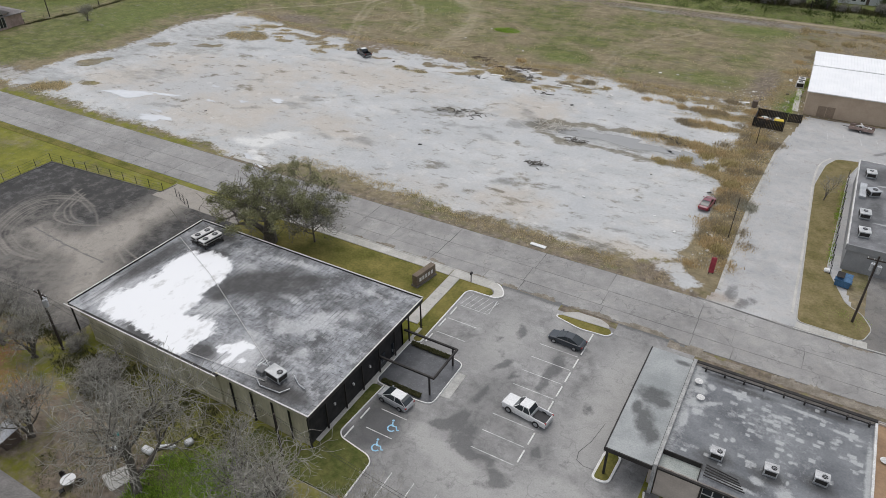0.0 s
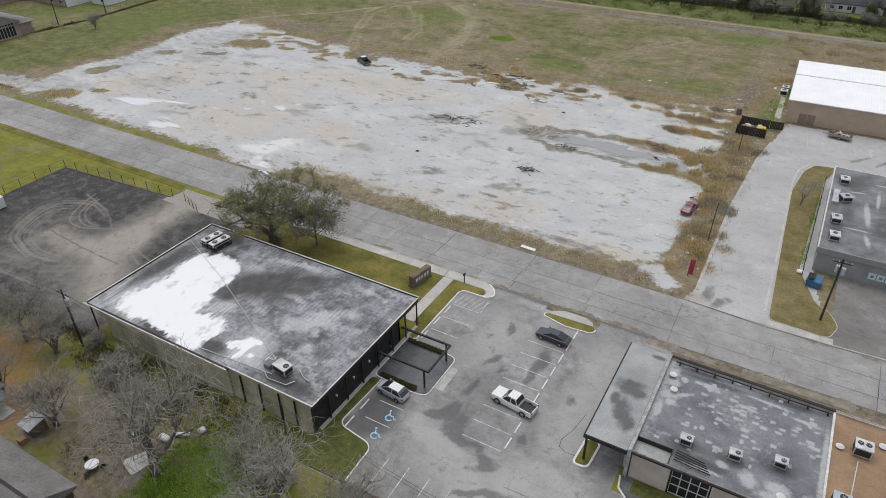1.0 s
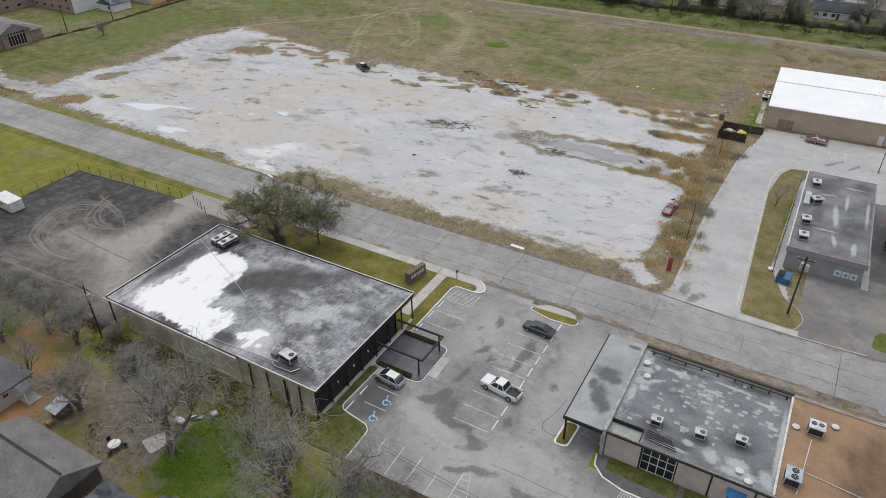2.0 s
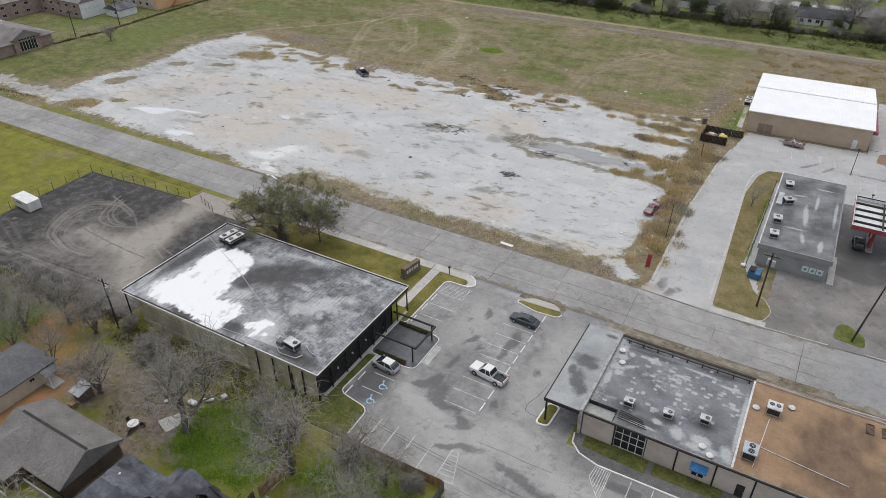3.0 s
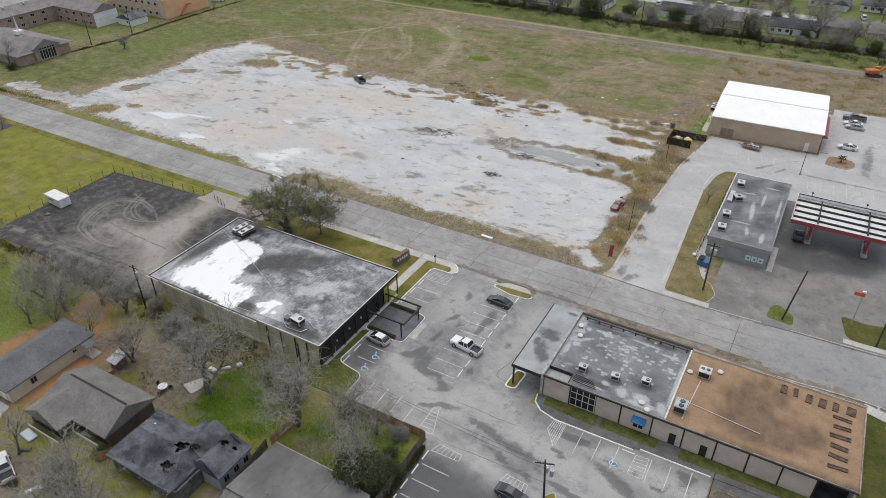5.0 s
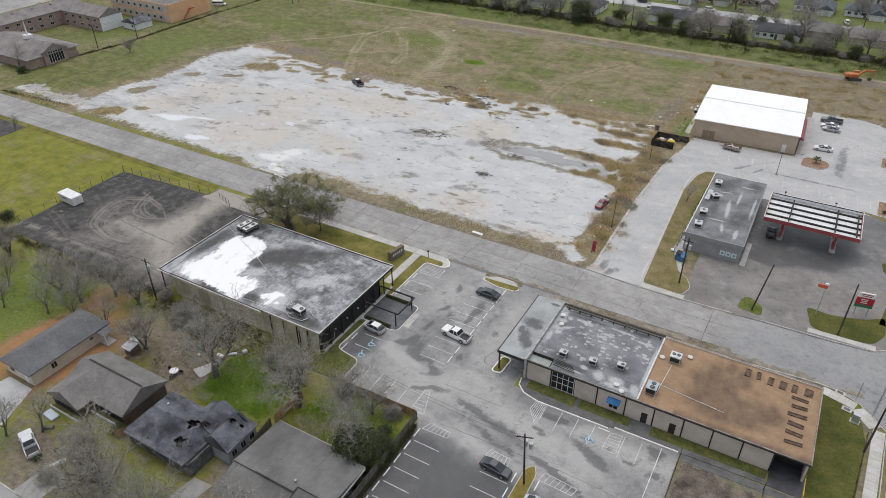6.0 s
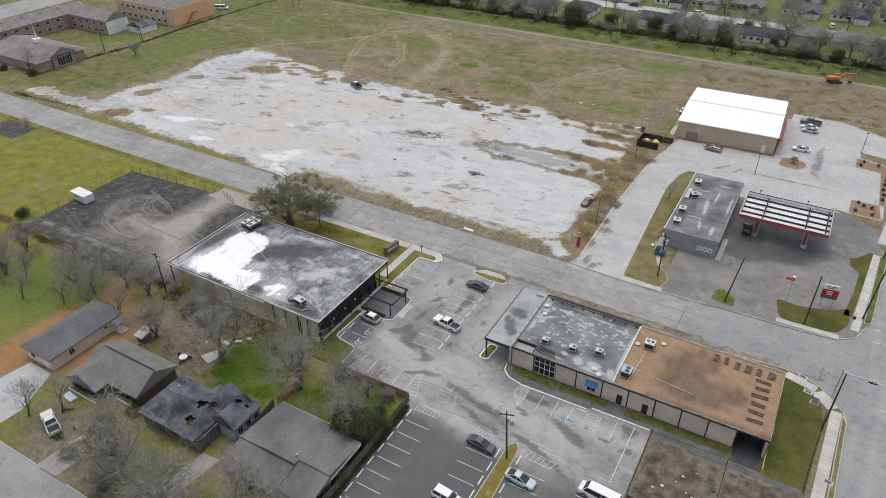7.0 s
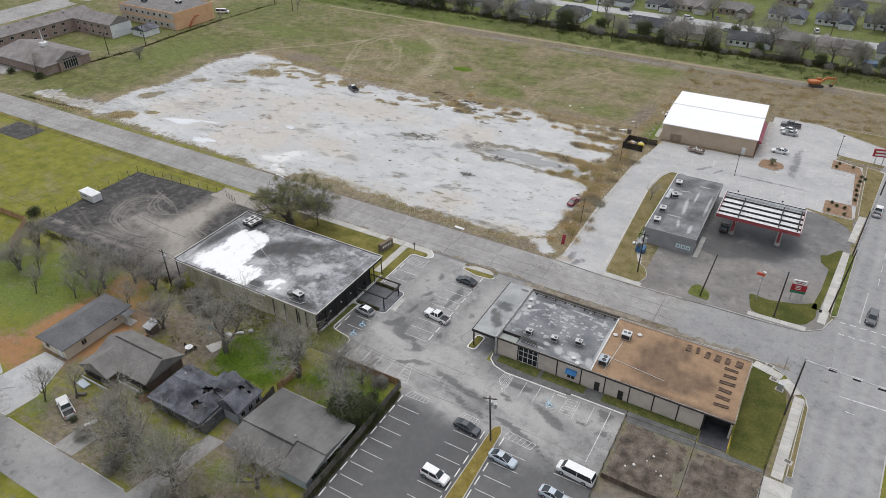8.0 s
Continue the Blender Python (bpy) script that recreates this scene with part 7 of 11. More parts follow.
tagged(part("kerb_street", strip(bmesh.new(), [(41.4, 48.1), (50, 48.2), (59, 48.6)], 0.2, 0, 0.14, closed=False), M_KERB), "worn concrete street kerb", "kerb", kind="structure")
tagged(part("kerb_street", strip(bmesh.new(), [(63.8, 48.9), (76, 49.2), (82.6, 49.8), (85.6, 52.0), (87.2, 56.6)], 0.2, 0, 0.14, closed=False), M_KERB), "worn concrete street kerb", "kerb", kind="structure")
tagged(part("kerb_street", strip(bmesh.new(), [(street_x(y) + 12.7, y) for y in range(-60, 34, 6)], 0.2, 0, 0.14, closed=False), M_KERB), "worn concrete street kerb", "kerb", kind="structure")
tagged(part("gutter_north", strip(bmesh.new(), [(29.0, 48.75), (41.2, 48.0), (59, 48.35), (63.8, 48.65), (76, 48.95), (82.4, 49.5)], 0.28, -0.02, 0.052, closed=False), M_JOINT), "dark damp gutter between road and drive", "gutter", kind="structure")
tagged(part("kerb_yard", strip(bmesh.new(), [(-88.4, -0.4), (-88.6, 31.0), (-60.6, 33.0), (-60.2, 36.3)], 0.14, 0, 0.10, closed=False), M_JOINT), "thin concrete edge of the asphalt yard", "kerb", kind="structure")
tagged(part("apron_slab", prismed([(-59.2, 49.3), (-55.6, 49.2), (-52.4, 49.6), (-50.0, 49.7), (-50.3, 50.5), (-54.0, 50.6), (-57.4, 50.1), (-59.4, 50.3)], 0, 0.09), M_WALK), "broken pale concrete apron at the lot mouth", "apron", kind="structure")
tagged(part("pad", boxed(-151.5, -137.5, 27.6, 36.0, 0, 0.05), M_YARD), "dark square asphalt pad in the lawn", "pad", kind="structure")
for k in ("sand", "damp_shade"):
    bpy.data.objects["pad"].data.attributes.new(k, "FLOAT", "POINT")


# painted lines, one object each
def line(a, b, w=0.11, z=0.016, mat=None, label="worn white painted bay line", group="bay lines"):
    a, b = Vector(a), Vector(b)
    d = (b - a).normalized()
    n = Vector((-d.y, d.x)) * w / 2
    tagged(part("painted_line", prismed([tuple(a - n), tuple(b - n), tuple(b + n), tuple(a + n)], 0.0, z), mat or M_PAINT), label, "marking", group, "structure")


STOP = boxed(-0.09, 0.09, -0.92, 0.92, 0, 0.13, bevel=0.03)
stop0 = tagged(part("wheel_stop", STOP, M_KWHITE), "white painted concrete wheel stop", "wheel stop", "wheel stops")
stop0.matrix_basis = pose(1.15, 5.3, 0.01)
stops = [(1.15, 8.4, 0), (0.85, 23.1, 0), (0.85, 26.5, 0), (0.95, 29.4, 0)]
for k in range(9):
    if k < 8:
        line((13.8, 10.2 + 2.7 * k), (18.9, 10.2 + 2.7 * k), 0.1)
    stops.append((19.1, 11.6 + 2.7 * k, 0))
for y in (24.7, 27.8, 31.0):
    line((1.0, y), (5.3, y))
for k in range(6):
    line((1.0 + 0.75 * k, 31.2), (1.6 + 0.8 * k, 34.0), 0.07)
line((5.4, 31.2), (5.2, 34.2))
line((2.4, 6.8), (5.8, 6.8))
line((2.4, 9.9), (5.8, 9.9))
for k in range(4):
    line((8.4 + 2.7 * k, -1.8), (8.3 + 2.7 * k, 3.1))
for k in range(9):
    line((23.0, -6.5 - 2.78 * k), (27.3, -6.5 - 2.78 * k))
    stops.append((22.6, -5.0 - 2.78 * k, 0))
    line((34.2, -6.6 - 2.9 * k), (38.6, -6.6 - 2.9 * k))
    stops.append((39.0, -5.2 - 2.9 * k, 0))
    line((42.8, -6.4 - 2.9 * k), (47.4, -6.4 - 2.9 * k))
    stops.append((42.4, -4.9 - 2.9 * k, 0))
for k in range(5):
    line((52.2, -6.4 - 2.9 * k), (57.6, -6.4 - 2.9 * k))
for x in (37.8, 40.5, 43.2, 45.9, 50.6, 53.2):
    line((x, 5.6), (x, 9.9))
line((56.0, 10.5), (55.9, -1.8), 0.13)
stops.append((47.3, 9.6, 90))
for n, (a, b, c, d) in enumerate([((19.2, -1.5), (19.1, 3.2), (20.0, 3.3), (21.6, -1.3)), ((22.9, -3.9), (23.5, -2.3), (27.1, -2.5), (27.2, -3.7)), ((35.7, 8.0), (35.9, 9.8), (37.6, 9.8), (37.6, 5.4)), ((42.2, -3.8), (42.6, -2.2), (47.6, -2.6), (47.2, -4.0)), ((33.6, -3.6), (34.0, -2.3), (37.2, -2.5), (37.4, -3.8)), ((48.2, 6.0), (48.4, 9.6), (50.2, 9.8), (50.3, 6.0))]):
    for p, q in ((a, b), (b, c), (c, d), (d, a)):
        line(p, q, 0.09, 0.015, label="worn white hatched no-parking marking", group="hatched markings")
    A, B, C, D = (Vector(v_) for v_ in (a, b, c, d))
    for k in range(1, 6):
        t = k / 6
        p, q = (A.lerp(D, t), B.lerp(C, t)) if (D - A).length > (B - A).length else (A.lerp(B, t), D.lerp(C, t))
        line(p, q, 0.08, 0.014, label="worn white hatched no-parking marking", group="hatched markings")
for x, y, t in stops:
    copy_thing(stop0, pose(x, y, 0.01, 0, 0, t))
# tar-sealed cracks across the car park
for pts in ([(21.2, 6.0), (25.4, 6.15), (28.0, 6.05), (31.6, 6.2)], [(21.8, -1.75), (24.7, -1.8), (27.9, -1.5), (31.9, -1.35), (37.7, -1.1)], [(25.4, 20.4), (24.9, 17.2), (24.2, 15.2), (24.4, 14.1), (25.3, 13.7), (27.0, 13.8)],
            [(37.7, -1.1), (44, -0.8), (50, -1.0), (56, -1.4)]):
    tagged(part("tar_line", strip(bmesh.new(), pts, 0.07, 0.0, 0.0155, closed=False), M_JOINT), "dark tar-sealed crack in the asphalt", "crack", "tar-sealed cracks", "structure")
# wheelchair signs
for x, y in ((5.0, 5.2), (5.0, 8.3), (46.0, 6.9)):
    e = thing("wheelchair_marking", "worn pale blue wheelchair sign painted on asphalt", "marking", "wheelchair markings", "structure", at=pose(x, y, 0.0, 0, 0, 20))
    ring = [(0.45 * math.cos(a * 0.4) - 0.1, 0.45 * math.sin(a * 0.4) - 0.2) for a in range(3, 15)]
    part("wheel", strip(bmesh.new(), ring, 0.17, 0.0, 0.016, closed=False), M_BLUEP, e)
    part("seat_mark", strip(bmesh.new(), [(-0.15, 0.65), (-0.1, 0.1), (0.35, 0.05), (0.55, -0.45), (0.75, -0.4)], 0.16, 0.0, 0.0165, closed=False), M_BLUEP, e)
    part("head_mark", tubed((-0.15, 0.9, 0), (-0.15, 0.9, 0.016), 0.15, n=10), M_BLUEP, e)
# bays north of the station, and before the store
for k in range(8):
    line((60.5 + 2.75 * k, 104.5), (60.2 + 2.75 * k, 109.5), 0.11, 0.04)
for k in range(6):
    line((64.6, 128.6 + 3.0 * k), (70.0, 128.6 + 3.0 * k), 0.11, 0.04)
for k in range(6):
    line((40.0 + 3.0 * k, 113.5), (39.4 + 3.0 * k, 118.0), 0.11, 0.04)
for k in range(7):
    line((81.6, 118.4 + 1.4 * k), (86.8, 118.0 + 1.5 * k), 0.12, 0.04, label="worn white hatched no-parking marking", group="hatched markings")
line((70, 140.0), (82, 138.0), 0.25, 0.04)
line((70, 138.6), (82, 136.6), 0.25, 0.04)
# lane marks on the cross street
line((90.1, 34.0), (97.4, 34.2), 0.28, 0.03, label="worn white stop line", group="stop lines")
line((91.2, 30.6), (92.7, 30.5), 0.2, 0.03, label="worn white lane dash", group="lane dashes")
line((92.0, 58.0), (93.1, 70.0), 0.14, 0.03, label="worn white lane line", group="lane lines")
for y in (74, 80, 86):
    line((street_x(y) + 6.0, y), (street_x(y + 3) + 6.0, y + 3), 0.12, 0.03, label="worn white lane dash", group="lane dashes")
for y in (42.5, 46.5):
    for k in range(6):
        line((street_x(50) + 1.5 + 1.9 * k, y + 10), (street_x(50) + 2.6 + 1.9 * k, y + 9.9), 0.25, 0.03, label="worn white crossing dash", group="crossing dashes")
for k in range(5):
    line((81.6, 38.6 + 2.2 * k), (82.5, 38.7 + 2.2 * k), 0.3, 0.03, label="worn white crossing dash", group="crossing dashes")
    line((84.4, 38.4 + 2.2 * k), (85.3, 38.5 + 2.2 * k), 0.3, 0.03, label="worn white crossing dash", group="crossing dashes")

# ---- vehicles ----
M_TYRE, M_RIM = plain("tyre_rubber", (0.018, 0.018, 0.018), 0.85), plain("alloy_rim", (0.42, 0.43, 0.44), 0.35, 0.7)
M_HEAD, M_TAIL = plain("headlamp_glass", (0.70, 0.72, 0.74), 0.1), plain("tail_lamp", (0.32, 0.02, 0.02), 0.25)
M_BUMP = plain("dark_plastic", (0.03, 0.03, 0.032), 0.6)
M_CARGLASS = glass_material("car_glass", (0.025, 0.032, 0.036))
PAINTS = {}


def paint(name, c):
    if name not in PAINTS:
        PAINTS[name] = plain(name + "_car_paint", c, 0.32, 0.0, 0.6)
    return PAINTS[name]


def loft(bm, secs):
    """Skins a row of closed sections, each a list of points of equal number."""
    rings = [[bm.verts.new(p) for p in s] for s in secs]
    n = len(rings[0])
    for a, b in zip(rings, rings[1:]):
        for i in range(n):
            j = (i + 1) % n
            bm.faces.new((a[i], a[j], b[j], b[i]))
    bm.faces.new(rings[0][::-1])
    bm.faces.new(rings[-1])
    bmesh.ops.recalc_face_normals(bm, faces=bm.faces)
    return bm


KINDS = {
    # stations nose to tail: (x, underside, shoulder, half-width); cabin: (x, half-width at belt, belt z, roof z, half-width at roof)
    "sedan": dict(L=4.75, body=[(2.35, .42, .62, .70), (2.2, .26, .74, .84), (1.2, .22, .90, .90), (0.5, .22, .95, .91), (-1.2, .22, .97, .91), (-2.1, .26, .98, .88), (-2.37, .40, .86, .74)],
                  cab=[(1.25, .74, .92, .95, .70), (0.55, .78, .94, 1.24, .66), (0.15, .78, .95, 1.41, .60), (-0.75, .78, .97, 1.44, .60), (-1.35, .77, .97, 1.28, .62), (-1.95, .74, .97, 1.01, .66)], roof=(0.1, -0.85), wheel=.33, axles=(1.42, -1.38), w=.80),
    "hatch": dict(L=4.3, body=[(2.12, .42, .68, .70), (1.95, .26, .84, .86), (1.1, .22, 1.0, .90), (-1.2, .22, 1.04, .91), (-1.95, .28, 1.02, .88), (-2.15, .42, .86, .76)],
                  cab=[(1.35, .74, .98, 1.02, .70), (0.7, .79, 1.01, 1.36, .67), (0.25, .80, 1.03, 1.57, .62), (-1.2, .80, 1.04, 1.60, .62), (-1.7, .79, 1.04, 1.44, .64), (-2.05, .76, 1.03, 1.10, .68)], roof=(0.2, -1.4), wheel=.34, axles=(1.3, -1.28), w=.82),
    "suv": dict(L=4.8, body=[(2.38, .48, .78, .74), (2.2, .30, 1.0, .90), (1.2, .28, 1.10, .94), (-1.4, .28, 1.14, .95), (-2.2, .34, 1.12, .92), (-2.40, .48, .95, .80)],
                cab=[(1.2, .78, 1.08, 1.12, .74), (0.6, .84, 1.12, 1.72, .68), (-1.9, .84, 1.14, 1.76, .66), (-2.3, .80, 1.12, 1.25, .72)], roof=(0.5, -1.95), wheel=.38, axles=(1.45, -1.45), w=.86),
    "van": dict(L=6.2, body=[(3.1, .48, .85, .80), (2.95, .30, 1.05, .96), (2.2, .28, 1.20, 1.0), (-2.8, .28, 1.25, 1.0), (-3.1, .35, 1.25, .97)],
                cab=[(2.4, .86, 1.16, 1.22, .80), (1.75, .94, 1.22, 2.02, .80), (-2.7, .95, 1.24, 2.08, .82), (-3.08, .92, 1.22, 1.35, .84)], roof=(1.7, -2.85), wheel=.38, axles=(2.0, -1.75), w=.90),
    "pickup": dict(L=5.8, body=[(2.92, .52, .85, .78), (2.75, .34, 1.08, .96), (1.4, .32, 1.16, .99), (-0.95, .32, 1.18, .99)],
                   cab=[(1.35, .84, 1.13, 1.18, .80), (0.65, .88, 1.16, 1.82, .72), (-0.55, .88, 1.17, 1.86, .72), (-0.92, .86, 1.16, 1.25, .78)], roof=(0.6, -0.62), wheel=.42, axles=(1.85, -1.75), w=.90),
}


def car(kind, label, x, y, heading, colour, roof_paint=None, z=0.015, name=None):
    K = KINDS[kind]
    e = thing(name or {"suv": "suv", "van": "passenger_van", "pickup": "pickup_truck", "hatch": "hatchback_car"}.get(kind, "sedan_car"), label, "car" if kind in ("sedan", "hatch", "suv") else kind, "parked cars", at=pose(x, y, z, 0, 0, heading))
    body = loft(bmesh.new(), [[(sx, -w * 0.96, lo), (sx, -w, (lo + hi) * 0.5), (sx, -w * 0.93, hi - 0.05), (sx, -w * 0.80, hi), (sx, w * 0.80, hi), (sx, w * 0.93, hi - 0.05), (sx, w, (lo + hi) * 0.5), (sx, w * 0.96, lo)] for sx, lo, hi, w in K["body"]])
    part("body", body, colour, e)
    cabin = loft(bmesh.new(), [[(sx, -wb, zb - 0.03), (sx, -wr, zr), (sx, wr, zr), (sx, wb, zb - 0.03)] for sx, wb, zb, zr, wr in K["cab"]])
    part("glasshouse", cabin, M_CARGLASS, e, "dark tinted car glass")
    rx0, rx1 = K["roof"]
    c_a, c_b = (K["cab"][2], K["cab"][3]) if len(K["cab"]) > 4 else (K["cab"][1], K["cab"][2])
    zr, wr = c_a[3], c_a[4]
    zr2 = c_b[3]
    rf = loft(bmesh.new(), [[(sx, -wr - 0.02, zz - 0.05), (sx, -wr + 0.05, zz + 0.03), (sx, wr - 0.05, zz + 0.03), (sx, wr + 0.02, zz - 0.05)] for sx, zz in ((rx0, zr), (rx1, zr2))])
    part("roof", rf, roof_paint or colour, e)
    for s in (-1, 1):
        for c0, c1 in ((K["cab"][0], c_a), (K["cab"][-1], c_b)):
            part("pillar", tubed((c0[0], s * c0[1], c0[2]), (c1[0], s * (c1[4] + 0.01), c1[3]), 0.045, n=5), colour, e)
        xm = (c_a[0] + c_b[0]) / 2
        part("pillar", tubed((xm, s * (c_a[1] + .005), c_a[2]), (xm, s * (wr + .01), zr), 0.045, n=5), colour, e)
        part("mirror", boxed(K["cab"][0][0] - 0.35, K["cab"][0][0] - 0.15, min(s * 0.9, s * 1.08), max(s * 0.9, s * 1.08), K["cab"][0][2], K["cab"][0][2] + 0.15, bevel=0.03), colour, e)
        nx, lo, hi, w = K["body"][1]
        part("headlight", boxed(nx - 0.12, nx + 0.08, s * w * 0.72 - 0.16, s * w * 0.72 + 0.16, hi - 0.24, hi - 0.07, bevel=0.02), M_HEAD, e)
        tx = -K["L"] / 2 + 0.03
        tz = K["body"][-1][2]
        part("tail_light", boxed(tx - 0.06, tx + 0.12, s * K["w"] * 0.9 - 0.1, s * K["w"] * 0.9 + 0.1, tz - 0.22, tz - 0.02, bevel=0.02), M_TAIL, e)
        for ax in K["axles"]:
            r = K["wheel"]
            ya, yb = s * (K["w"] - 0.06), s * (K["w"] + 0.16)
            wh = part("wheel", tubed((ax, ya, r), (ax, yb, r), r, n=16), M_TYRE, e, "black tyre on an alloy rim")
            part("rim", tubed((ax, yb, r), (ax, yb + s * 0.012, r), r * 0.62, n=12), M_RIM, wh)
    nx = K["body"][0][0]
    part("bumper", boxed(nx - 0.14, nx + 0.05, -K["w"] * .85, K["w"] * .85, .36, .56, bevel=0.03), M_BUMP if kind != "sedan" else colour, e)
    part("bumper", boxed(-K["L"] / 2 - 0.05, -K["L"] / 2 + 0.14, -K["w"] * .88, K["w"] * .88, .40, .62, bevel=0.03), M_GALV if kind == "pickup" else colour, e)
    if kind == "pickup":
        for s in (-1, 1):
            part("bed_side", boxed(-2.88, -0.96, min(s * .86, s * .99), max(s * .86, s * .99), .45, 1.16, bevel=0.03), colour, e)
        part("bed_floor", boxed(-2.88, -0.96, -.859, .859, .5, .66), M_BUMP, e, "dark pickup bed liner")
        part("tailgate", boxed(-2.9, -2.8, -.855, .855, .661, 1.14, bevel=0.02), colour, e)
    return e


WHITE, SILVER, DKBLUE, BLACKP = paint("white", (0.74, 0.74, 0.73)), paint("silver", (0.42, 0.43, 0.44)), paint("dark_blue", (0.018, 0.026, 0.036)), paint("black", (0.012, 0.013, 0.015))
REDP, ICE, GREYP = paint("maroon", (0.190, 0.016, 0.034)), paint("ice_blue", (0.44, 0.50, 0.56)), paint("grey", (0.11, 0.115, 0.12))
car("pickup", "white crew-cab pickup truck parked across bay lines", 17.2, 17.3, 172, WHITE, z=0.02)
car("sedan", "dark blue sedan parked at white wheel stops", 16.7, 30.9, 176, DKBLUE, z=0.02)
car("hatch", "silver hatchback with a white roof in an accessible bay", 3.2, 11.6, 174, SILVER, WHITE, z=0.02)
car("sedan", "dark sedan parked beside the dry grass island", 36.2, -5.3, -4, DKBLUE, z=0.02)
car("suv", "white suv with a sunroof in a parking bay", 36.4, -16.4, -4, WHITE, z=0.02)
car("sedan", "ice blue sedan in a parking bay", 44.2, -8.2, -4, ICE, z=0.02)
car("van", "white passenger van in a parking bay", 55.4, -5.2, 176, WHITE, z=0.02)
car("sedan", "pale silver sedan parked beside the van", 54.0, -10.6, -4, ICE, z=0.02)
car("pickup", "white pickup truck parked in a front yard", -26.6, -36.0, 160, WHITE, z=0.0)
car("sedan", "maroon sedan alone on the bare lot", 24.6, 75.0, 84, REDP, z=0.03)
car("pickup", "dark pickup truck with a white cab on the bare lot", -72.8, 112.2, 150, BLACKP, WHITE, z=0.03)
car("pickup", "dark grey pickup truck before the store", 67.4, 154.6, 182, GREYP, z=0.03)
car("sedan", "white sedan before the store", 67.2, 150.4, 180, WHITE, z=0.03)
car("sedan", "silver sedan before the store", 67.8, 147.9, 180, SILVER, z=0.03)
car("sedan", "white sedan before the store", 67.0, 133.0, 180, WHITE, z=0.03)
car("hatch", "black hatchback under the fuel canopy", 61.2, 81.2, 93, BLACKP, z=0.03)
car("suv", "dark grey suv driving on the cross street", 94.0, 60.2, -96, GREYP, z=0.03)
car("pickup", "white pickup truck beside the cross street", 93.4, 108.0, 84, WHITE, z=0.03)
car("van", "white minibus beside the orange block", -187.6, 163.6, 30, WHITE, z=0.0)

# ---- trees ----
def limb_mesh(store, a, b, r0, r1, n):
    vs, fs = store
    d = (b - a)
    if d.length < 1e-4:
        return
    d.normalize()
    u = d.orthogonal().normalized()
    w = d.cross(u)
    k = len(vs)
    for c, r in ((a, r0), (b, r1)):
        for i in range(n):
            t = 2 * math.pi * i / n
            vs.append(tuple(c + u * (r * math.cos(t)) + w * (r * math.sin(t))))
    for i in range(n):
        j = (i + 1) % n
        fs.append((k + i, k + j, k + n + j, k + n + i))


def grow(r, pos, way, length, rad, level, levels, wood, twigs, tips, spec):
    """One branch in a few bends, with its side shoots."""
    steps = 4 if level == 0 else 3 if level < 3 else 2
    kids = spec["kids"][level] if level < len(spec["kids"]) else 0
    spots_ = []
    p, d = pos.copy(), way.normalized()
    for s in range(steps):
        bend = spec["bend"] * (0.5 if level == 0 else 1.0)
        d = (d + Vector((r.uniform(-1, 1), r.uniform(-1, 1), r.uniform(-0.6, 0.9))) * bend + Vector((0, 0, spec["lift"] if level < 3 else spec["droop"]))).normalized()
        q = p + d * (length / steps)
        f0, f1 = 1 - 0.58 * s / steps, 1 - 0.58 * (s + 1) / steps
        least = spec["min"] * (1.6, 1.6, 1.35, 1.0, 0.72, 0.55)[level]
        limb_mesh(wood if level < 3 else twigs, p, q, max(rad * f0, least), max(rad * f1, least), 7 if level == 0 else 5 if level < 3 else 3)
        spots_.append((p.copy(), q.copy(), d.copy(), max(rad * f1, spec["min"])))
        p = q
    if level >= levels:
        tips.append(p)
        return
    if level >= levels - 1:
        tips.append(p)
    for k in range(kids):
        seg = spots_[min(steps - 1, max(1 if level == 0 else 0, int((0.35 + 0.65 * (k + r.random()) / kids) * steps)))]
        at = seg[0].lerp(seg[1], r.random() if k < kids - 1 else 1.0)
        side = seg[2].orthogonal().normalized()
        side.rotate(Matrix.Rotation(2 * math.pi * (k / kids + r.random() * 0.35), 3, seg[2]))
        out = (seg[2] * r.uniform(*spec["fork"]) + side).normalized()
        grow(r, at, out, length * r.uniform(*spec["shrink"]), seg[3] * 0.74, level + 1, levels, wood, twigs, tips, spec)


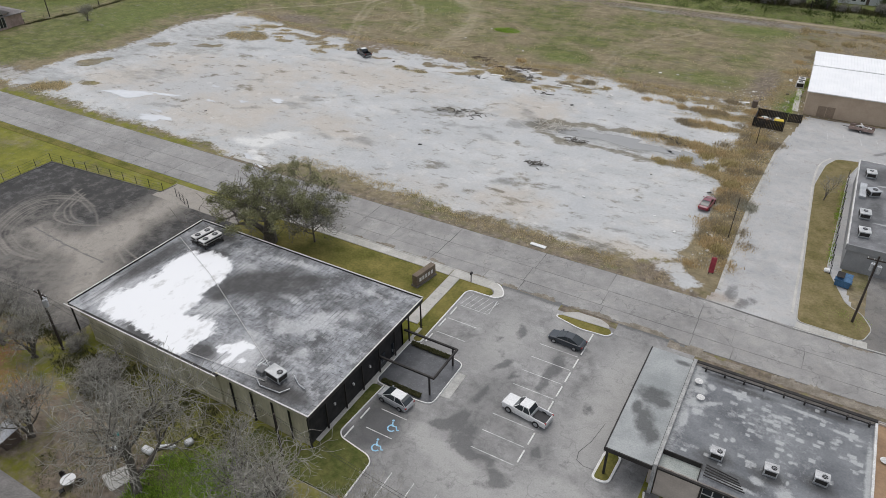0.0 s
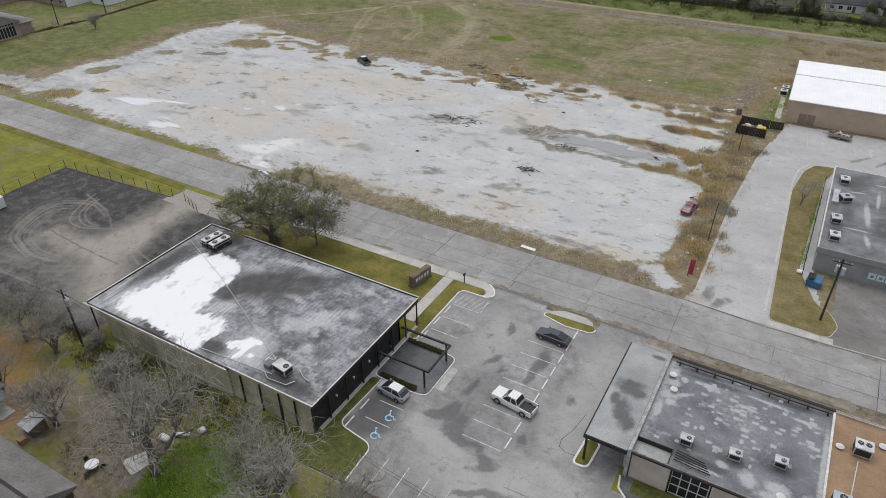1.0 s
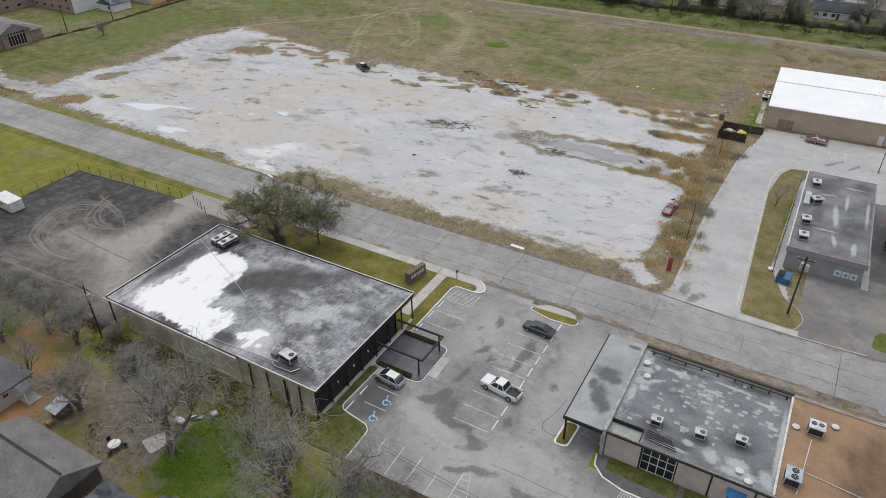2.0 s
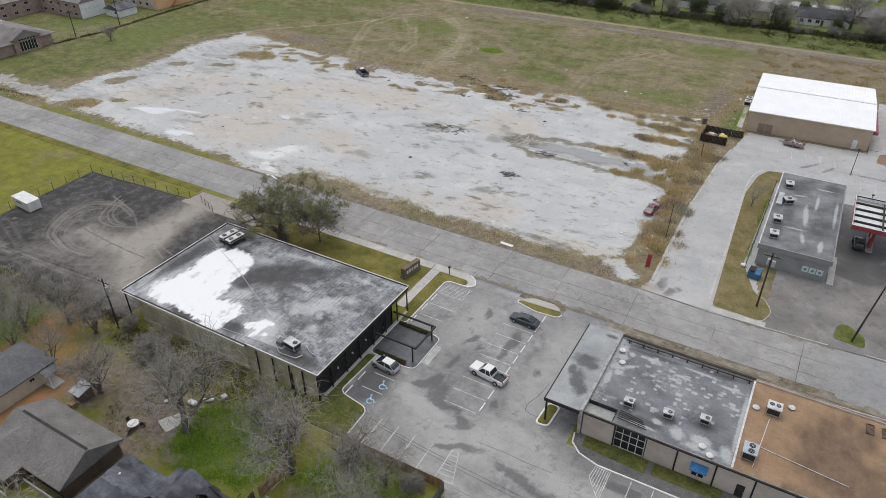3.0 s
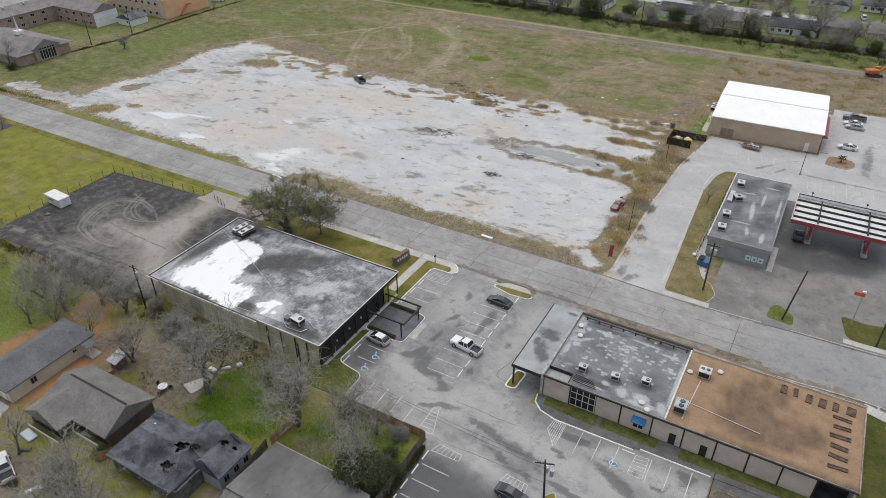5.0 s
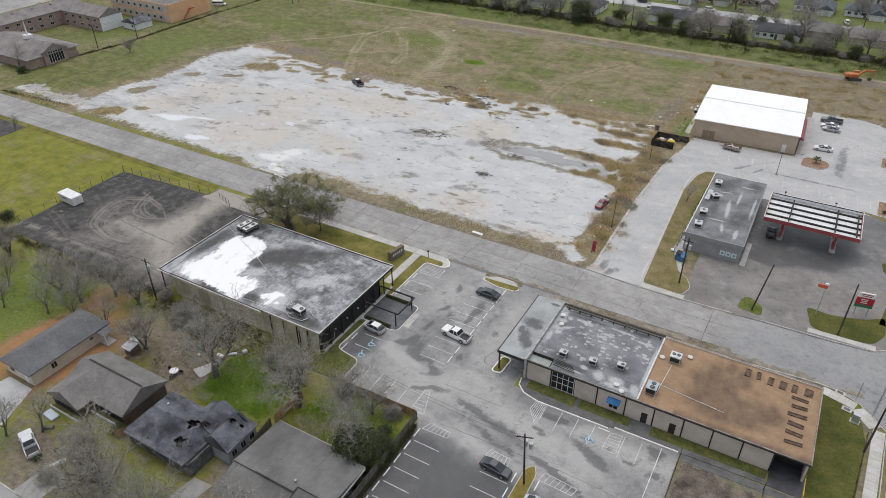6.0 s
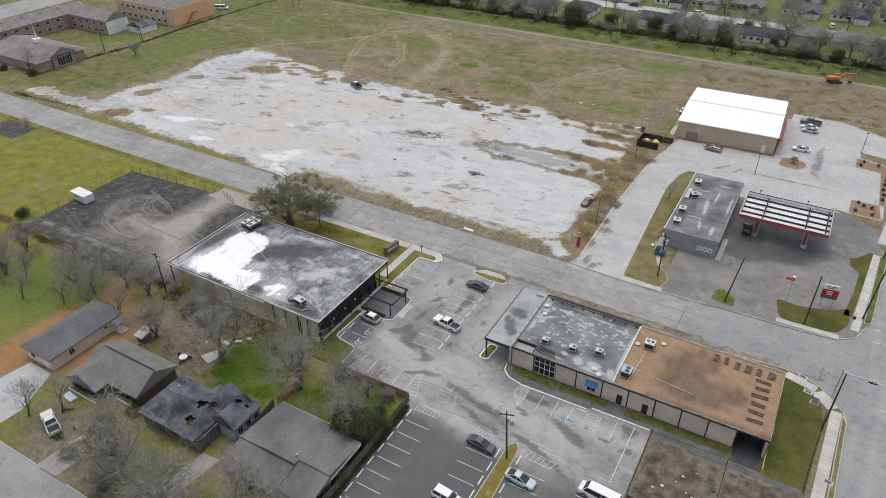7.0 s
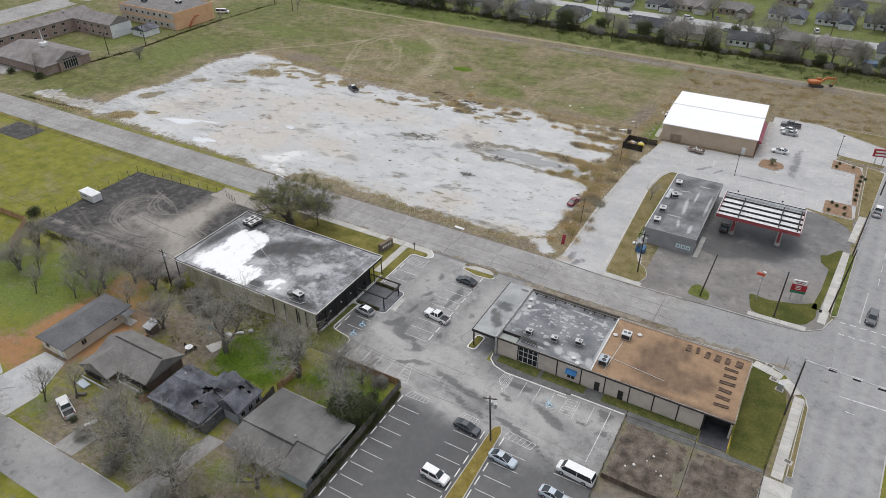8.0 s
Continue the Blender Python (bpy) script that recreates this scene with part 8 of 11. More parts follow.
def tree(name, label, seed, height, spread, spec, leaf=None, leaves=0, leaf_size=0.2, leaf_spread=0.7, trunks=1, category="tree"):
    r = random.Random(seed)
    wood, twigs, tips = ([], []), ([], []), []
    for k in range(trunks):
        lean = Vector((r.uniform(-.25, .25), r.uniform(-.25, .25), 1)) if trunks == 1 else Vector((math.cos(k * 2.3) * .5, math.sin(k * 2.3) * .5, 1))
        grow(r, Vector((0.25 * k - 0.1 * (trunks - 1), 0.1 * k, -0.15)), lean, height * spec["trunk"], height * spec["girth"], 0, spec["levels"], wood, twigs, tips, spec)
    # bring the grown tree to its height and spread
    tz = sorted(p.z for p in tips)[int(len(tips) * 0.985)]
    tr = sorted(math.hypot(p.x, p.y) for p in tips)[int(len(tips) * 0.93)]
    kz, kr = height / tz, spread / tr
    for lot in (wood[0], twigs[0]):
        for i, (x, y, z) in enumerate(lot):
            lot[i] = (x * kr, y * kr, z * kz)
    tips = [Vector((p.x * kr, p.y * kr, p.z * kz)) for p in tips]
    e = thing(name, label, category)
    raw("trunk", wood[0], wood[1], M_BARK, e)
    if twigs[0]:
        tagged(raw("branchwork", twigs[0], twigs[1], M_BARK if leaf else M_TWIG, e), kind="stuff")
    if leaf:
        vs, fs = [], []
        leafy = [p for p in tips if p.z > spec.get("floor", 0.0) * height]
        leafy = r.sample(leafy, max(8, int(len(leafy) * spec.get("clump", 1.0))))
        for k in range(leaves):
            c = r.choice(leafy) + Vector((r.gauss(0, 1), r.gauss(0, 1), r.gauss(0, .8))) * leaf_spread
            if c.z < 0.3:
                c.z = 0.3 + r.random() * 0.6
            u = Vector((r.gauss(0, 1), r.gauss(0, 1), r.gauss(0, .6))).normalized()
            w = u.orthogonal().normalized()
            w.rotate(Matrix.Rotation(r.uniform(0, 6.28), 3, u))
            s = leaf_size * r.uniform(0.6, 1.3)
            j = len(vs)
            vs += [tuple(c - u * s), tuple(c + w * s * .55), tuple(c + u * s), tuple(c - w * s * .55)]
            fs.append((j, j + 1, j + 2, j + 3))
        raw("foliage", vs, fs, leaf, e)
    return e


BARE = dict(kids=[7, 5, 4, 4, 2], bend=0.19, lift=0.16, droop=0.08, fork=(0.4, 1.0), shrink=(0.55, 0.80), trunk=0.26, girth=0.021, levels=5, min=0.018)
WIDE = dict(kids=[7, 5, 4, 4, 2], bend=0.21, lift=0.14, droop=0.06, fork=(0.4, 0.95), shrink=(0.60, 0.85), trunk=0.20, girth=0.019, levels=5, min=0.018)
THIN = dict(kids=[5, 4, 4, 3, 2], bend=0.17, lift=0.20, droop=0.12, fork=(0.65, 1.25), shrink=(0.55, 0.82), trunk=0.40, girth=0.021, levels=5, min=0.018)
OAK = dict(kids=[6, 5, 5, 4], bend=0.24, lift=0.09, droop=0.05, fork=(0.25, 0.8), shrink=(0.62, 0.86), trunk=0.34, girth=0.046, levels=4, min=0.02, floor=0.60, clump=0.30)
BUSH = dict(kids=[7, 5, 5, 3], bend=0.3, lift=0.05, droop=0.02, fork=(0.2, 0.8), shrink=(0.6, 0.85), trunk=0.30, girth=0.022, levels=4, min=0.014)

oak = tree("oak_tree", "broad evergreen oak with olive-green leaves on the front lawn", 11, 11.0, 11.2, OAK, M_OAKLEAF, 28000, 0.12, 0.42)
oak.matrix_basis = pose(-32.6, 30.2, 0)
oak_small = tree("oak_tree", "slender grey-green oak beside the street lawn", 12, 9.0, 4.4, dict(OAK, girth=0.022, trunk=0.45, clump=0.4, floor=0.45), leaf_material("greyish_leaves", (0.140, 0.146, 0.108), (0.290, 0.290, 0.226)), 5600, 0.12, 0.40)
oak_small.matrix_basis = pose(-26.4, 33.6, 0)

B1 = tree("bare_tree", "leafless grey tree with a wide crown", 21, 15.0, 7.6, WIDE)
B1.matrix_basis = pose(-12.8, -11.6, 0, -5, -4, 0)
B2 = tree("bare_tree", "leafless grey tree with a dense crown", 22, 12.4, 6.6, BARE)
B2.matrix_basis = pose(3.4, -9.6, 0)
B3 = tree("bare_tree", "leafless slender tree in a back yard", 23, 9.0, 4.0, THIN)
B3.matrix_basis = pose(-39.4, -12.6, 0)
B4 = tree("bare_tree", "leafless tree with several stems", 24, 8.6, 4.6, THIN, trunks=3)
B4.matrix_basis = pose(-29.1, -12.6, 0)
B5 = tree("bare_shrub", "dense leafless grey shrub", 25, 4.4, 3.4, BUSH, trunks=3, category="shrub")
B5.matrix_basis = pose(-29.0, -3.4, 0)
EV1 = tree("evergreen_tree", "dark green bushy evergreen by the fence", 31, 5.6, 2.9, dict(BUSH, trunk=0.4, clump=0.4), M_EVER, 6000, 0.15, 0.42)
EV1.matrix_basis = pose(19.6, -13.6, 0)
SH1 = tree("shrub", "small dark green shrub", 32, 2.2, 1.3, dict(BUSH, kids=[7, 5, 4]), M_EVER, 1600, 0.13, 0.3, category="shrub")
SH1.matrix_basis = pose(20.4, -21.6, 0)


def again(ob, x, y, turn, s, label="", z=0.0):
    c = copy_thing(ob, pose(x, y, z, 0, 0, turn) @ Matrix.Scale(s, 4))
    if label:
        c["label"] = label
    return c


for ob, x, y, turn, s in [(B2, -12.3, -34.4, 40, 1.0), (B1, -8.5, -36.5, 200, .85), (B2, 0.0, -36.5, 120, .8), (B3, -27.6, -33.4, 30, 1.05), (B1, -35, -47.5, 10, .85), (B2, -24.6, -51.0, 10, .8), (B3, -31.8, -36.6, 10, 1.0), (B2, 13.4, -31.6, 80, .85), (B1, 2.4, -38.4, 280, .75), (B3, -7.1, -37.6, 30, 1.0),
                            (B1, 10.2, -6.6, 10, .6), (B2, 15.4, -12.6, 230, .74), (B2, 14.6, -5.4, 130, .5), (B1, -2.4, -6.5, 77, .62), (B4, -40.5, -4.6, 20, .9), (B3, -46.8, -13.6, 90, 1.0), (B1, -50.5, -9.5, 45, .62), (B3, -53.0, -15.0, 75, .95),
                            (B4, -57.2, -9.0, 140, 1.0), (B3, -67.6, -13.4, 0, 1.05), (B4, -73.0, -14.6, 60, .95), (B3, -55.0, -4.2, 95, .8), (B4, -77.5, -7.0, 33, .9), (B1, -46.2, -5.0, 12, .6), (B3, -62, -18, 12, .9), (B2, -83, -16, 70, .9),
                            (B3, -4.5, -26.8, 0, .55), (EV1, 16.6, -13.0, 120, .95), (EV1, 20.2, -10.6, 250, .55)]:
    again(ob, x, y, turn, s)
for x, y, t, s in [(-25.2, -4.4, 30, .6), (-37.2, -0.8, 10, .5), (8.8, -4.6, 20, .6), (-0.5, -5.2, 60, .6), (-57.5, -1.8, 40, .5), 
                   (-9.5, -40.2, 0, .6), (2.4, -40.5, 50, .55), (17.8, -4.2, 90, .5), (-18.5, -38.5, 90, .5)]:
    again(B5, x, y, t, s)
for x, y, t, s in [(-17.2, -27.4, 0, .8), (-15.6, -20.6, 40, .7), (20.3, -25.0, 60, .9), (18.6, -8.0, 30, .9), (19.8, -14.6, 80, .8), (20.4, -17.5, 10, .8), (-92, 2, 0, 1.1), (-23.2, -36.9, 0, .45), (-196.6, 62.6, 0, 1.0), (-182.0, 64.2, 0, 1.1), (8.6, -38.5, 20, 1.0)]:
    again(SH1, x, y, t, s)
for ob, x, y, t, s in [(B3, -187, 66.0, 0, 1.15), (B4, -168.0, 98.0, 0, .6), (B3, -160, 186, 0, 1.0), (B3, -176, 150, 20, .6), (B3, 41.5, 86.5, 0, .62), (B3, -138, 33, 0, .6)]:
    again(ob, x, y, t, s)
# beyond the ditch: gardens with bare and evergreen trees
r_far = random.Random(77)
for x, y, s in [(-101, 222, 1.3), (-90, 226, 1.2), (-34, 220, 1.5), (0, 224, 1.2), (9, 222, 1.0), (27.6, 223, 1.3), (58, 224, 1.2), (82, 236, 1.2), (-62, 222, .9), (-76, 224, 1.0), (34, 238, 1.1), (-115, 226, 1.4), (-130, 224, 1.2), (92, 228, 1.0), (70, 222, .8), (-20, 226, .9), (46, 226, .8)]:
    again(EV1, x, y, r_far.uniform(0, 360), s, "dark evergreen tree behind the drainage ditch")
for k in range(84):
    x = -150 + 262 * (k + r_far.random()) / 84
    y = r_far.choice((219, 221, 223, 226, 231, 246, 252, 270, 284))
    again(r_far.choice((B1, B2, B3, B4)), x, y + r_far.uniform(-2, 2), r_far.uniform(0, 360), r_far.uniform(.55, 1.05), "leafless tree in a garden behind the ditch")
for k in range(26):
    x = -170 + 280 * (k + r_far.random()) / 26
    again(B5, x, 219.8 + r_far.uniform(-.8, 1.2), r_far.uniform(0, 360), r_far.uniform(.5, .9), "leafless shrub along the ditch bank")
for k in range(60):
    x = -330 + 640 * (k + r_far.random()) / 60
    again(r_far.choice((B1, B2, EV1)), x, r_far.uniform(292, 420), r_far.uniform(0, 360), r_far.uniform(.7, 1.2), "distant tree among suburban gardens")
palm = thing("palm", "small dark green fan palm on the mulched island", "palm", at=pose(66.2, 123.6, 0.14) @ Matrix.Scale(.8, 4))
part("trunk", tubed((0, 0, 0), (0.05, 0, 1.2), 0.16, 0.12, n=8), M_BARK, palm)
bm = bmesh.new()
for k in range(16):
    a = k * 2.4
    d = Vector((math.cos(a), math.sin(a), 0))
    rise = 0.9 - 0.08 * k
    pts = [Vector((0.05, 0, 1.2)), d * 0.8 + Vector((0, 0, 1.4 + rise)), d * 1.5 + Vector((0, 0, 1.1 + rise * .6))]
    n = Vector((-d.y, d.x, 0))
    w = (0.03, 0.32, 0.03)
    vs = [(bm.verts.new(p + n * q), bm.verts.new(p - n * q)) for p, q in zip(pts, w)]
    for (a1, a2), (b1, b2) in zip(vs, vs[1:]):
        bm.faces.new((a1, a2, b2, b1))
part("fronds", bm, M_EVER, palm)
for x, y in ((82.5, 103.2), (84.2, 106.6), (86.2, 103.0), (83.0, 107.8), (88.0, 112), (88.2, 115), (88.0, 118), (88.3, 121), (88.6, 124), (88.8, 127), (86.5, 132.4), (83.0, 133.2), (82.3, 130.6), (89.8, 126), (86.0, 106.4)):
    again(SH1, x, y, x * 50, .32, "low clipped shrub in a mulch bed", 0.13)
# clipped hedges along the patio
for (x0, x1, y) in ((0.0, 5.4, 13.55), (-0.4, 5.2, 20.9)):
    r = random.Random(int(y))
    vs, fs = [], []
    for k in range(1800):
        c = Vector((r.uniform(x0, x1), y + r.uniform(-.3, .3), 0.12 + r.random() ** .6 * .38))
        u = Vector((r.gauss(0, 1), r.gauss(0, 1), r.gauss(0, 1))).normalized()
        w = u.orthogonal()
        j = len(vs)
        vs += [tuple(c - u * .09), tuple(c + w * .06), tuple(c + u * .09), tuple(c - w * .06)]
        fs.append((j, j + 1, j + 2, j + 3))
    tagged(raw("hedge", vs, fs, M_DULLSCRUB), "low dark hedge along the patio edge", "hedge")

# ---- houses ----
def shingles(name, a, b, rough=0.85, soft=0.15):
    """Asphalt shingles in courses, with weathering."""
    m, nt, lk, p = nodes_of(name)
    pos = nt.new("ShaderNodeNewGeometry").outputs["Position"]
    n_big = noise_node(nt, lk, pos, 0.3, 5.0, 0.6)
    n_fine = noise_node(nt, lk, pos, 3.5, 4.0, 0.8)
    col = mix_node(nt, lk, ramp_node(nt, lk, n_big, 0.5 - soft, 0.5 + soft), a, b)
    col = mix_node(nt, lk, 1.0, col, ramp_node(nt, lk, n_fine, 0.3, 0.7, 0.72, 1.28), "MULTIPLY")
    w = nt.new("ShaderNodeTexWave")
    w.wave_type, w.bands_direction, w.wave_profile = "BANDS", "Z", "SAW"
    w.inputs["Scale"].default_value, w.inputs["Distortion"].default_value = 2.6, 0.3
    lk.new(pos, w.inputs["Vector"])
    col = mix_node(nt, lk, 1.0, col, ramp_node(nt, lk, w.outputs["Fac"], 0.0, 1.0, 0.95, 1.03), "MULTIPLY")
    lk.new(col, p.inputs["Base Color"])
    p.inputs["Roughness"].default_value = rough
    p.inputs["Specular IOR Level"].default_value = 0.25
    bump_node(nt, lk, p, n_fine, 0.4, 0.03)
    return m


def roof_bm(x0, x1, y0, y1, ze, zr, axis, hip, over=0.45, thick=0.18):
    """A gable or hip roof as one closed body."""
    x0, x1, y0, y1 = x0 - over, x1 + over, y0 - over, y1 + over
    bm = bmesh.new()
    e = [bm.verts.new(c) for c in ((x0, y0, ze), (x1, y0, ze), (x1, y1, ze), (x0, y1, ze))]
    u = [bm.verts.new((v_.co.x, v_.co.y, ze - thick)) for v_ in e]
    if axis == "x":
        ym = (y0 + y1) / 2
        a, b = bm.verts.new((x0 + hip, ym, zr)), bm.verts.new((x1 - hip, ym, zr))
        fs = [(e[0], e[1], b, a), (e[2], e[3], a, b), (e[3], e[0], a), (e[1], e[2], b)]
    else:
        xm = (x0 + x1) / 2
        a, b = bm.verts.new((xm, y0 + hip, zr)), bm.verts.new((xm, y1 - hip, zr))
        fs = [(e[1], e[2], b, a), (e[3], e[0], a, b), (e[0], e[1], a), (e[2], e[3], b)]
    for f_ in fs:
        bm.faces.new(f_)
    bm.faces.new(u[::-1])
    for i in range(4):
        j = (i + 1) % 4
        bm.faces.new((u[i], u[j], e[j], e[i]))
    return bm


HOLES = [(-4.4, -26.2, 0.95), (-5.0, -22.9, 1.05), (-3.6, -22.5, 0.8), (-0.7, -19.7, 0.75), (0.4, -19.2, 0.5)]


def sagged(bm, seed, amount=0.75):
    """A burnt roof: its slopes fallen in here and there."""
    bmesh.ops.triangulate(bm, faces=[f_ for f_ in bm.faces if len(f_.verts) > 4])
    bmesh.ops.subdivide_edges(bm, edges=bm.edges[:], cuts=30, use_grid_fill=True)
    gone = []
    for f_ in bm.faces:
        c = f_.calc_center_median()
        for hx, hy, hr in HOLES:
            if c.z > 2.75 and math.hypot(c.x - hx, c.y - hy) < hr * (0.75 + noise.noise((c.x * 1.4, c.y * 1.4, 2.0))):
                gone.append(f_)
                break
    bmesh.ops.delete(bm, geom=gone, context="FACES")
    for v_ in bm.verts:
        if v_.co.z > 2.8:
            q = noise.noise((v_.co.x * 0.45, v_.co.y * 0.45, seed * 7.1)) * 0.9 + noise.noise((v_.co.x * 1.3, v_.co.y * 1.3, seed)) * 0.2
            v_.co.z = max(2.7, v_.co.z + min(0.08, q - 0.12) * amount)
    return bm


def window(parent, x, y, z, w, h, side, mat=None):
    """A framed window set proud of a wall; side: which way it looks."""
    mat = mat or M_TRIM
    t = 0.05
    if side in "sn":
        s = -1 if side == "s" else 1
        ya, yb = sorted((y, y + s * t))
        f_ = part("window", boxed(x - w / 2, x + w / 2, ya, yb, z, z + h), mat, parent, "pale framed window")
        ya, yb = sorted((y + s * t, y + s * (t + 0.012)))
        for a, b in ((x - w / 2 + .08, x - .03), (x + .03, x + w / 2 - .08)):
            part("pane", boxed(a, b, ya, yb, z + .08, z + h - .08), M_GLASS, f_)
    else:
        s = -1 if side == "w" else 1
        xa, xb = sorted((x, x + s * t))
        f_ = part("window", boxed(xa, xb, y - w / 2, y + w / 2, z, z + h), mat, parent, "pale framed window")
        xa, xb = sorted((x + s * t, x + s * (t + 0.012)))
        for a, b in ((y - w / 2 + .08, y - .03), (y + .03, y + w / 2 - .08)):
            part("pane", boxed(xa, xb, a, b, z + .08, z + h - .08), M_GLASS, f_)


def shell(parent, x0, x1, y0, y1, h, mat, name="wall", t=0.2):
    for b in ((x0, x1, y0, y0 + t, 0, h), (x0, x1, y1 - t, y1, 0, h), (x0, x0 + t, y0 + t + .001, y1 - t - .001, 0, h), (x1 - t, x1, y0 + t + .001, y1 - t - .001, 0, h)):
        part(name, boxed(*b), mat, parent)


def gable_fill(parent, x0, x1, y0, y1, ze, zr, axis, mat, both=True):
    for end in ((0, 1) if both else (1,)):
        bm = bmesh.new()
        if axis == "x":
            x = (x0 + 0.02, x1 - 0.02)[end]
            pts = [(x, y0, ze), (x, y1, ze), (x, (y0 + y1) / 2, zr - 0.12)]
            off = Vector((0.15 if end == 0 else -0.15, 0, 0))
        else:
            y = (y0 + 0.02, y1 - 0.02)[end]
            pts = [(x0, y, ze), (x1, y, ze), ((x0 + x1) / 2, y, zr - 0.12)]
            off = Vector((0, 0.15 if end == 0 else -0.15, 0))
        a = [bm.verts.new(p) for p in pts]
        b = [bm.verts.new(Vector(p) + off) for p in pts]
        bm.faces.new(a)
        bm.faces.new(b[::-1])
        for i in range(3):
            j = (i + 1) % 3
            bm.faces.new((a[i], b[i], b[j], a[j]))
        bmesh.ops.recalc_face_normals(bm, faces=bm.faces)
        part("gable", bm, mat, parent)


def vent_pipe(parent, x, y, z, r=0.06):
    part("vent_pipe", tubed((x, y, z - 0.3), (x, y, z + 0.35), r, n=8), M_GALV, parent, "small grey vent pipe")


M_SH_GREY = shingles("slate_grey_shingles", (0.118, 0.119, 0.125), (0.168, 0.168, 0.173))
M_SH_BROWN = shingles("brown_grey_shingles", (0.148, 0.141, 0.133), (0.215, 0.205, 0.196))
M_SH_DARK = shingles("burnt_dark_roof", (0.047, 0.050, 0.059), (0.132, 0.138, 0.158), 0.55, 0.09)
M_SH_CHAR = shingles("charred_roof", (0.022, 0.022, 0.025), (0.050, 0.050, 0.055), 0.6)
M_SH_TAUPE = surf("taupe_roofing", (0.103, 0.099, 0.096), (0.175, 0.171, 0.164), 0.22, 1.2, 0.8, 0.1, grain=0.16, stretch=(1.0, 0.7, 1.0))
M_CREAMW = surf("cream_siding", (0.546, 0.494, 0.403), (0.650, 0.598, 0.507), 0.4, 6.0, 0.8, 0.1, grain=0.1)
M_GREYW = surf("blue_grey_siding", (0.280, 0.308, 0.336), (0.378, 0.406, 0.434), 0.4, 6.0, 0.8, 0.1, grain=0.12)
M_BRICK = surf("red_brown_brick", (0.270, 0.202, 0.176), (0.388, 0.296, 0.263), 0.8, 8.0, 0.9, 0.3, grain=0.3)
M_WHITEW = surf("white_siding", (0.638, 0.660, 0.671), (0.748, 0.759, 0.770), 0.4, 6.0, 0.75, 0.1, grain=0.08)
# sooty siding, its colour darkened further for the shade of the trees
M_SOOT_SHADE = surf("shaded_sooty_siding", (0.050, 0.050, 0.052), (0.170, 0.172, 0.175), 0.7, 6.0, 0.85, 0.15, grain=0.25)
M_BROWNW = surf("brown_siding", (0.110, 0.085, 0.070), (0.160, 0.125, 0.100), 0.5, 6.0, 0.85, 0.15, grain=0.2)

# cream house with the slate hip roof
h = thing("house", "new cream house with a slate grey hip roof", "house")
shell(h, -44.9, -37.6, -27.9, -13.6, 2.75, M_CREAMW)
part("roof", roof_bm(-45.0, -37.6, -27.9, -13.1, 2.8, 4.9, "y", 4.0), M_SH_GREY, h, "slate grey shingle hip roof")
window(h, -37.6, -23.9, 0.9, 1.1, 1.3, "e")
window(h, -37.6, -16.6, 1.5, 0.8, 0.6, "e")
window(h, -42.9, -27.9, 0.9, 1.2, 1.2, "s")
part("door", boxed(-39.6, -38.7, -27.96, -27.902, 0.05, 2.1), M_WHITEW, h, "pale front door")
part("porch_slab", boxed(-37.4, -35.3, -15.4, -13.6, 0, 0.15), M_WALK, h)
part("porch_roof", roof_bm(-37.2, -35.5, -15.6, -13.4, 2.5, 2.8, "y", 0.3, 0.1, 0.1), M_SH_GREY, h)
part("porch_post", boxed(-35.6, -35.45, -15.4, -15.25, 0.15, 2.4), M_WHITEW, h)
for x, y, z in ((-39.5, -15.5, 4.2), (-40.2, -19.5, 4.5), (-42.2, -14.6, 3.4)):
    vent_pipe(h, x, y, z)
# brown-roofed house with a front wing
h = thing("house", "old house with a weathered brown-grey gable roof", "house")
shell(h, -30.8, -17.2, -26.1, -18.2, 2.6, M_BROWNW)
part("roof", roof_bm(-30.8, -17.2, -26.2, -18.1, 2.65, 4.9, "x", 0.25), M_SH_BROWN, h, "weathered brown shingle gable roof")
gable_fill(h, -30.8, -17.2, -26.1, -18.2, 2.6, 4.7, "x", M_SH_CHAR)
part("ridge_vent", boxed(-29.6, -17.2, -22.05, -21.75, 4.83, 4.95), M_STEELDK, h, "dark ridge vent strip")
shell(h, -31.4, -24.5, -28.6, -26.2, 2.5, M_BROWNW)
part("roof_wing", roof_bm(-31.4, -24.4, -28.6, -22.6, 2.56, 4.5, "y", 0.2), M_SH_BROWN, h, "brown shingle wing roof")
gable_fill(h, -31.4, -24.5, -28.6, -24, 2.5, 4.3, "y", M_BROWNW, True)
# dark panels on the walls stand in for the shade inside the porches
for x0, x1 in ((-24.2, -21.4), (-21.2, -17.8)):
    part("porch_shade_panel", boxed(x0, x1, -26.18, -26.11, 0.3, 2.2), M_DARK, h, "dark panel standing for the shaded porch opening")
for x0, x1 in ((-31.0, -28.4), (-28.0, -25.0)):
    part("porch_shade_panel", boxed(x0, x1, -28.68, -28.61, 0.4, 2.2), M_DARK, h, "dark panel standing for the shaded porch opening")
part("porch_rail", boxed(-31.2, -24.2, -29.5, -29.4, 0.0, 0.5), M_WHITEW, h, "low white porch edge")
part("porch_rail", boxed(-24.4, -18.6, -27.0, -26.9, 0.0, 0.5), M_WHITEW, h, "low white porch edge")
vent_pipe(h, -25.0, -24.5, 4.2)
vent_pipe(h, -20.6, -20.6, 4.2)
# fire-damaged dark house: a hip roof, a rear wing and a gabled front block, all sagging into one another
h = thing("house", "fire-damaged house with a sagging dark roof and holes", "house")
shell(h, -13.9, -1.2, -28.0, -19.4, 2.6, M_SOOT_SHADE)
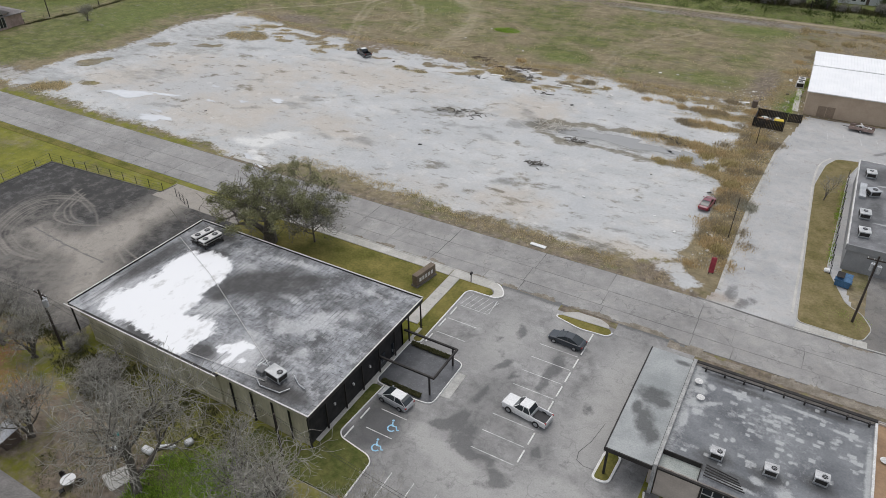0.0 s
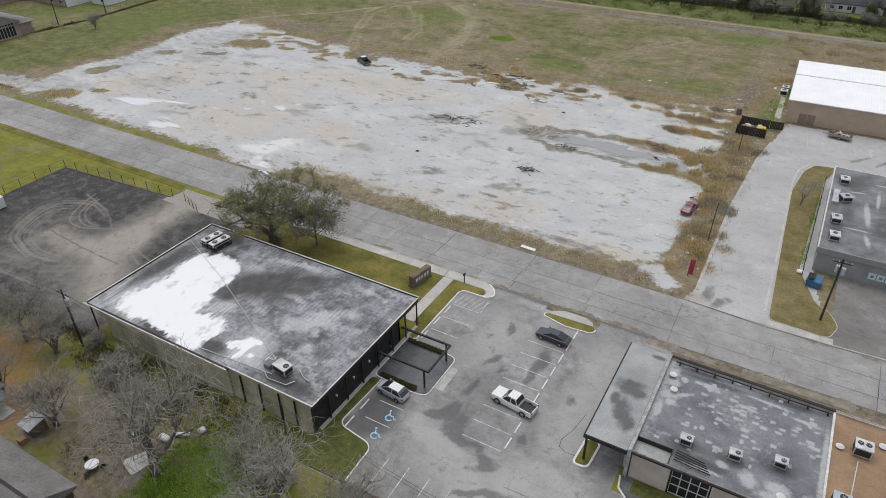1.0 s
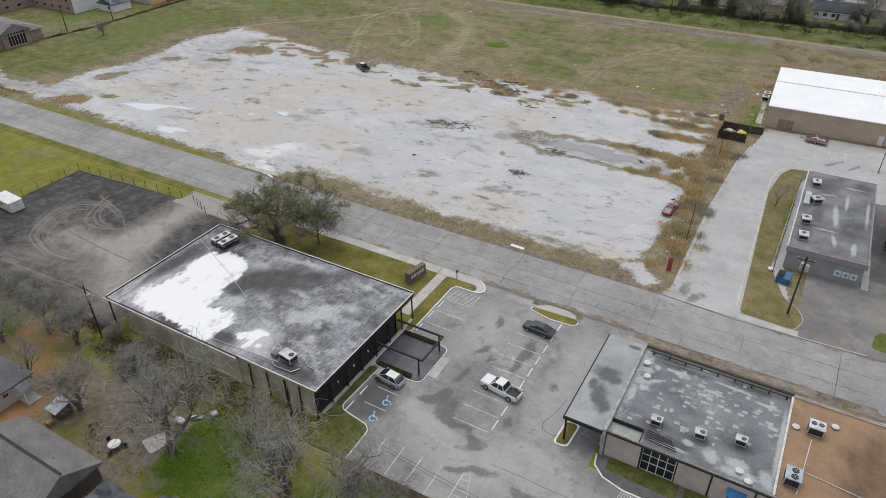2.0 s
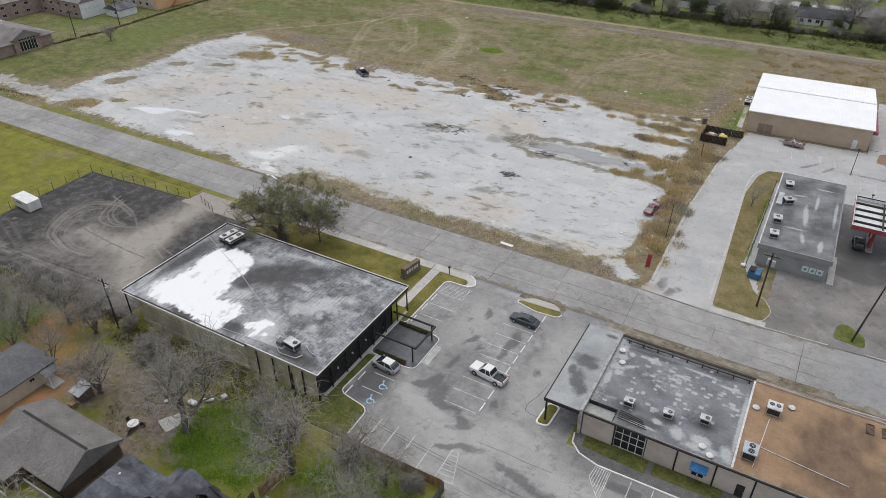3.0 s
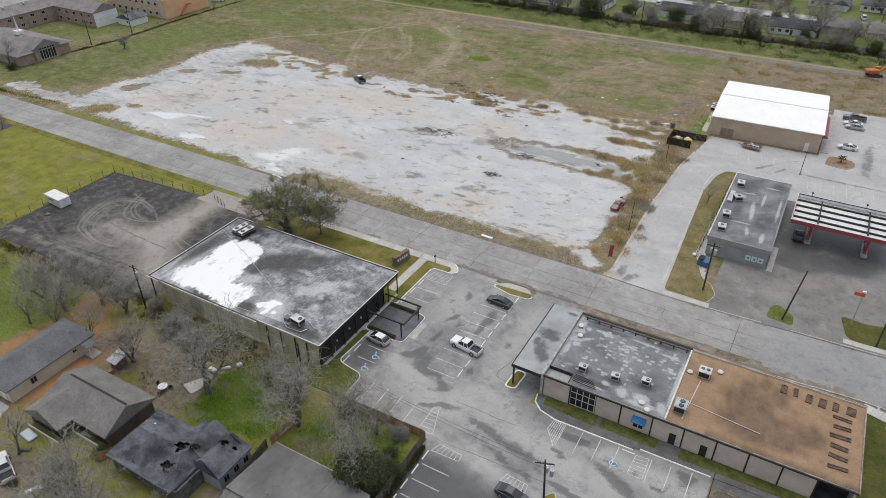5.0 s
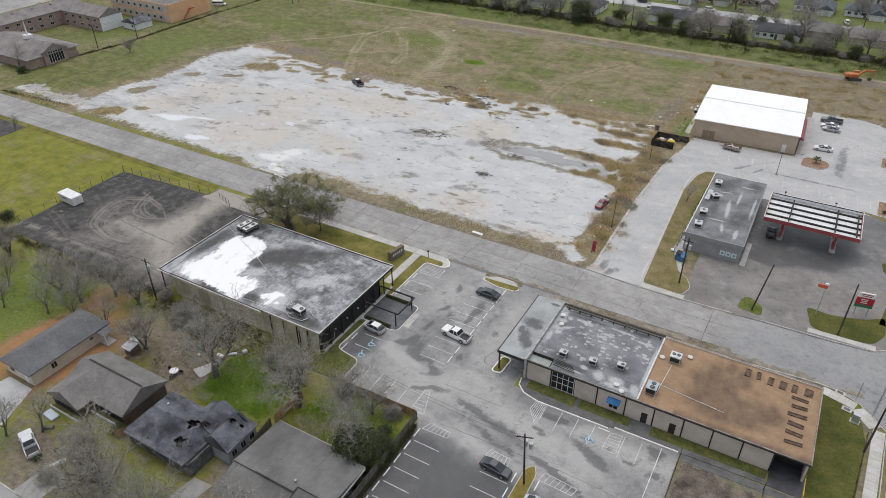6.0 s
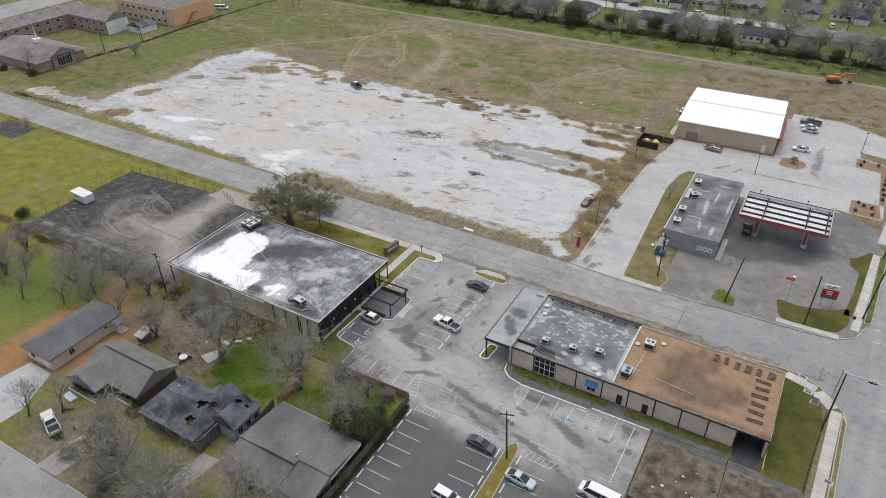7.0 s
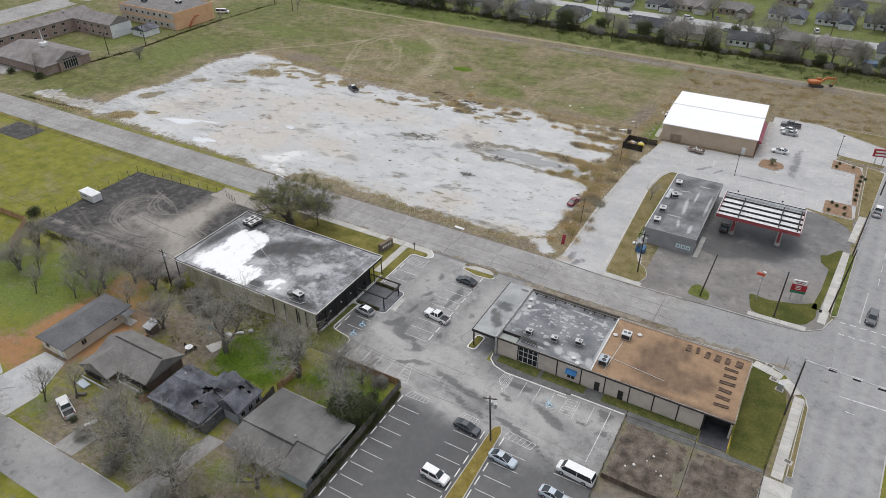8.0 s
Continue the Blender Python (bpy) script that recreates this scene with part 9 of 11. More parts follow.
shell(h, -6.6, -0.9, -19.39, -17.6, 2.6, M_SOOT_SHADE)
shell(h, -1.19, 2.0, -23.6, -17.8, 2.6, M_GREYW)
part("roof", sagged(roof_bm(-13.9, -2.2, -28.0, -19.4, 2.66, 5.1, "x", 2.2), 3), M_SH_DARK, h, "burnt dark hip roof")
part("roof_wing", sagged(roof_bm(-6.8, -1.0, -22.4, -17.6, 2.72, 4.5, "y", 0.3), 4), M_SH_DARK, h, "burnt dark wing roof")
part("roof_wing", sagged(roof_bm(-3.4, 1.9, -23.4, -17.8, 2.68, 4.5, "y", 0.3, over=0.35), 5), M_SH_DARK, h, "burnt dark front block roof")
gable_fill(h, -3.4, 1.9, -23.5, -18.0, 2.6, 4.3, "y", M_SH_CHAR)
gable_fill(h, -6.8, -1.0, -22.0, -17.6, 2.6, 4.3, "y", M_SH_CHAR)
# dark decks added so that the roof holes open onto shade
for b in ((-13.6, -1.6, -27.7, -19.7), (-6.3, -1.2, -19.69, -17.9), (-1.59, 1.7, -23.3, -18.1)):
    part("ceiling", boxed(*b, 2.44, 2.5), M_SH_CHAR, h, "dark ceiling added for the shade under the roof holes")
vent_pipe(h, -11.0, -22.2, 4.3, 0.16)
for y in (-22.4, -20.6, -18.8):
    window(h, 2.0, y, 0.8, 1.0, 1.3, "e")
for x in (-12.0, -9.0):
    window(h, x, -28.0, 0.8, 1.0, 1.2, "s")
# rafters and rubble showing through the roof
r = random.Random(9)
for cx, cy, z, n, sp in ((-4.5, -22.7, 3.5, 40, 1.5), (-4.4, -26.2, 3.1, 30, 1.0), (-0.5, -19.6, 3.3, 24, 1.0), (-2.6, -21.2, 3.4, 40, 1.3), (-3.6, -19.4, 3.6, 24, .8), (1.9, -17.2, 0.2, 24, 1.6)):
    bm = bmesh.new()
    for k in range(n):
        a = Vector((cx + r.gauss(0, sp * .5), cy + r.gauss(0, sp * .5), z + r.uniform(-.1, .35)))
        d = Vector((r.gauss(0, 1), r.gauss(0, 1), r.gauss(0, .25))).normalized() * r.uniform(.3, .9)
        tube(bm, a - d / 2, a + d / 2, r.uniform(.04, .1), n=4)
    tagged(part("charred_rubble", bm, M_GREYFENCE if n != 30 else M_STEELDK, h, "charred rafters and rubble"), kind="stuff")
# low house with the taupe roof
h = thing("house", "low house with a wide taupe roof and grey siding", "house")
shell(h, 6.0, 20.4, -28.2, -16.2, 2.6, M_GREYW)
def ridge_roof(x0, x1, prof, mat, label):
    """A roof body drawn along x from its section."""
    bm = bmesh.new()
    ends = [[bm.verts.new((x, y, z)) for y, z in prof] for x in (x0, x1)]
    bm.faces.new(ends[0])
    bm.faces.new(ends[1][::-1])
    for i in range(len(prof)):
        j = (i + 1) % len(prof)
        bm.faces.new((ends[0][j], ends[0][i], ends[1][i], ends[1][j]))
    bmesh.ops.recalc_face_normals(bm, faces=bm.faces)
    part("roof", bm, mat, h, label)


ridge_roof(4.7, 15.3, [(-29.5, 2.62), (-24.75, 3.62), (-24.7, 3.95), (-15.3, 2.85), (-15.3, 2.65)], M_SH_TAUPE, "wide taupe low roof with a stepped ridge")
ridge_roof(15.301, 21.0, [(-28.6, 2.62), (-23.7, 3.58), (-23.65, 3.85), (-15.9, 2.85), (-15.9, 2.65)], M_SH_TAUPE, "wide taupe low roof with a stepped ridge")
part("ridge_trim", boxed(8.8, 15.3, -24.74, -24.62, 3.96, 4.02), M_STEELDK, h, "dark ridge flashing")
part("eave_trim", boxed(4.65, 15.3, -15.29, -15.22, 2.66, 2.82), M_TRIM, h, "white eave board")
vent_pipe(h, 14.6, -23.2, 3.85, 0.16)
vent_pipe(h, 10.0, -22.8, 3.7)
vent_pipe(h, 10.2, -21.0, 3.5)
for y in (-26.4, -22.5, -19.0):
    window(h, 20.4, y, 0.9, 1.2, 1.2, "e")
part("barge_board", boxed(21.01, 21.07, -23.6, -16.2, 2.62, 2.9), M_TRIM, h, "white barge board")

# driveways and yard slabs
for pts, lab in (([(-45.0, -37.5), (-43.4, -28.6), (-37.4, -28.6), (-34.0, -36.6), (-34.6, -42.2), (-44, -42.2)], "pale new concrete driveway"), ([(-21.5, -42.3), (-17.0, -42.0), (-16.5, -37.0), (-21.0, -36.4)], "pale worn concrete driveway apron"), ([(-3.4, -42.3), (0.2, -42.3), (2.4, -27.6), (-0.8, -27.8)], "grey concrete driveway strip"), ([(-52, -42.3), (-44.8, -42.3), (-45.2, -36.0), (-52, -33.0)], "pale new concrete driveway")):
    tagged(part("driveway", prismed(pts, 0, 0.05), M_PAD if "new" in lab else M_SLAB), lab, "driveway", kind="structure")
tagged(part("kerb_south", strip(bmesh.new(), [(-120, -42.2), (-45.2, -42.2)], 0.2, 0, 0.12, closed=False), M_KERB), "low street kerb", "kerb", kind="structure")
tagged(part("kerb_south", strip(bmesh.new(), [(-33.8, -42.2), (-20.6, -42.2)], 0.2, 0, 0.12, closed=False), M_KERB), "low street kerb", "kerb", kind="structure")
tagged(part("kerb_south", strip(bmesh.new(), [(-14.3, -42.2), (-4.2, -42.2)], 0.2, 0, 0.12, closed=False), M_KERB), "low street kerb", "kerb", kind="structure")

# garden shed and yard clutter
e = thing("garden_shed", "small yard shed with a pale metal roof", "shed")
shell(e, -31.1, -29.4, -15.1, -13.2, 1.6, M_BROWNW, t=0.1)
bm = bmesh.new()
vs = [bm.verts.new(c) for c in ((-31.4, -15.4, 1.65), (-29.1, -15.5, 1.65), (-29.1, -12.9, 2.1), (-31.4, -12.8, 2.1))]
lo = [bm.verts.new(v_.co - Vector((0, 0, .06))) for v_ in vs]
bm.faces.new(vs)
bm.faces.new(lo[::-1])
for i in range(4):
    j = (i + 1) % 4
    bm.faces.new((lo[i], lo[j], vs[j], vs[i]))
part("roof", bm, M_GALV, e, "pale corrugated metal roof")
tagged(part("wooden_crate", boxed(-30.4, -29.6, -16.5, -15.7, 0, 0.7, bevel=0.03), M_FENCE), "tan wooden crate beside the shed", "crate")
e = thing("garden_table", "round white garden table in the bare yard", "table", at=pose(-19.7, -14.4, 0))
part("tabletop", tubed((0, 0, .7), (0, 0, .76), .75, n=18), M_WHITEMET, e)
part("table_leg", tubed((0, 0, 0), (0, 0, .7), .06, n=6), M_WHITEMET, e)
for k, (dx, dy, t) in enumerate(((-1.1, .2, 0), (.9, .7, 140), (.4, -1.1, 250))):
    c = thing("garden_chair", "dark patio chair beside the round table", "chair", "patio chairs", at=pose(-19.7 + dx, -14.4 + dy, 0, 0, 0, t))
    part("seat", boxed(-.25, .25, -.25, .25, .4, .46), M_STEELDK, c)
    part("backrest", boxed(-.27, -.22, -.25, .25, .46, .95), M_STEELDK, c)
    for a in (-.22, .22):
        for b in (-.22, .22):
            part("leg", boxed(a - .02, a + .02, b - .02, b + .02, 0, .4), M_STEELDK, c)
tagged(part("slab", prismed(rounded([(-17.8, -12.2), (-15.2, -13.0), (-14.6, -11.2), (-16.2, -9.4)], .4), 0, .06), M_WALK), "broken pale slab in the yard", "slab", kind="structure")
for k, (x, y, lx, ly, hh, mt, nm, lab) in enumerate([(-16.0, -7.6, 1.4, .8, .6, M_WHITEMET, "plastic_bin", "white plastic tub among yard clutter"), (-14.6, -6.2, 1.8, .5, .5, M_WHITEMET, "scrap_sack", "pale sack of scrap in the yard"), (-13.0, -4.6, .9, .9, .5, M_GALV, "metal_tub", "grey metal tub in the yard"),
                                                  (-20.6, -8.0, .7, .6, .7, plain("teal_plastic", (.05, .25, .24), .5), "plastic_bin", "teal plastic bin in the yard"), (-19.4, -9.2, .5, .5, .5, M_WHITEMET, "bucket", "white bucket in the yard"), (-29.4, -30.6, 2.6, 1.4, .35, ICE, "boat_hull", "overturned pale blue dinghy on the lawn"),
                                                  (-27.4, -32.4, 1.6, .7, .5, M_GREYFENCE, "log_pile", "grey log pile on the lawn"), (-20.0, -36.0, 2.2, .7, .5, M_WHITEMET, "scrap_sack", "pale sack lying under the tree"), (-18.2, -34.4, .8, .6, .5, M_WHITEMET, "bag", "white bag under the tree"), (-22.6, -34.6, .6, .6, .6, M_DULLSCRUB, "flower_pot", "planted pot in the yard")]):
    bm = boxed(-lx / 2, lx / 2, -ly / 2, ly / 2, 0, hh, bevel=min(hh, lx, ly) * .28)
    ob = tagged(part(nm, bm, mt), lab, nm.split("_")[-1])
    ob.matrix_basis = pose(x, y, 0, 0, 0, 35 * k)


# board fences: one object a run, each board a part
def fence(a, b, label, mat, hgt=1.8, step=0.16, lean=0.0):
    a, b = Vector(a), Vector(b)
    d = b - a
    e = thing("wooden_fence", label, "fence", "wooden fences")
    turn = math.degrees(math.atan2(d.y, d.x))
    e.matrix_basis = pose(a.x, a.y, 0, 0, 0, turn)
    n = min(220, int(d.length / step))
    w = d.length / n
    for z in (0.4, hgt - .35):
        part("rail", boxed(0, d.length, .02, .07, z, z + .09), mat, e)
    for k in range(int(d.length / 2.4) + 1):
        part("post", boxed(2.4 * k - .05, 2.4 * k + .05, .02, .12, 0, hgt - .05), mat, e)
    me = None
    for k in range(n):
        m = Matrix.Translation((w * (k + .5), 0, 0.02 * math.sin(k * 2.1)))
        if me is None:
            me = part("board", boxed(-w * .47, w * .47, 0, .018, .03, hgt), mat, e)
            me.matrix_basis = m
            me = me.data
        else:
            share("board", me, e, m)


fence((6.0, -2.9), (21.0, -2.6), "tan board fence along the car park edge", M_FENCE)
fence((21.1, -2.7), (21.3, -13.5), "grey weathered board fence along the parking bays", M_GREYFENCE)
fence((21.3, -13.6), (21.3, -30), "grey weathered board fence along the parking bays", M_GREYFENCE)
fence((2.8, -8.2), (2.5, -14.4), "brown board fence between back yards", M_FENCE)
fence((-90.7, -1.2), (-104, -1.6), "tan board fence round a back yard", M_FENCE, step=.2)
fence((-83.0, -10.0), (-90.6, -1.3), "tan board fence round a back yard", M_FENCE, step=.2)
fence((2.2, -15.0), (3.6, -26), "dark board fence between houses", M_GREYFENCE)
fence((58.9, -3.5), (70.1, -3.7), "low dark brown board fence across the bare plot", M_BROWNFENCE, hgt=1.15, step=.2)
fence((-16.6, -28.6), (-14.3, -25.2), "short tan board fence beside the dark house", M_FENCE)

M_SH_FAR = shingles("grey_brown_shingles", (0.176, 0.162, 0.156), (0.252, 0.233, 0.226))
# ---- far side: brick church, long wing, orange block ----
ch = thing("church", "low brown brick church with a white roof lantern", "church")
shell(ch, -214, -182.4, 67.4, 86.4, 3.6, M_BRICK)
part("roof", roof_bm(-214, -182.4, 67.4, 86.4, 3.7, 7.2, "x", 5.0, 1.2), M_SH_FAR, ch, "brown low hip roof")
part("front_gable_roof", roof_bm(-190, -181.6, 72.8, 82.0, 4.6, 7.0, "x", 0.2, 0.5), M_SH_FAR, ch, "brown front gable roof")
shell(ch, -190, -181.6, 73.0, 81.8, 4.5, M_BRICK)
gable_fill(ch, -190, -181.6, 73.0, 81.8, 4.5, 6.8, "x", M_BRICK)
g = part("window_wall", boxed(-181.59, -181.5, 74.6, 80.6, 0.6, 4.8), M_GLASS, ch, "tall dark window wall with white fins")
for k in range(7):
    part("fin", boxed(-181.49, -181.4, 74.6 + k * .97, 74.68 + k * .97, .4, 5.0), M_TRIM, g)
for z in (2.0, 3.4):
    part("transom", boxed(-181.495, -181.45, 74.8, 80.4, z, z + .12), M_STEELDK, g)
st = part("lantern", boxed(-195.5, -193.0, 75.6, 78.0, 7.0, 8.4, bevel=.1), M_WHITEMET, ch, "white roof lantern")
part("spire", tubed((-194.2, 76.8, 8.4), (-194.2, 76.8, 14.0), .35, .04, n=8), M_WHITEMET, st)
wing = thing("school_wing", "long two-storey brown wing with a grey roof", "building")
shell(wing, -236, -224, 40, 121, 5.6, M_BRICK)
part("roof", roof_bm(-236, -224, 40, 121, 5.7, 8.2, "y", 0.3), M_SH_FAR, wing, "grey-brown long gable roof")
shell(wing, -223.9, -199.6, 110.4, 121, 5.6, M_BRICK)
part("roof_wing", roof_bm(-230, -199.6, 110.4, 121, 5.72, 8.6, "x", 0.2), M_SH_FAR, wing, "grey-brown cross gable roof")
gable_fill(wing, -223.9, -199.4, 110.4, 121, 5.6, 8.4, "x", M_WHITEW, False)
part("end_wall", boxed(-199.59, -199.4, 110.4, 121, 0, 5.6), M_WHITEW, wing, "white end wall")
for k in range(14):
    for z in (1.0, 3.7):
        window(wing, -224, 44 + 4.7 * k, z, 1.6, 1.1, "e")
for k in range(5):
    for z in (1.0, 3.7):
        window(wing, -221 + 4.6 * k, 110.4, z, 1.6, 1.1, "s")
for k in range(8):
    vent_pipe(wing, -228.4, 50 + 8.5 * k, 8.0, .35)
sh = thing("outbuilding", "small white outbuilding with a dark roof", "shed")
shell(sh, -196.5, -188.6, 118.4, 126.4, 2.6, M_WHITEW)
part("roof", roof_bm(-196.5, -188.6, 118.4, 126.4, 2.7, 4.4, "y", 0.2), M_SH_DARK, sh)
gable_fill(sh, -196.5, -188.6, 118.4, 126.4, 2.6, 4.2, "y", M_WHITEW)
window(sh, -190.8, 118.4, 1.0, 1.0, 1.0, "s")
ob_ = thing("orange_block", "square two-storey orange block with a flat roof", "building")
M_ORANGE = surf("apricot_render", (0.621, 0.368, 0.207), (0.713, 0.448, 0.265), 0.3, 5.0, 0.8, 0.1, grain=0.08)
M_GREYB = surf("grey_brown_wall", (0.399, 0.361, 0.323), (0.532, 0.475, 0.418), 0.4, 5.0, 0.85, 0.1)
shell(ob_, -221, -184.2, 132.6, 155.2, 7.6, M_ORANGE)
part("roof", boxed(-220.7, -184.5, 132.9, 154.9, 7.2, 7.4), M_SH_BROWN, ob_, "brown flat roof")
for z in (0.4, 4.1):
    part("window_band", boxed(-220.6, -185.2, 132.50, 132.59, z, z + 2.9), M_GREYB, ob_, "grey window band")
    for k in range(8):
        window(ob_, -216.5 + 3.8 * k, 132.5, z + .8, 1.3, 1.2, "s", M_GREYB)
bm = bmesh.new()
for k in range(12):
    box(bm, -184.19, -183.0, 138.6 + .36 * k, 138.96 + .36 * k, .32 * k, .32 * k + .07)
tube(bm, (-183.0, 138.6, .9), (-183.0, 142.9, 4.8), .05, n=5)
tube(bm, (-183.0, 142.9, 3.9), (-183.0, 145.4, 3.9), .08, n=5)
box(bm, -184.19, -183.0, 142.95, 145.4, 3.8, 3.88)
part("fire_stair", bm, plain("rust_red_paint", (0.36, 0.07, 0.03), 0.6), ob_, "rust red outside stair")
for x, y in ((-196, 146), (-212, 140)):
    rooftop_unit("pale rooftop unit on the orange block", x, y, 7.4, 2.4, 2.0, 1.2, [(0, 0, .4)])
tagged(part("street_west", boxed(-286, -264, 40, 240, -0.02, 0.02), M_SLAB), "pale paved street behind the school wing", "road", kind="structure")
tagged(part("car_apron", prismed([(-215, 62.5), (-199, 60), (-196.5, 66.8), (-214, 67)], -.02, .03), M_SLAB), "pale paved apron beside the church", "pavement", kind="structure")

# ---- suburban houses beyond the ditch ----
ROOFS = [M_SH_GREY, M_SH_BROWN, M_SH_FAR, shingles("charcoal_shingles", (0.050, 0.052, 0.058), (0.085, 0.088, 0.094)), shingles("blue_grey_shingles", (0.085, 0.095, 0.110), (0.125, 0.135, 0.155))]
WALLS = [M_CREAMW, M_WHITEW, M_BRICK, M_BROWNW, M_GREYW]


def cottage(label, L, W, roof, wall, hip, wing):
    e = thing("house", label, "house", "suburban houses")
    shell(e, -L / 2, L / 2, -W / 2, W / 2, 2.7, wall)
    part("roof", roof_bm(-L / 2, L / 2, -W / 2, W / 2, 2.75, 5.2, "x", hip), roof, e)
    if hip < 1:
        gable_fill(e, -L / 2, L / 2, -W / 2, W / 2, 2.7, 5.0, "x", wall)
    if wing:
        shell(e, L / 2 - 6.2, L / 2 - .6, -W / 2 - 3.6, -W / 2 - .01, 2.6, wall)
        part("roof_wing", roof_bm(L / 2 - 6.2, L / 2 - .6, -W / 2 - 3.6, 0, 2.66, 4.6, "y", 0.2), roof, e)
        gable_fill(e, L / 2 - 6.2, L / 2 - .6, -W / 2 - 3.6, -1, 2.6, 4.4, "y", wall)
        part("garage_door", boxed(L / 2 - 5.4, L / 2 - 1.6, -W / 2 - 3.66, -W / 2 - 3.602, .05, 2.1), M_TRIM, e, "pale garage door")
    for k in range(3):
        window(e, -L / 2 + 1.8 + 2.6 * k, -W / 2, .9, 1.3, 1.2, "s")
    window(e, L / 2, 0.5, .9, 1.2, 1.2, "e")
    window(e, -L / 2, 0.5, .9, 1.2, 1.2, "w")
    part("door", boxed(-.5, .4, -W / 2 - .06, -W / 2 - .002, .05, 2.1), M_BROWNW, e)
    vent_pipe(e, 1.5, 1.2, 4.7)
    return e


protos = [cottage("brick suburban house with a brown hip roof", 15, 10, ROOFS[1], WALLS[2], 3.5, True), cottage("white suburban house with a blue-grey roof", 16, 10, ROOFS[4], WALLS[1], 3.5, True),
          cottage("white suburban house with a charcoal gable roof", 17, 9, ROOFS[3], WALLS[1], 0.3, False), cottage("pale suburban house with a dark hip roof", 14, 10, ROOFS[3], WALLS[1], 3.5, True), cottage("tan suburban house with a taupe gable roof", 16, 9, ROOFS[2], WALLS[0], 0.3, True)]
spots_h = [(-59, 236, 1, 175), (-38, 240, 4 - 1, 0), (-1, 238, 2, 176), (16, 236, 4, 178), (41, 236, 2, 4), (74, 244, 4, 185), (56, 246, 0, 180), (-6, 276, 3, 0), (27, 284, 0, 0), (50, 286, 1, 0), (70, 287, 1, 0), (90, 290, 2, 0), (8, 280, 4, 0), (-28, 272, 2, 0), (-50, 276, 0, 0), (-75, 274, 4, 0), (-98, 272, 1, 0),
           (-84, 238, 2, 180), (-108, 238, 0, 180), (-132, 238, 4, 180), (95, 246, 3, 180), (112, 286, 0, 0), (-120, 276, 3, 0), (-145, 276, 2, 0), (-158, 240, 1, 180)]
used = set()
for x, y, k, t in spots_h:
    if k not in used:
        protos[k].matrix_basis = pose(x, y, 0, 0, 0, t)
        used.add(k)
    else:
        copy_thing(protos[k], pose(x, y, 0, 0, 0, t))
for row, y in enumerate((318, 345, 380, 415)):
    for k in range(14):
        copy_thing(protos[(k * 3 + row) % 5], pose(-190 + 24 * k + 7 * row, y + 3 * math.sin(k), 0, 0, 0, 180 * (row % 2)))
for x, y, t, k in ((-14, 252, 90, 0), (30, 251, 0, 1), (-20, 262, 180, 2), (22, 268, 90, 3), (64, 269, 100, 0), (-66, 262, 0, 3), (10, 262, 0, 0), (92, 262, 0, 1)):
    car("sedan" if k % 2 else "suv", "parked car on the street behind the ditch", x, y, t, (WHITE, SILVER, DKBLUE, GREYP)[k], z=0.03)
for k in range(3):
    fence((-60 + 52 * k, 221.5), (-28 + 52 * k, 222), "grey board fence behind the ditch", M_GREYFENCE, step=.25)
tagged(part("tarpaulin", prismed(rounded([(84, 229.6), (89, 229.6), (89, 234.5), (84, 234.5)], .5), 0, 1.4), surf("blue_tarpaulin", (.06, .12, .22), (.09, .17, .29), 1, 6, .6)), "blue tarpaulin over a stack in a garden", "tarpaulin")

# ---- poles, lines, signs ----
def wood_pole(x, y, hgt, label="dark wooden utility pole", arm=True, cans=0, lean=(0, 0), turn=0, r=.17):
    e = thing("utility_pole", label, "utility pole", "utility poles", at=pose(x, y, 0, 0, 0, turn))
    part("shaft", tubed((0, 0, -.2), (lean[0], lean[1], hgt), r, r * .65, n=9), M_WOODPOLE, e)
    if arm:
        a = part("crossarm", boxed(lean[0] - 1.2, lean[0] + 1.2, lean[1] - .06, lean[1] + .06, hgt - .7, hgt - .55), M_WOODPOLE, e)
        for k in (-1.1, -.4, .4, 1.1):
            part("insulator", tubed((lean[0] + k, lean[1], hgt - .55), (lean[0] + k, lean[1], hgt - .35), .05, .03, n=6), M_TRIM, a, "pale insulator")
    for k in range(cans):
        t = part("transformer", tubed((.45 * math.cos(k * 2.2), .45 * math.sin(k * 2.2), hgt - 2.4), (.45 * math.cos(k * 2.2), .45 * math.sin(k * 2.2), hgt - 1.4), .28, n=12), M_GALV, e, "grey transformer can")
        part("bushing", tubed((.45 * math.cos(k * 2.2), .45 * math.sin(k * 2.2), hgt - 1.4), (.45 * math.cos(k * 2.2), .45 * math.sin(k * 2.2), hgt - 1.15), .05, n=6), M_TRIM, t)
    return e


wood_pole(40.7, -5.5, 10.2, cans=2, lean=(-.5, .2), turn=20)
wood_pole(76.7, 51.6, 11.4, arm=False)
wood_pole(62.0, 51.4, 10.8, arm=False, lean=(1.3, .3))
wood_pole(82.2, 24.6, 12.4, arm=False)
wood_pole(86.4, 58.8, 15.0, arm=False, lean=(.6, 1.2))
wood_pole(89.2, 84.0, 12.0, arm=False)
wood_pole(93.8, 119.0, 13.0)
wood_pole(-38.6, -1.8, 9.6, cans=2)
wood_pole(-3.0, -0.9, 6.5, arm=False, label="short wooden service pole at the hall corner")
wood_pole(48.0, 53.2, 10.6, cans=2)
wood_pole(29.7, 66.6, 7.2, arm=False, label="thin leaning wooden pole at the lot edge", lean=(.2, .3), r=.08)
wood_pole(27.8, 104.2, 6.0, arm=False, label="thin wooden pole in the weeds", r=.08)
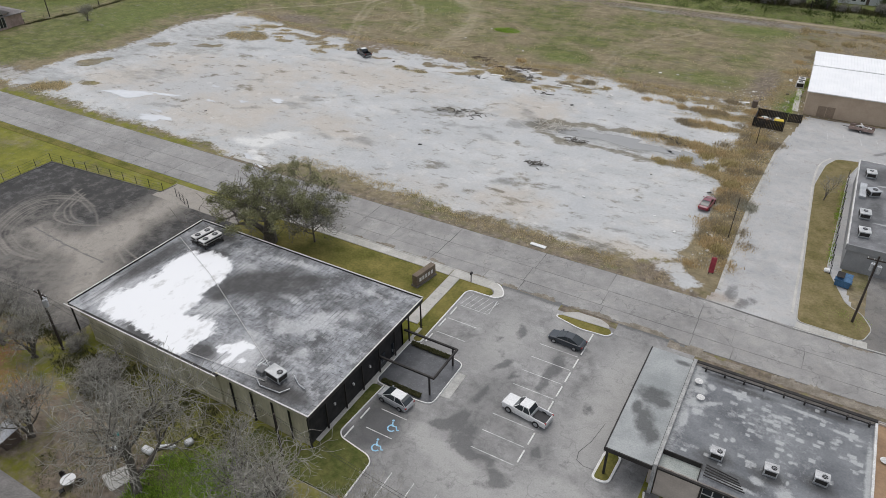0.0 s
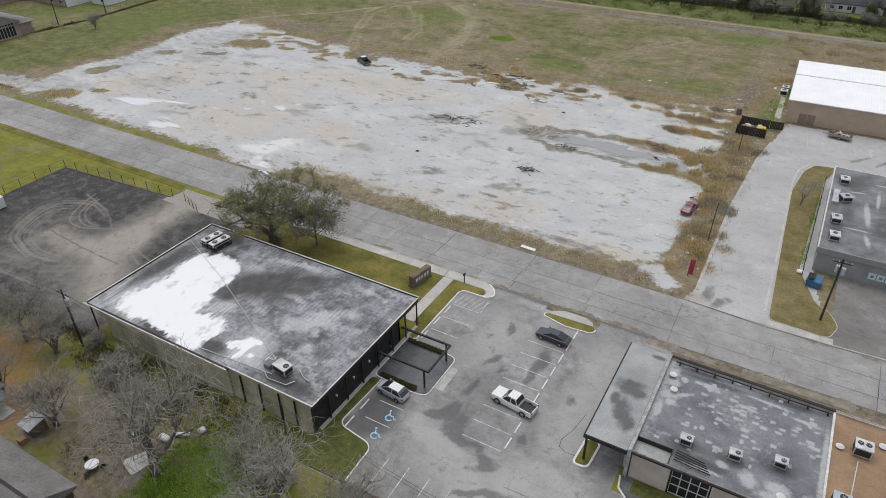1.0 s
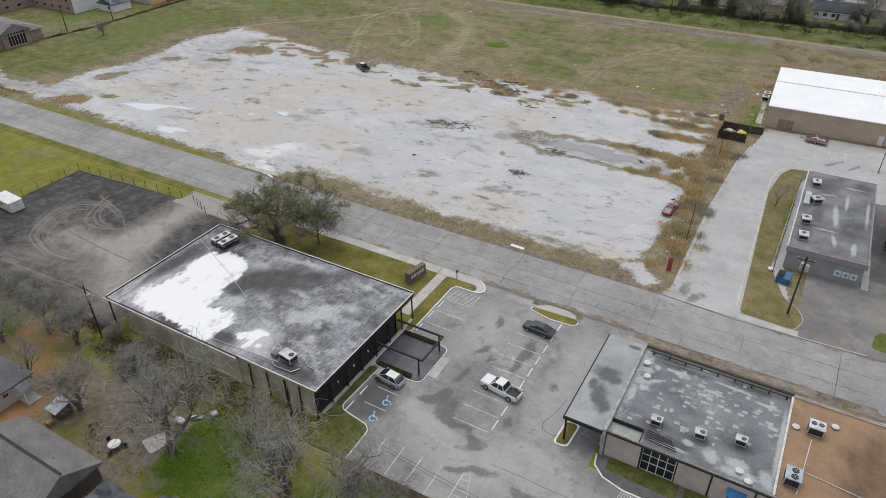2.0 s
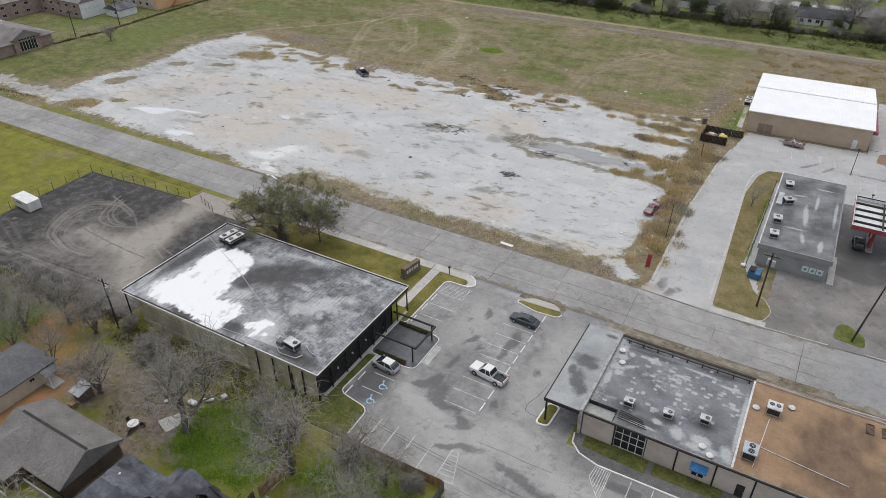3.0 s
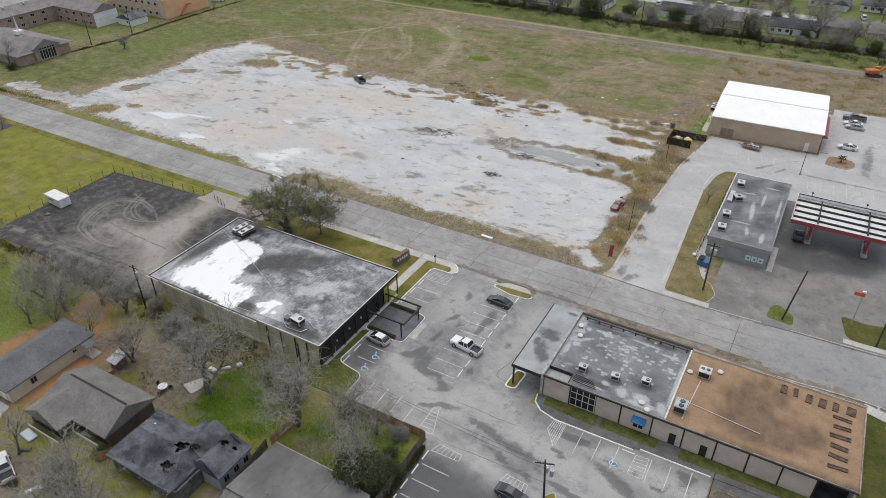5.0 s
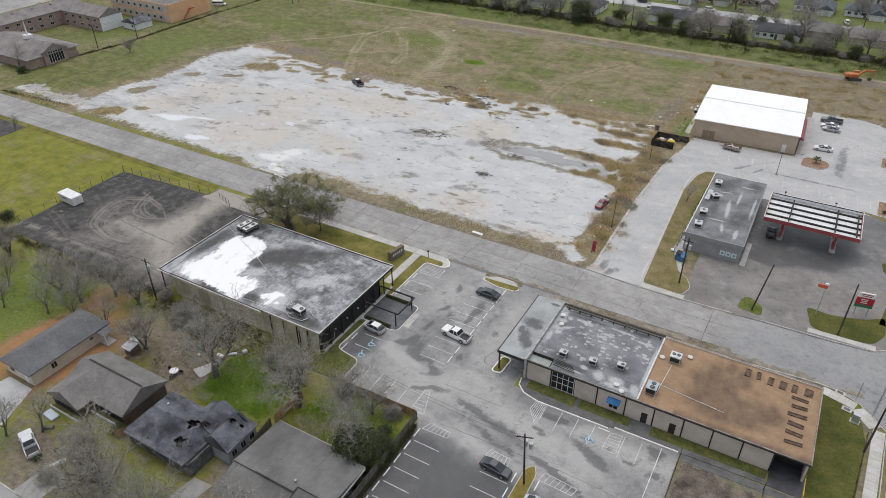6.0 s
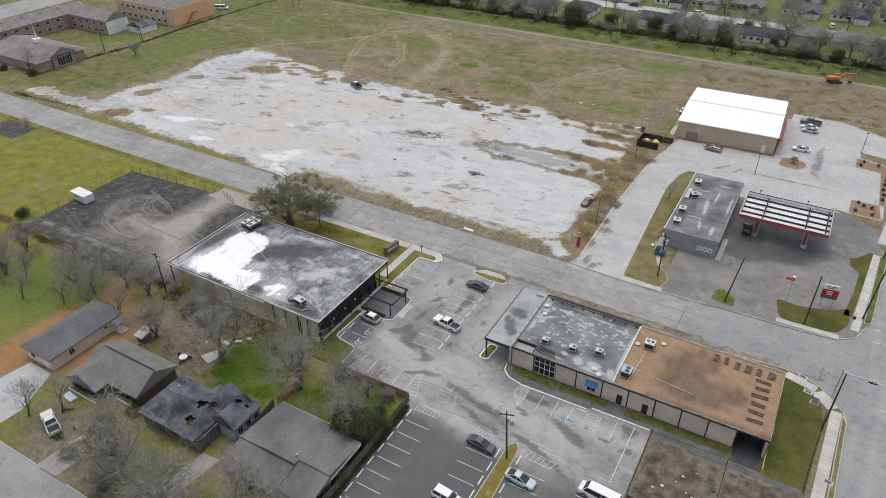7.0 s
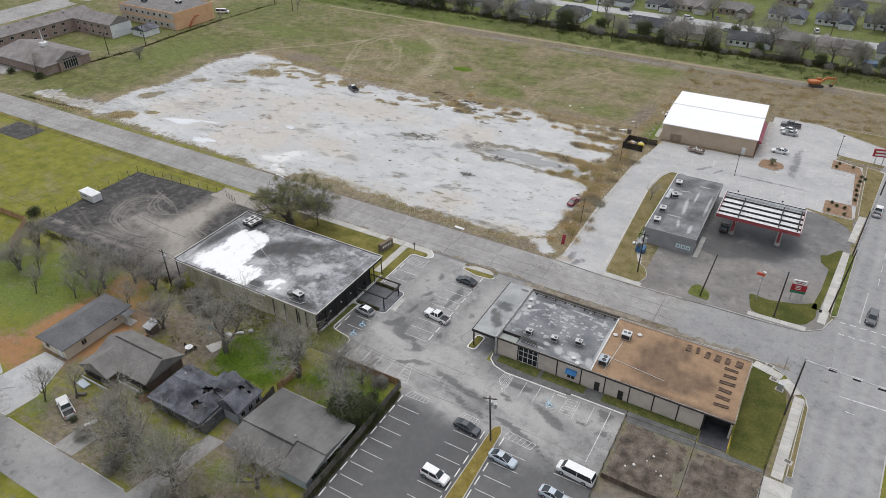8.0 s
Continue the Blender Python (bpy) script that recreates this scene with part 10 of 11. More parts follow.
for x, y, hh in ((-182.4, 95, 9), (-180, 111.4, 9), (-174.8, 186.6, 9), (-160.3, 182.8, 7), (-11.3, 215.2, 10), (25.9, 219.0, 9), (-101.8, 239.7, 10), (-30, 250.5, 9), (70, 251, 9)):
    wood_pole(x, y, hh, turn=90)


def wire(a, b, sag=0.6, r=0.02, label="black overhead wire sagging between poles"):
    a, b = Vector(a), Vector(b)
    bm = bmesh.new()
    pts = []
    for k in range(9):
        t = k / 8
        p = a.lerp(b, t)
        p.z -= sag * 4 * t * (1 - t)
        pts.append(p)
    for p, q in zip(pts, pts[1:]):
        tube(bm, p, q, r, n=3, caps=False)
    tagged(part("overhead_wire", bm, M_STEELDK), label, "wire", "overhead wires", "structure")


for dz in (0.0, 0.9):
    wire((-38.6, -1.8, 9.2 - dz), (-3.0, -0.9, 6.3 - dz * .4), .8)
    wire((-38.6, -1.8, 9.2 - dz), (-96, -3.4, 9.4 - dz), 1.0)
    wire((-3.0, -0.9, 6.3 - dz * .4), (40.2, -5.3, 9.3 - dz), .9)
for dz in (-.8, .8):
    wire((-182.4 + dz, 95, 8.4), (-180 + dz, 111.4, 8.4), .3)
    wire((86.9, 60 + dz, 14.5), (93.8, 119 + dz, 12.5), 1.2)

# slim lamp posts
for x, y, hh in ((58.1, 111.6, 6.0), (82.0, 139.6, 6.0)):
    e = thing("lamp_post", "slim dark car park lamp post", "lamp post", "lamp posts", at=pose(x, y, 0.02))
    part("shaft", tubed((0, 0, 0), (0, 0, hh), .08, .06, n=8), M_STEELDK, e)
    part("footing", tubed((0, 0, 0), (0, 0, .6), .25, n=10), M_KERB, e, "round concrete footing")
    part("lamp_head", boxed(-.35, .35, -.18, .18, hh, hh + .14, bevel=.03), M_STEELDK, e)

# traffic signal on its mast arm
sig = thing("traffic_signal", "galvanised mast arm with three hanging signal heads", "traffic signal")
part("mast", tubed((83.0, 33.2, 0), (83.0, 33.2, 6.6), .17, .14, n=10), M_GALV, sig)
part("mast_arm", tubed((83.0, 33.2, 6.1), (99.5, 31.4, 6.5), .12, .07, n=8), M_GALV, sig)
for x in (87.4, 91.2, 95.0):
    y = 33.2 - (x - 83.0) * .109
    hd = part("signal_head", boxed(x - .62, x + .62, y - .1, y + .1, 5.85, 6.35, bevel=.02), M_STEELDK, sig, "black signal head with a pale backplate edge")
    part("backplate", strip(bmesh.new(), [(x - .72, y - .2), (x + .72, y - .2), (x + .72, y + .2), (x - .72, y + .2)], .08, 6.36, 6.40), M_TRIM, hd)
e = thing("signal_cabinet", "grey signal cabinet on a concrete base", "cabinet", at=pose(80.6, 30.4, 0, 0, 0, -8))
part("base", boxed(-.7, .7, -.5, .5, 0, .15), M_KERB, e)
part("body", boxed(-.5, .5, -.35, .35, .15, 1.6, bevel=.03), M_GALV, e)
part("lid", boxed(-.56, .56, -.41, .41, 1.6, 1.68), M_GALV, e)
e = thing("pedestrian_signal", "white pedestrian signal post at the corner", "signal post", at=pose(84.4, 54.0, 0.1))
part("post", tubed((0, 0, 0), (0, 0, 4.2), .09, n=8), M_WHITEMET, e)
part("signal_box", boxed(-.25, .25, -.15, .15, 2.6, 3.2, bevel=.03), M_STEELDK, e)
e = thing("pedestrian_signal", "grey pedestrian signal post at the corner", "signal post", at=pose(80.6, 36.2, 0.05))
part("post", tubed((0, 0, 0), (0, 0, 3.4), .08, n=8), M_GALV, e)
part("push_button", boxed(-.08, .08, -.12, -.06, 1.0, 1.25), plain("signal_orange", (.6, .25, .05), .5), e)
for x, y in ((79.4, 32.6), (84.0, 14.2), (78.2, 36.0)):
    e = thing("ground_hatch", "pale concrete utility box lid in the grass", "lid", "utility lids", at=pose(x, y, .05, 0, 0, -12))
    part("collar", boxed(-.75, .75, -.5, .5, 0, .1), M_KERB, e)
    part("cover", boxed(-.45, .45, -.28, .28, .1, .125), M_GREYFENCE, e)

# price sign
M_SIGNW, M_SIGNG = plain("sign_white", (.72, .72, .70), .5), plain("sign_green", (.03, .16, .09), .5)
e = thing("price_sign", "red and green fuel price sign with a white top board", "sign", at=pose(79.7, 59.6, .1, 0, 0, 8) @ Matrix.Scale(.86, 4))
for x in (-1.2, 1.2):
    part("post", boxed(x - .09, x + .09, -.09, .09, 0, 5.6), M_GALV, e)
red = part("price_board", boxed(-1.7, 1.7, -.18, .18, 2.9, 4.6, bevel=.02), plain("sign_red", (.36, .02, .035), .45), e, "red price board")
for z, w in ((4.15, .9), (3.75, .75), (3.3, .8)):
    part("price_bar", boxed(-w, w * .5, -.195, -.181, z, z + .18), M_SIGNW, red, "white bar of lettering")
part("lower_board", boxed(-1.7, 1.7, -.18, .18, 2.2, 2.895, bevel=.02), M_SIGNG, e, "green lower board")
top_b = part("top_board", boxed(-1.5, 1.5, -.16, .16, 4.75, 5.9, bevel=.02), M_SIGNW, e, "white top board")
for z, w in ((5.45, 1.1), (5.05, .9)):
    part("letter_bar", boxed(-w, w, -.175, -.161, z, z + .2), M_RED, top_b, "red bar of lettering")
e = thing("pole_sign", "small red box sign on a tall post", "sign", at=pose(72.6, 55.6, .1))
part("post", tubed((0, 0, 0), (0, 0, 7.0), .09, n=8), M_GALV, e)
part("sign_box", boxed(-1.3, .3, -.15, .15, 6.2, 6.9, bevel=.03), plain("orange_red", (.55, .10, .05), .5), e, "orange-red sign box")
part("cap_lamp", boxed(-.25, .35, -.2, .2, 7.0, 7.3, bevel=.03), M_SIGNW, e)
e = thing("store_sign", "red roadside store sign with white lettering bars", "sign", at=pose(92.4, 138.4, .1, 0, 0, 14))
for x in (-1.0, 1.0):
    part("post", boxed(x - .1, x + .1, -.1, .1, 0, 2.4), M_GALV, e)
bd = part("board", boxed(-2.1, 2.1, -.2, .2, 2.401, 4.7, bevel=.03), bpy.data.materials["sign_red"], e)
for z in (3.75, 2.8):
    part("letter_bar", boxed(-1.6, 1.6, -.215, -.201, z, z + .5), M_SIGNW, bd, "white bar of lettering")
# low sign on the hall lawn
e = thing("monument_sign", "low brown timber sign block on the lawn", "sign", at=pose(-6.15, 33.4, .05, 0, 0, 80))
part("base", boxed(-2.15, 2.15, -.55, .55, 0, .3), M_GREYFENCE, e)
bd = part("block", boxed(-2.05, 2.05, -.45, .45, .301, 1.95, bevel=.04), surf("brown_timber", (.13, .10, .075), (.19, .15, .11), 1.0, 8.0, .9, .3), e)
for k in range(5):
    part("letter_bar", boxed(-1.5 + .62 * k, -1.1 + .62 * k, -.48, -.451, .8, 1.4), M_TRIM, bd, "pale blurred letter block")
e = thing("mailbox", "small dark post box on a post", "mailbox", at=pose(0.0, 36.25, .1))
part("post", boxed(-.05, .05, -.05, .05, 0, 1.4), M_STEELDK, e)
part("box", boxed(-.15, .15, -.25, .25, 1.4, 1.75, bevel=.05), M_STEELDK, e)

# ---- bins, enclosure, trailer, machines ----
e = thing("skip_bin", "blue steel rubbish container with sloping lids", "bin", at=pose(46.2, 61.6, .02, 0, 0, -6))
M_BLUEST = surf("blue_steel", (.035, .10, .20), (.06, .15, .27), 1.0, 8.0, .6)
bm = bmesh.new()
a = [bm.verts.new(c) for c in ((-.95, -.8, .15), (.95, -.8, .15), (.95, .8, .15), (-.95, .8, .15), (-1.0, -.85, 1.2), (1.0, -.85, 1.2), (1.0, .85, 1.6), (-1.0, .85, 1.6))]
for q in ((3, 2, 1, 0), (4, 5, 6, 7), (0, 1, 5, 4), (1, 2, 6, 5), (2, 3, 7, 6), (3, 0, 4, 7)):
    bm.faces.new([a[i] for i in q])
part("body", bm, M_BLUEST, e)
part("lid", boxed(-.98, -.02, -.8, .8, 1.61, 1.66), M_STEELDK, e, "dark plastic lid")
for s in (-1, 1):
    part("fork_pocket", boxed(min(s * 1.0, s * 1.12), max(s * 1.0, s * 1.12), -.5, .5, .7, .9), M_BLUEST, e)
for x in (-.8, .8):
    part("skid", boxed(x - .06, x + .06, -.75, .75, 0, .15), M_STEELDK, e)
tagged(part("rubble_bits", boxed(43.6, 44.6, 63.6, 64.4, .13, .6, bevel=.15), M_SIGNW), "pale sacks beside the station wall", "sacks")
# slatted bin enclosure
e = thing("bin_enclosure", "dark slatted bin enclosure with an open gate", "enclosure")
for x0, x1, y0, y1 in ((25.6, 31.4, 113.4, 113.5), (25.6, 25.7, 113.51, 119.0), (25.6, 31.4, 119.01, 119.1)):
    n = int(max(x1 - x0, y1 - y0) / .3)
    for k in range(n):
        if x1 - x0 > y1 - y0:
            part("slat", boxed(x0 + k * .3, x0 + k * .3 + .27, y0, y1, .05, 2.0), M_STEELDK, e)
        else:
            part("slat", boxed(x0, x1, y0 + k * .3, y0 + k * .3 + .27, .05, 2.0), M_STEELDK, e)
for x, y in ((25.6, 113.4), (31.4, 113.4), (25.6, 119.1), (31.4, 119.1)):
    part("post", boxed(x - .1, x + .1, y - .1, y + .1, 0, 2.1), M_STEELDK, e)
e = thing("enclosure_gate", "dark gate leaf standing open", "gate", at=pose(31.6, 119.1, 0, 0, 0, 8))
for k in range(9):
    part("slat", boxed(k * .3, k * .3 + .27, -.04, .04, .1, 1.95), M_STEELDK, e)
r = random.Random(3)
for k in range(14):
    s = r.uniform(.3, .8)
    mt = r.choice((M_SIGNW, M_STEELDK, M_GREYFENCE, M_TRIM, M_FENCE))
    ob = tagged(part("rubbish_bag", boxed(-s, s, -s * .7, s * .7, 0, s * 1.1, bevel=s * .3), mt), "heaped rubbish inside the bin enclosure", "rubbish", "rubbish")
    ob.matrix_basis = pose(r.uniform(26.6, 30.4), r.uniform(114.4, 118.2), .03, 0, 0, r.uniform(0, 180))
ob = tagged(part("yellow_bin", boxed(-.9, .9, -.6, .6, 0, 1.3, bevel=.08), plain("yellow_plastic", (.60, .45, .02), .5)), "yellow bin lid beside the rubbish", "bin")
ob.matrix_basis = pose(30.2, 116.2, .03, 0, 0, 10)
e = thing("rubbish_trailer", "low trailer heaped with broken boards", "trailer", at=pose(45.4, 121.2, .03, 0, 0, -6))
part("bed", boxed(-2.3, 2.3, -.9, .9, .55, .7), M_BROWNFENCE, e)
for s in (-1, 1):
    part("side_board", boxed(-2.3, 2.3, min(s * .9, s * .96), max(s * .9, s * .96), .5, 1.1), M_BRICK, e)
    w = part("wheel", tubed((0, s * .8, .32), (0, s * 1.0, .32), .32, n=12), M_TYRE, e)
    part("rim", tubed((0, s * 1.0, .32), (0, s * 1.01, .32), .18, n=8), M_RIM, w)
for k in range(16):
    p = boxed(-.7, .7, -.1, .1, 0, .05)
    b_ = tagged(part("board_scrap", p, r.choice((M_TRIM, M_WHITEMET, M_GREYFENCE))), "", "")
    b_.parent = e
    b_.matrix_basis = pose(r.uniform(-1.5, 1.5), r.uniform(-.6, .6), .72 + .04 * k, r.uniform(-10, 10), r.uniform(-10, 10), r.uniform(0, 180))
part("tow_bar", tubed((-2.3, 0, .55), (-3.4, 0, .5), .06, n=6), M_STEELDK, e)
e = thing("cargo_container", "white cargo box standing in the asphalt yard", "container", at=pose(-86.8, 14.6, .02, 0, 0, -4))
part("body", boxed(-2.9, 2.9, -1.3, 1.3, .12, 2.1, bevel=.03), surf("cream_metal", (0.50, 0.49, 0.45), (0.62, 0.61, 0.57), 0.8, 8.0, 0.6), e)
part("roof", boxed(-2.96, 2.96, -1.36, 1.36, 2.1, 2.2, bevel=.03), M_WHITEMET, e)
part("sign_panel", boxed(-1.4, .4, -1.33, -1.301, 1.2, 1.6), plain("slate_panel", (.12, .15, .19), .6), e, "dark blue lettering bar")
for s in (-1, 1):
    part("rear_door", boxed(2.901, 2.95, min(s * .03, s * 1.22), max(s * .03, s * 1.22), .2, 2.05), M_WHITEMET, e)
for x in (-2.4, 0, 2.4):
    part("sleeper", boxed(x - .12, x + .12, -1.2, 1.2, 0, .119), M_GREYFENCE, e)
tagged(part("pallet", boxed(-85.2, -84.0, 9.6, 10.6, .02, .16, bevel=.02), M_GREYFENCE), "flat grey pallet on the yard", "pallet")
# tracked excavator
M_EXC, M_TRK = surf("orange_machine_paint", (.40, .13, .045), (.50, .18, .065), .8, 6.0, .6), surf("track_steel", (.05, .045, .04), (.09, .08, .07), 1.0, 10.0, .8)
e = thing("excavator", "orange tracked excavator with its boom lowered", "excavator", at=pose(70.6, 197.2, 0.02, 0, 0, 25))
for s in (-1, 1):
    part("track", loft(bmesh.new(), [[(-2.2, y, .4), (-1.9, y, 0), (1.9, y, 0), (2.2, y, .4), (1.9, y, .9), (-1.9, y, .9)] for y in (s * 1.0, s * 1.6)]), M_TRK, e, "dark steel track")
part("turntable", tubed((0, 0, .8), (0, 0, 1.1), .8, n=14), M_TRK, e)
part("house", boxed(-2.4, .9, -1.3, 1.3, 1.1, 2.3, bevel=.12), M_EXC, e)
cabp = part("cab", boxed(.0, 1.6, .35, 1.3, 1.1, 2.9, bevel=.08), M_EXC, e)
part("cab_window", boxed(1.601, 1.62, .45, 1.2, 1.7, 2.7), M_GLASS, cabp)
part("counterweight", boxed(-3.0, -2.41, -1.2, 1.2, 1.1, 2.2, bevel=.15), M_EXC, e)
part("boom", loft(bmesh.new(), [[(x, -.6, z - w), (x, -.6, z + w), (x, -.1, z + w), (x, -.1, z - w)] for x, z, w in ((.9, 1.6, .3), (2.9, 3.2, .40), (5.9, 3.1, .25))]), M_EXC, e)
part("arm", loft(bmesh.new(), [[(x, -.5, z - w), (x, -.5, z + w), (x, -.2, z + w), (x, -.2, z - w)] for x, z, w in ((6.3, 3.6, .22), (6.1, 2.1, .26), (5.2, .9, .15))]), M_EXC, e)
part("bucket", loft(bmesh.new(), [[(4.7, y, .9), (5.4, y, .9), (5.6, y, .2), (5.0, y, -.25), (4.4, y, .2)] for y in (-.8, .1)]), M_TRK, e, "dark steel bucket")
# fallen red sign at the drive mouth
e = thing("fallen_sign", "fallen red metal sign leaning in the weeds", "sign", at=pose(29.4, 55.2, 0, -14, 10, 35))
part("panel", boxed(-.4, .4, -.14, .14, .25, 2.6, bevel=.06), surf("weathered_red", (.20, .018, .03), (.34, .04, .06), 1.5, 8.0, .6), e)
for x in (-.35, .35):
    part("leg", tubed((x, 0, -.3), (x, 0, .3), .06, n=6), M_STEELDK, e)
# brush pile of bleached branches
r = random.Random(13)
vs, fs = [], []
for k in range(90):
    a = Vector((r.gauss(0, 2.2), r.gauss(0, 1.3), r.uniform(.05, .6)))
    d = Vector((r.gauss(0, 1), r.gauss(0, 1), r.gauss(.15, .3))).normalized() * r.uniform(.8, 2.4)
    limb_mesh((vs, fs), a, a + d, .07, .03, 4)
ob = raw("brush_pile", vs, fs, surf("bleached_wood", (.48, .45, .40), (.66, .63, .58), 1.0, 8.0, .9))
ob.matrix_basis = pose(-10.8, 92.2, 0)
tagged(ob, "pile of bleached branches on the bare lot", "brush pile", kind="stuff")
for seed, x, y in ((14, -4.5, 88.6), (15, -27, 117), (16, -6.8, 75.2), (17, 14.0, 98.0), (18, -30.5, 113.5)):
    r = random.Random(seed)
    vs, fs = [], []
    for k in range(34):
        a = Vector((r.gauss(0, 1.1), r.gauss(0, .6), r.uniform(.03, .35)))
        d = Vector((r.gauss(0, 1), r.gauss(0, .8), r.gauss(0, .12))).normalized() * r.uniform(.4, 1.5)
        limb_mesh((vs, fs), a, a + d, .07, .05, 4)
    ob = raw("debris_pile", vs, fs, M_GREYFENCE)
    ob.matrix_basis = pose(x, y, 0)
    tagged(ob, "low pile of dark broken timber on the lot", "debris pile", kind="stuff")
# scattered rubbish
r = random.Random(41)
for k in range(110):
    zone = k % 5
    if zone == 0:
        x, y = r.uniform(-36, 2), r.uniform(108, 124)
    elif zone == 1:
        x, y = r.uniform(20, 30), r.uniform(60, 132)
    elif zone == 2:
        x, y = r.uniform(-120, 20), r.uniform(58, 122)
    elif zone == 3:
        x, y = r.uniform(26, 34), r.uniform(120, 150)
    else:
        x, y = r.uniform(-80, 60), r.uniform(126, 190)
    s = r.uniform(.12, .4) * (1.6 if zone == 0 and k % 3 == 0 else 1)
    ob = tagged(part("litter", boxed(-s, s, -s * .6, s * .6, 0, s * .35, bevel=s * .1), r.choice((M_SIGNW, M_TRIM, M_GREYFENCE, M_STEELDK, M_WALK))), "scrap of rubbish lying on the ground", "litter", "scattered rubbish")
    ob.matrix_basis = pose(x, y, .02, r.uniform(-8, 8), r.uniform(-8, 8), r.uniform(0, 180))
for x, y, t, lx in ((-34.5, 115.2, 10, 1.6), (-17.5, 116.6, 0, 1.8), (4.6, 49.8, -3, 1.3), (21.8, 126, 20, 1.2), (-27, 121.5, 30, 1.5)):
    ob = tagged(part("white_board", boxed(-lx, lx, -.35, .35, .02, .14, bevel=.02), M_SIGNW), "discarded white board on the ground", "board", "discarded boards")
    ob.matrix_basis = pose(x, y, .02, 0, 0, t)
for k, (cx, cy, n, sp) in enumerate(((-44, 124.6, 34, 2.6), (-33.5, 119.6, 46, 3.0), (-29.5, 122.4, 30, 2.0), (-32.5, 89.5, 30, 2.6), (-28.5, 91.0, 20, 1.6), (-38.5, 111.5, 12, 1.2), (-19.8, 109.4, 10, 1.0))):
    bm = bmesh.new()
    for q in range(n):
        a = Vector((r.gauss(0, sp), r.gauss(0, sp * .35), r.uniform(.04, .3)))
        d = Vector((r.gauss(0, 1), r.gauss(0, .7), r.gauss(0, .18))).normalized() * r.uniform(.4, 1.5)
        tube(bm, a - d / 2, a + d / 2, r.uniform(.04, .10), n=4)
    ob = tagged(part("rubble_heap", bm, M_BROWNFENCE if k < 3 else M_GREYFENCE), "heap of splintered boards and demolition rubble", "rubble", "rubble heaps", "stuff")
    ob.matrix_basis = pose(cx, cy, 0)
tagged(part("rusty_tank", tubed((24.2, 124.5, 0), (24.2, 124.5, 1.5), .6, n=12), M_BROWNW), "upright rusty tank in the weeds", "tank")


r = random.Random(63)
vs, fs = [], []
for k in range(900):
    zone = k % 5
    if zone < 2:
        x, y = r.gauss(28.6, 2.0), r.uniform(56, 126)
    elif zone == 2:
        x = r.uniform(-80, 24)
        y = float(np.interp(x, [p_[0] for p_ in NORTH], [p_[1] for p_ in NORTH])) + r.gauss(0, 3.0)
    elif zone == 3:
        x, y = r.gauss(26, 6), r.gauss(128, 5)
    else:
        x, y = r.uniform(30, 100), r.gauss(162, 2.0)
    q, a = r.uniform(.05, .20), r.uniform(0, 6.28)
    c, d = q * math.cos(a), q * math.sin(a)
    j, top = len(vs), r.uniform(.05, .16)
    vs += [(x - c, y - d, -.01), (x + d, y - c, -.01), (x + c, y + d, -.01), (x - d, y + c, -.01), (x - c * .7, y - d * .7, top), (x + d * .7, y - c * .7, top), (x + c * .7, y + d * .7, top * .7), (x - d * .7, y + c * .7, top * .8)]
    fs += [(j + 4, j + 5, j + 6, j + 7)] + [(j + i, j + (i + 1) % 4, j + 4 + (i + 1) % 4, j + 4 + i) for i in range(4)]
tagged(raw("rubble_bits", vs, fs, surf("pale_rubble", (0.34, 0.33, 0.31), (0.66, 0.65, 0.62), 0.5, 6.0, 0.9)), "crumbled pale concrete and paper along the lot edges", "rubble", kind="stuff")
# rubbish left on the bare plots
r = random.Random(41)
for x, y, s in ((62.8, 1.4, .42), (65.1, 4.6, .34), (61.6, 0.5, .28), (67.1, 1.4, .34), (66.2, 1.9, .22), (64.4, 3.2, .18), (73.8, 4.6, .2), (75.2, 3.4, .22), (76.4, 4.2, .2), (74.6, 2.8, .18), (66.8, 6.2, .16)):
    bm = bmesh.new()
    bmesh.ops.create_icosphere(bm, subdivisions=2, radius=s * .6)
    for v_ in bm.verts:
        v_.co *= 1 + .5 * noise.noise(v_.co * (2.2 / s) + Vector((x, y, 0)))
        v_.co.z = max(-.03, v_.co.z * .5 + s * .2)
    e = tagged(part("litter", bm, M_TRIM if x < 70 else M_STEELDK), "crumpled pale rubbish on the bare plot" if x < 70 else "dark scrap lying on the bare plot", "litter", "litter on the plots")
    e.matrix_basis = pose(x, y, 0.02)

# wire fences: posts and rails
def wire_fence(pts, label, hgt=1.7, gap=3.0):
    e = thing("wire_fence", label, "fence", "wire fences")
    pts = [Vector((*p, 0)) for p in pts]
    for a, b in zip(pts, pts[1:]):
        n = max(1, int((b - a).length / gap))
        for k in range(n + 1):
            p = a.lerp(b, k / n)
            part("post", tubed((p.x, p.y, 0), (p.x, p.y, hgt), .05, n=6), M_STEELDK, e)
        for z in (.1, .6, 1.1, hgt - .05):
            part("rail", tubed(a + Vector((0, 0, z)), b + Vector((0, 0, z)), .018, n=3), M_STEELDK, e, "thin dark rail")


wire_fence([(-88.8, -0.6), (-88.9, 31.2), (-60.4, 33.4)], "thin dark wire fence round the asphalt yard")
wire_fence([(-56.8, 33.2), (-52, 31.5)], "short dark gate posts at the yard mouth", gap=1.6)
wire_fence([(58.7, 10.6), (58.7, -30)], "grey wire fence between car park and bare plot")
wire_fence([(70.3, 10.2), (70.3, -30)], "grey wire fence between bare plots")
wire_fence([(81.0, 10.4), (80.6, -20)], "grey wire fence beside the pavement")
wire_fence([(82.4, 28.0), (80.9, 11.0)], "low wire fence beside the lawn", 1.0)
wire_fence([(44.4, 63.5), (44.6, 97.5)], "wire fence along the station shop")
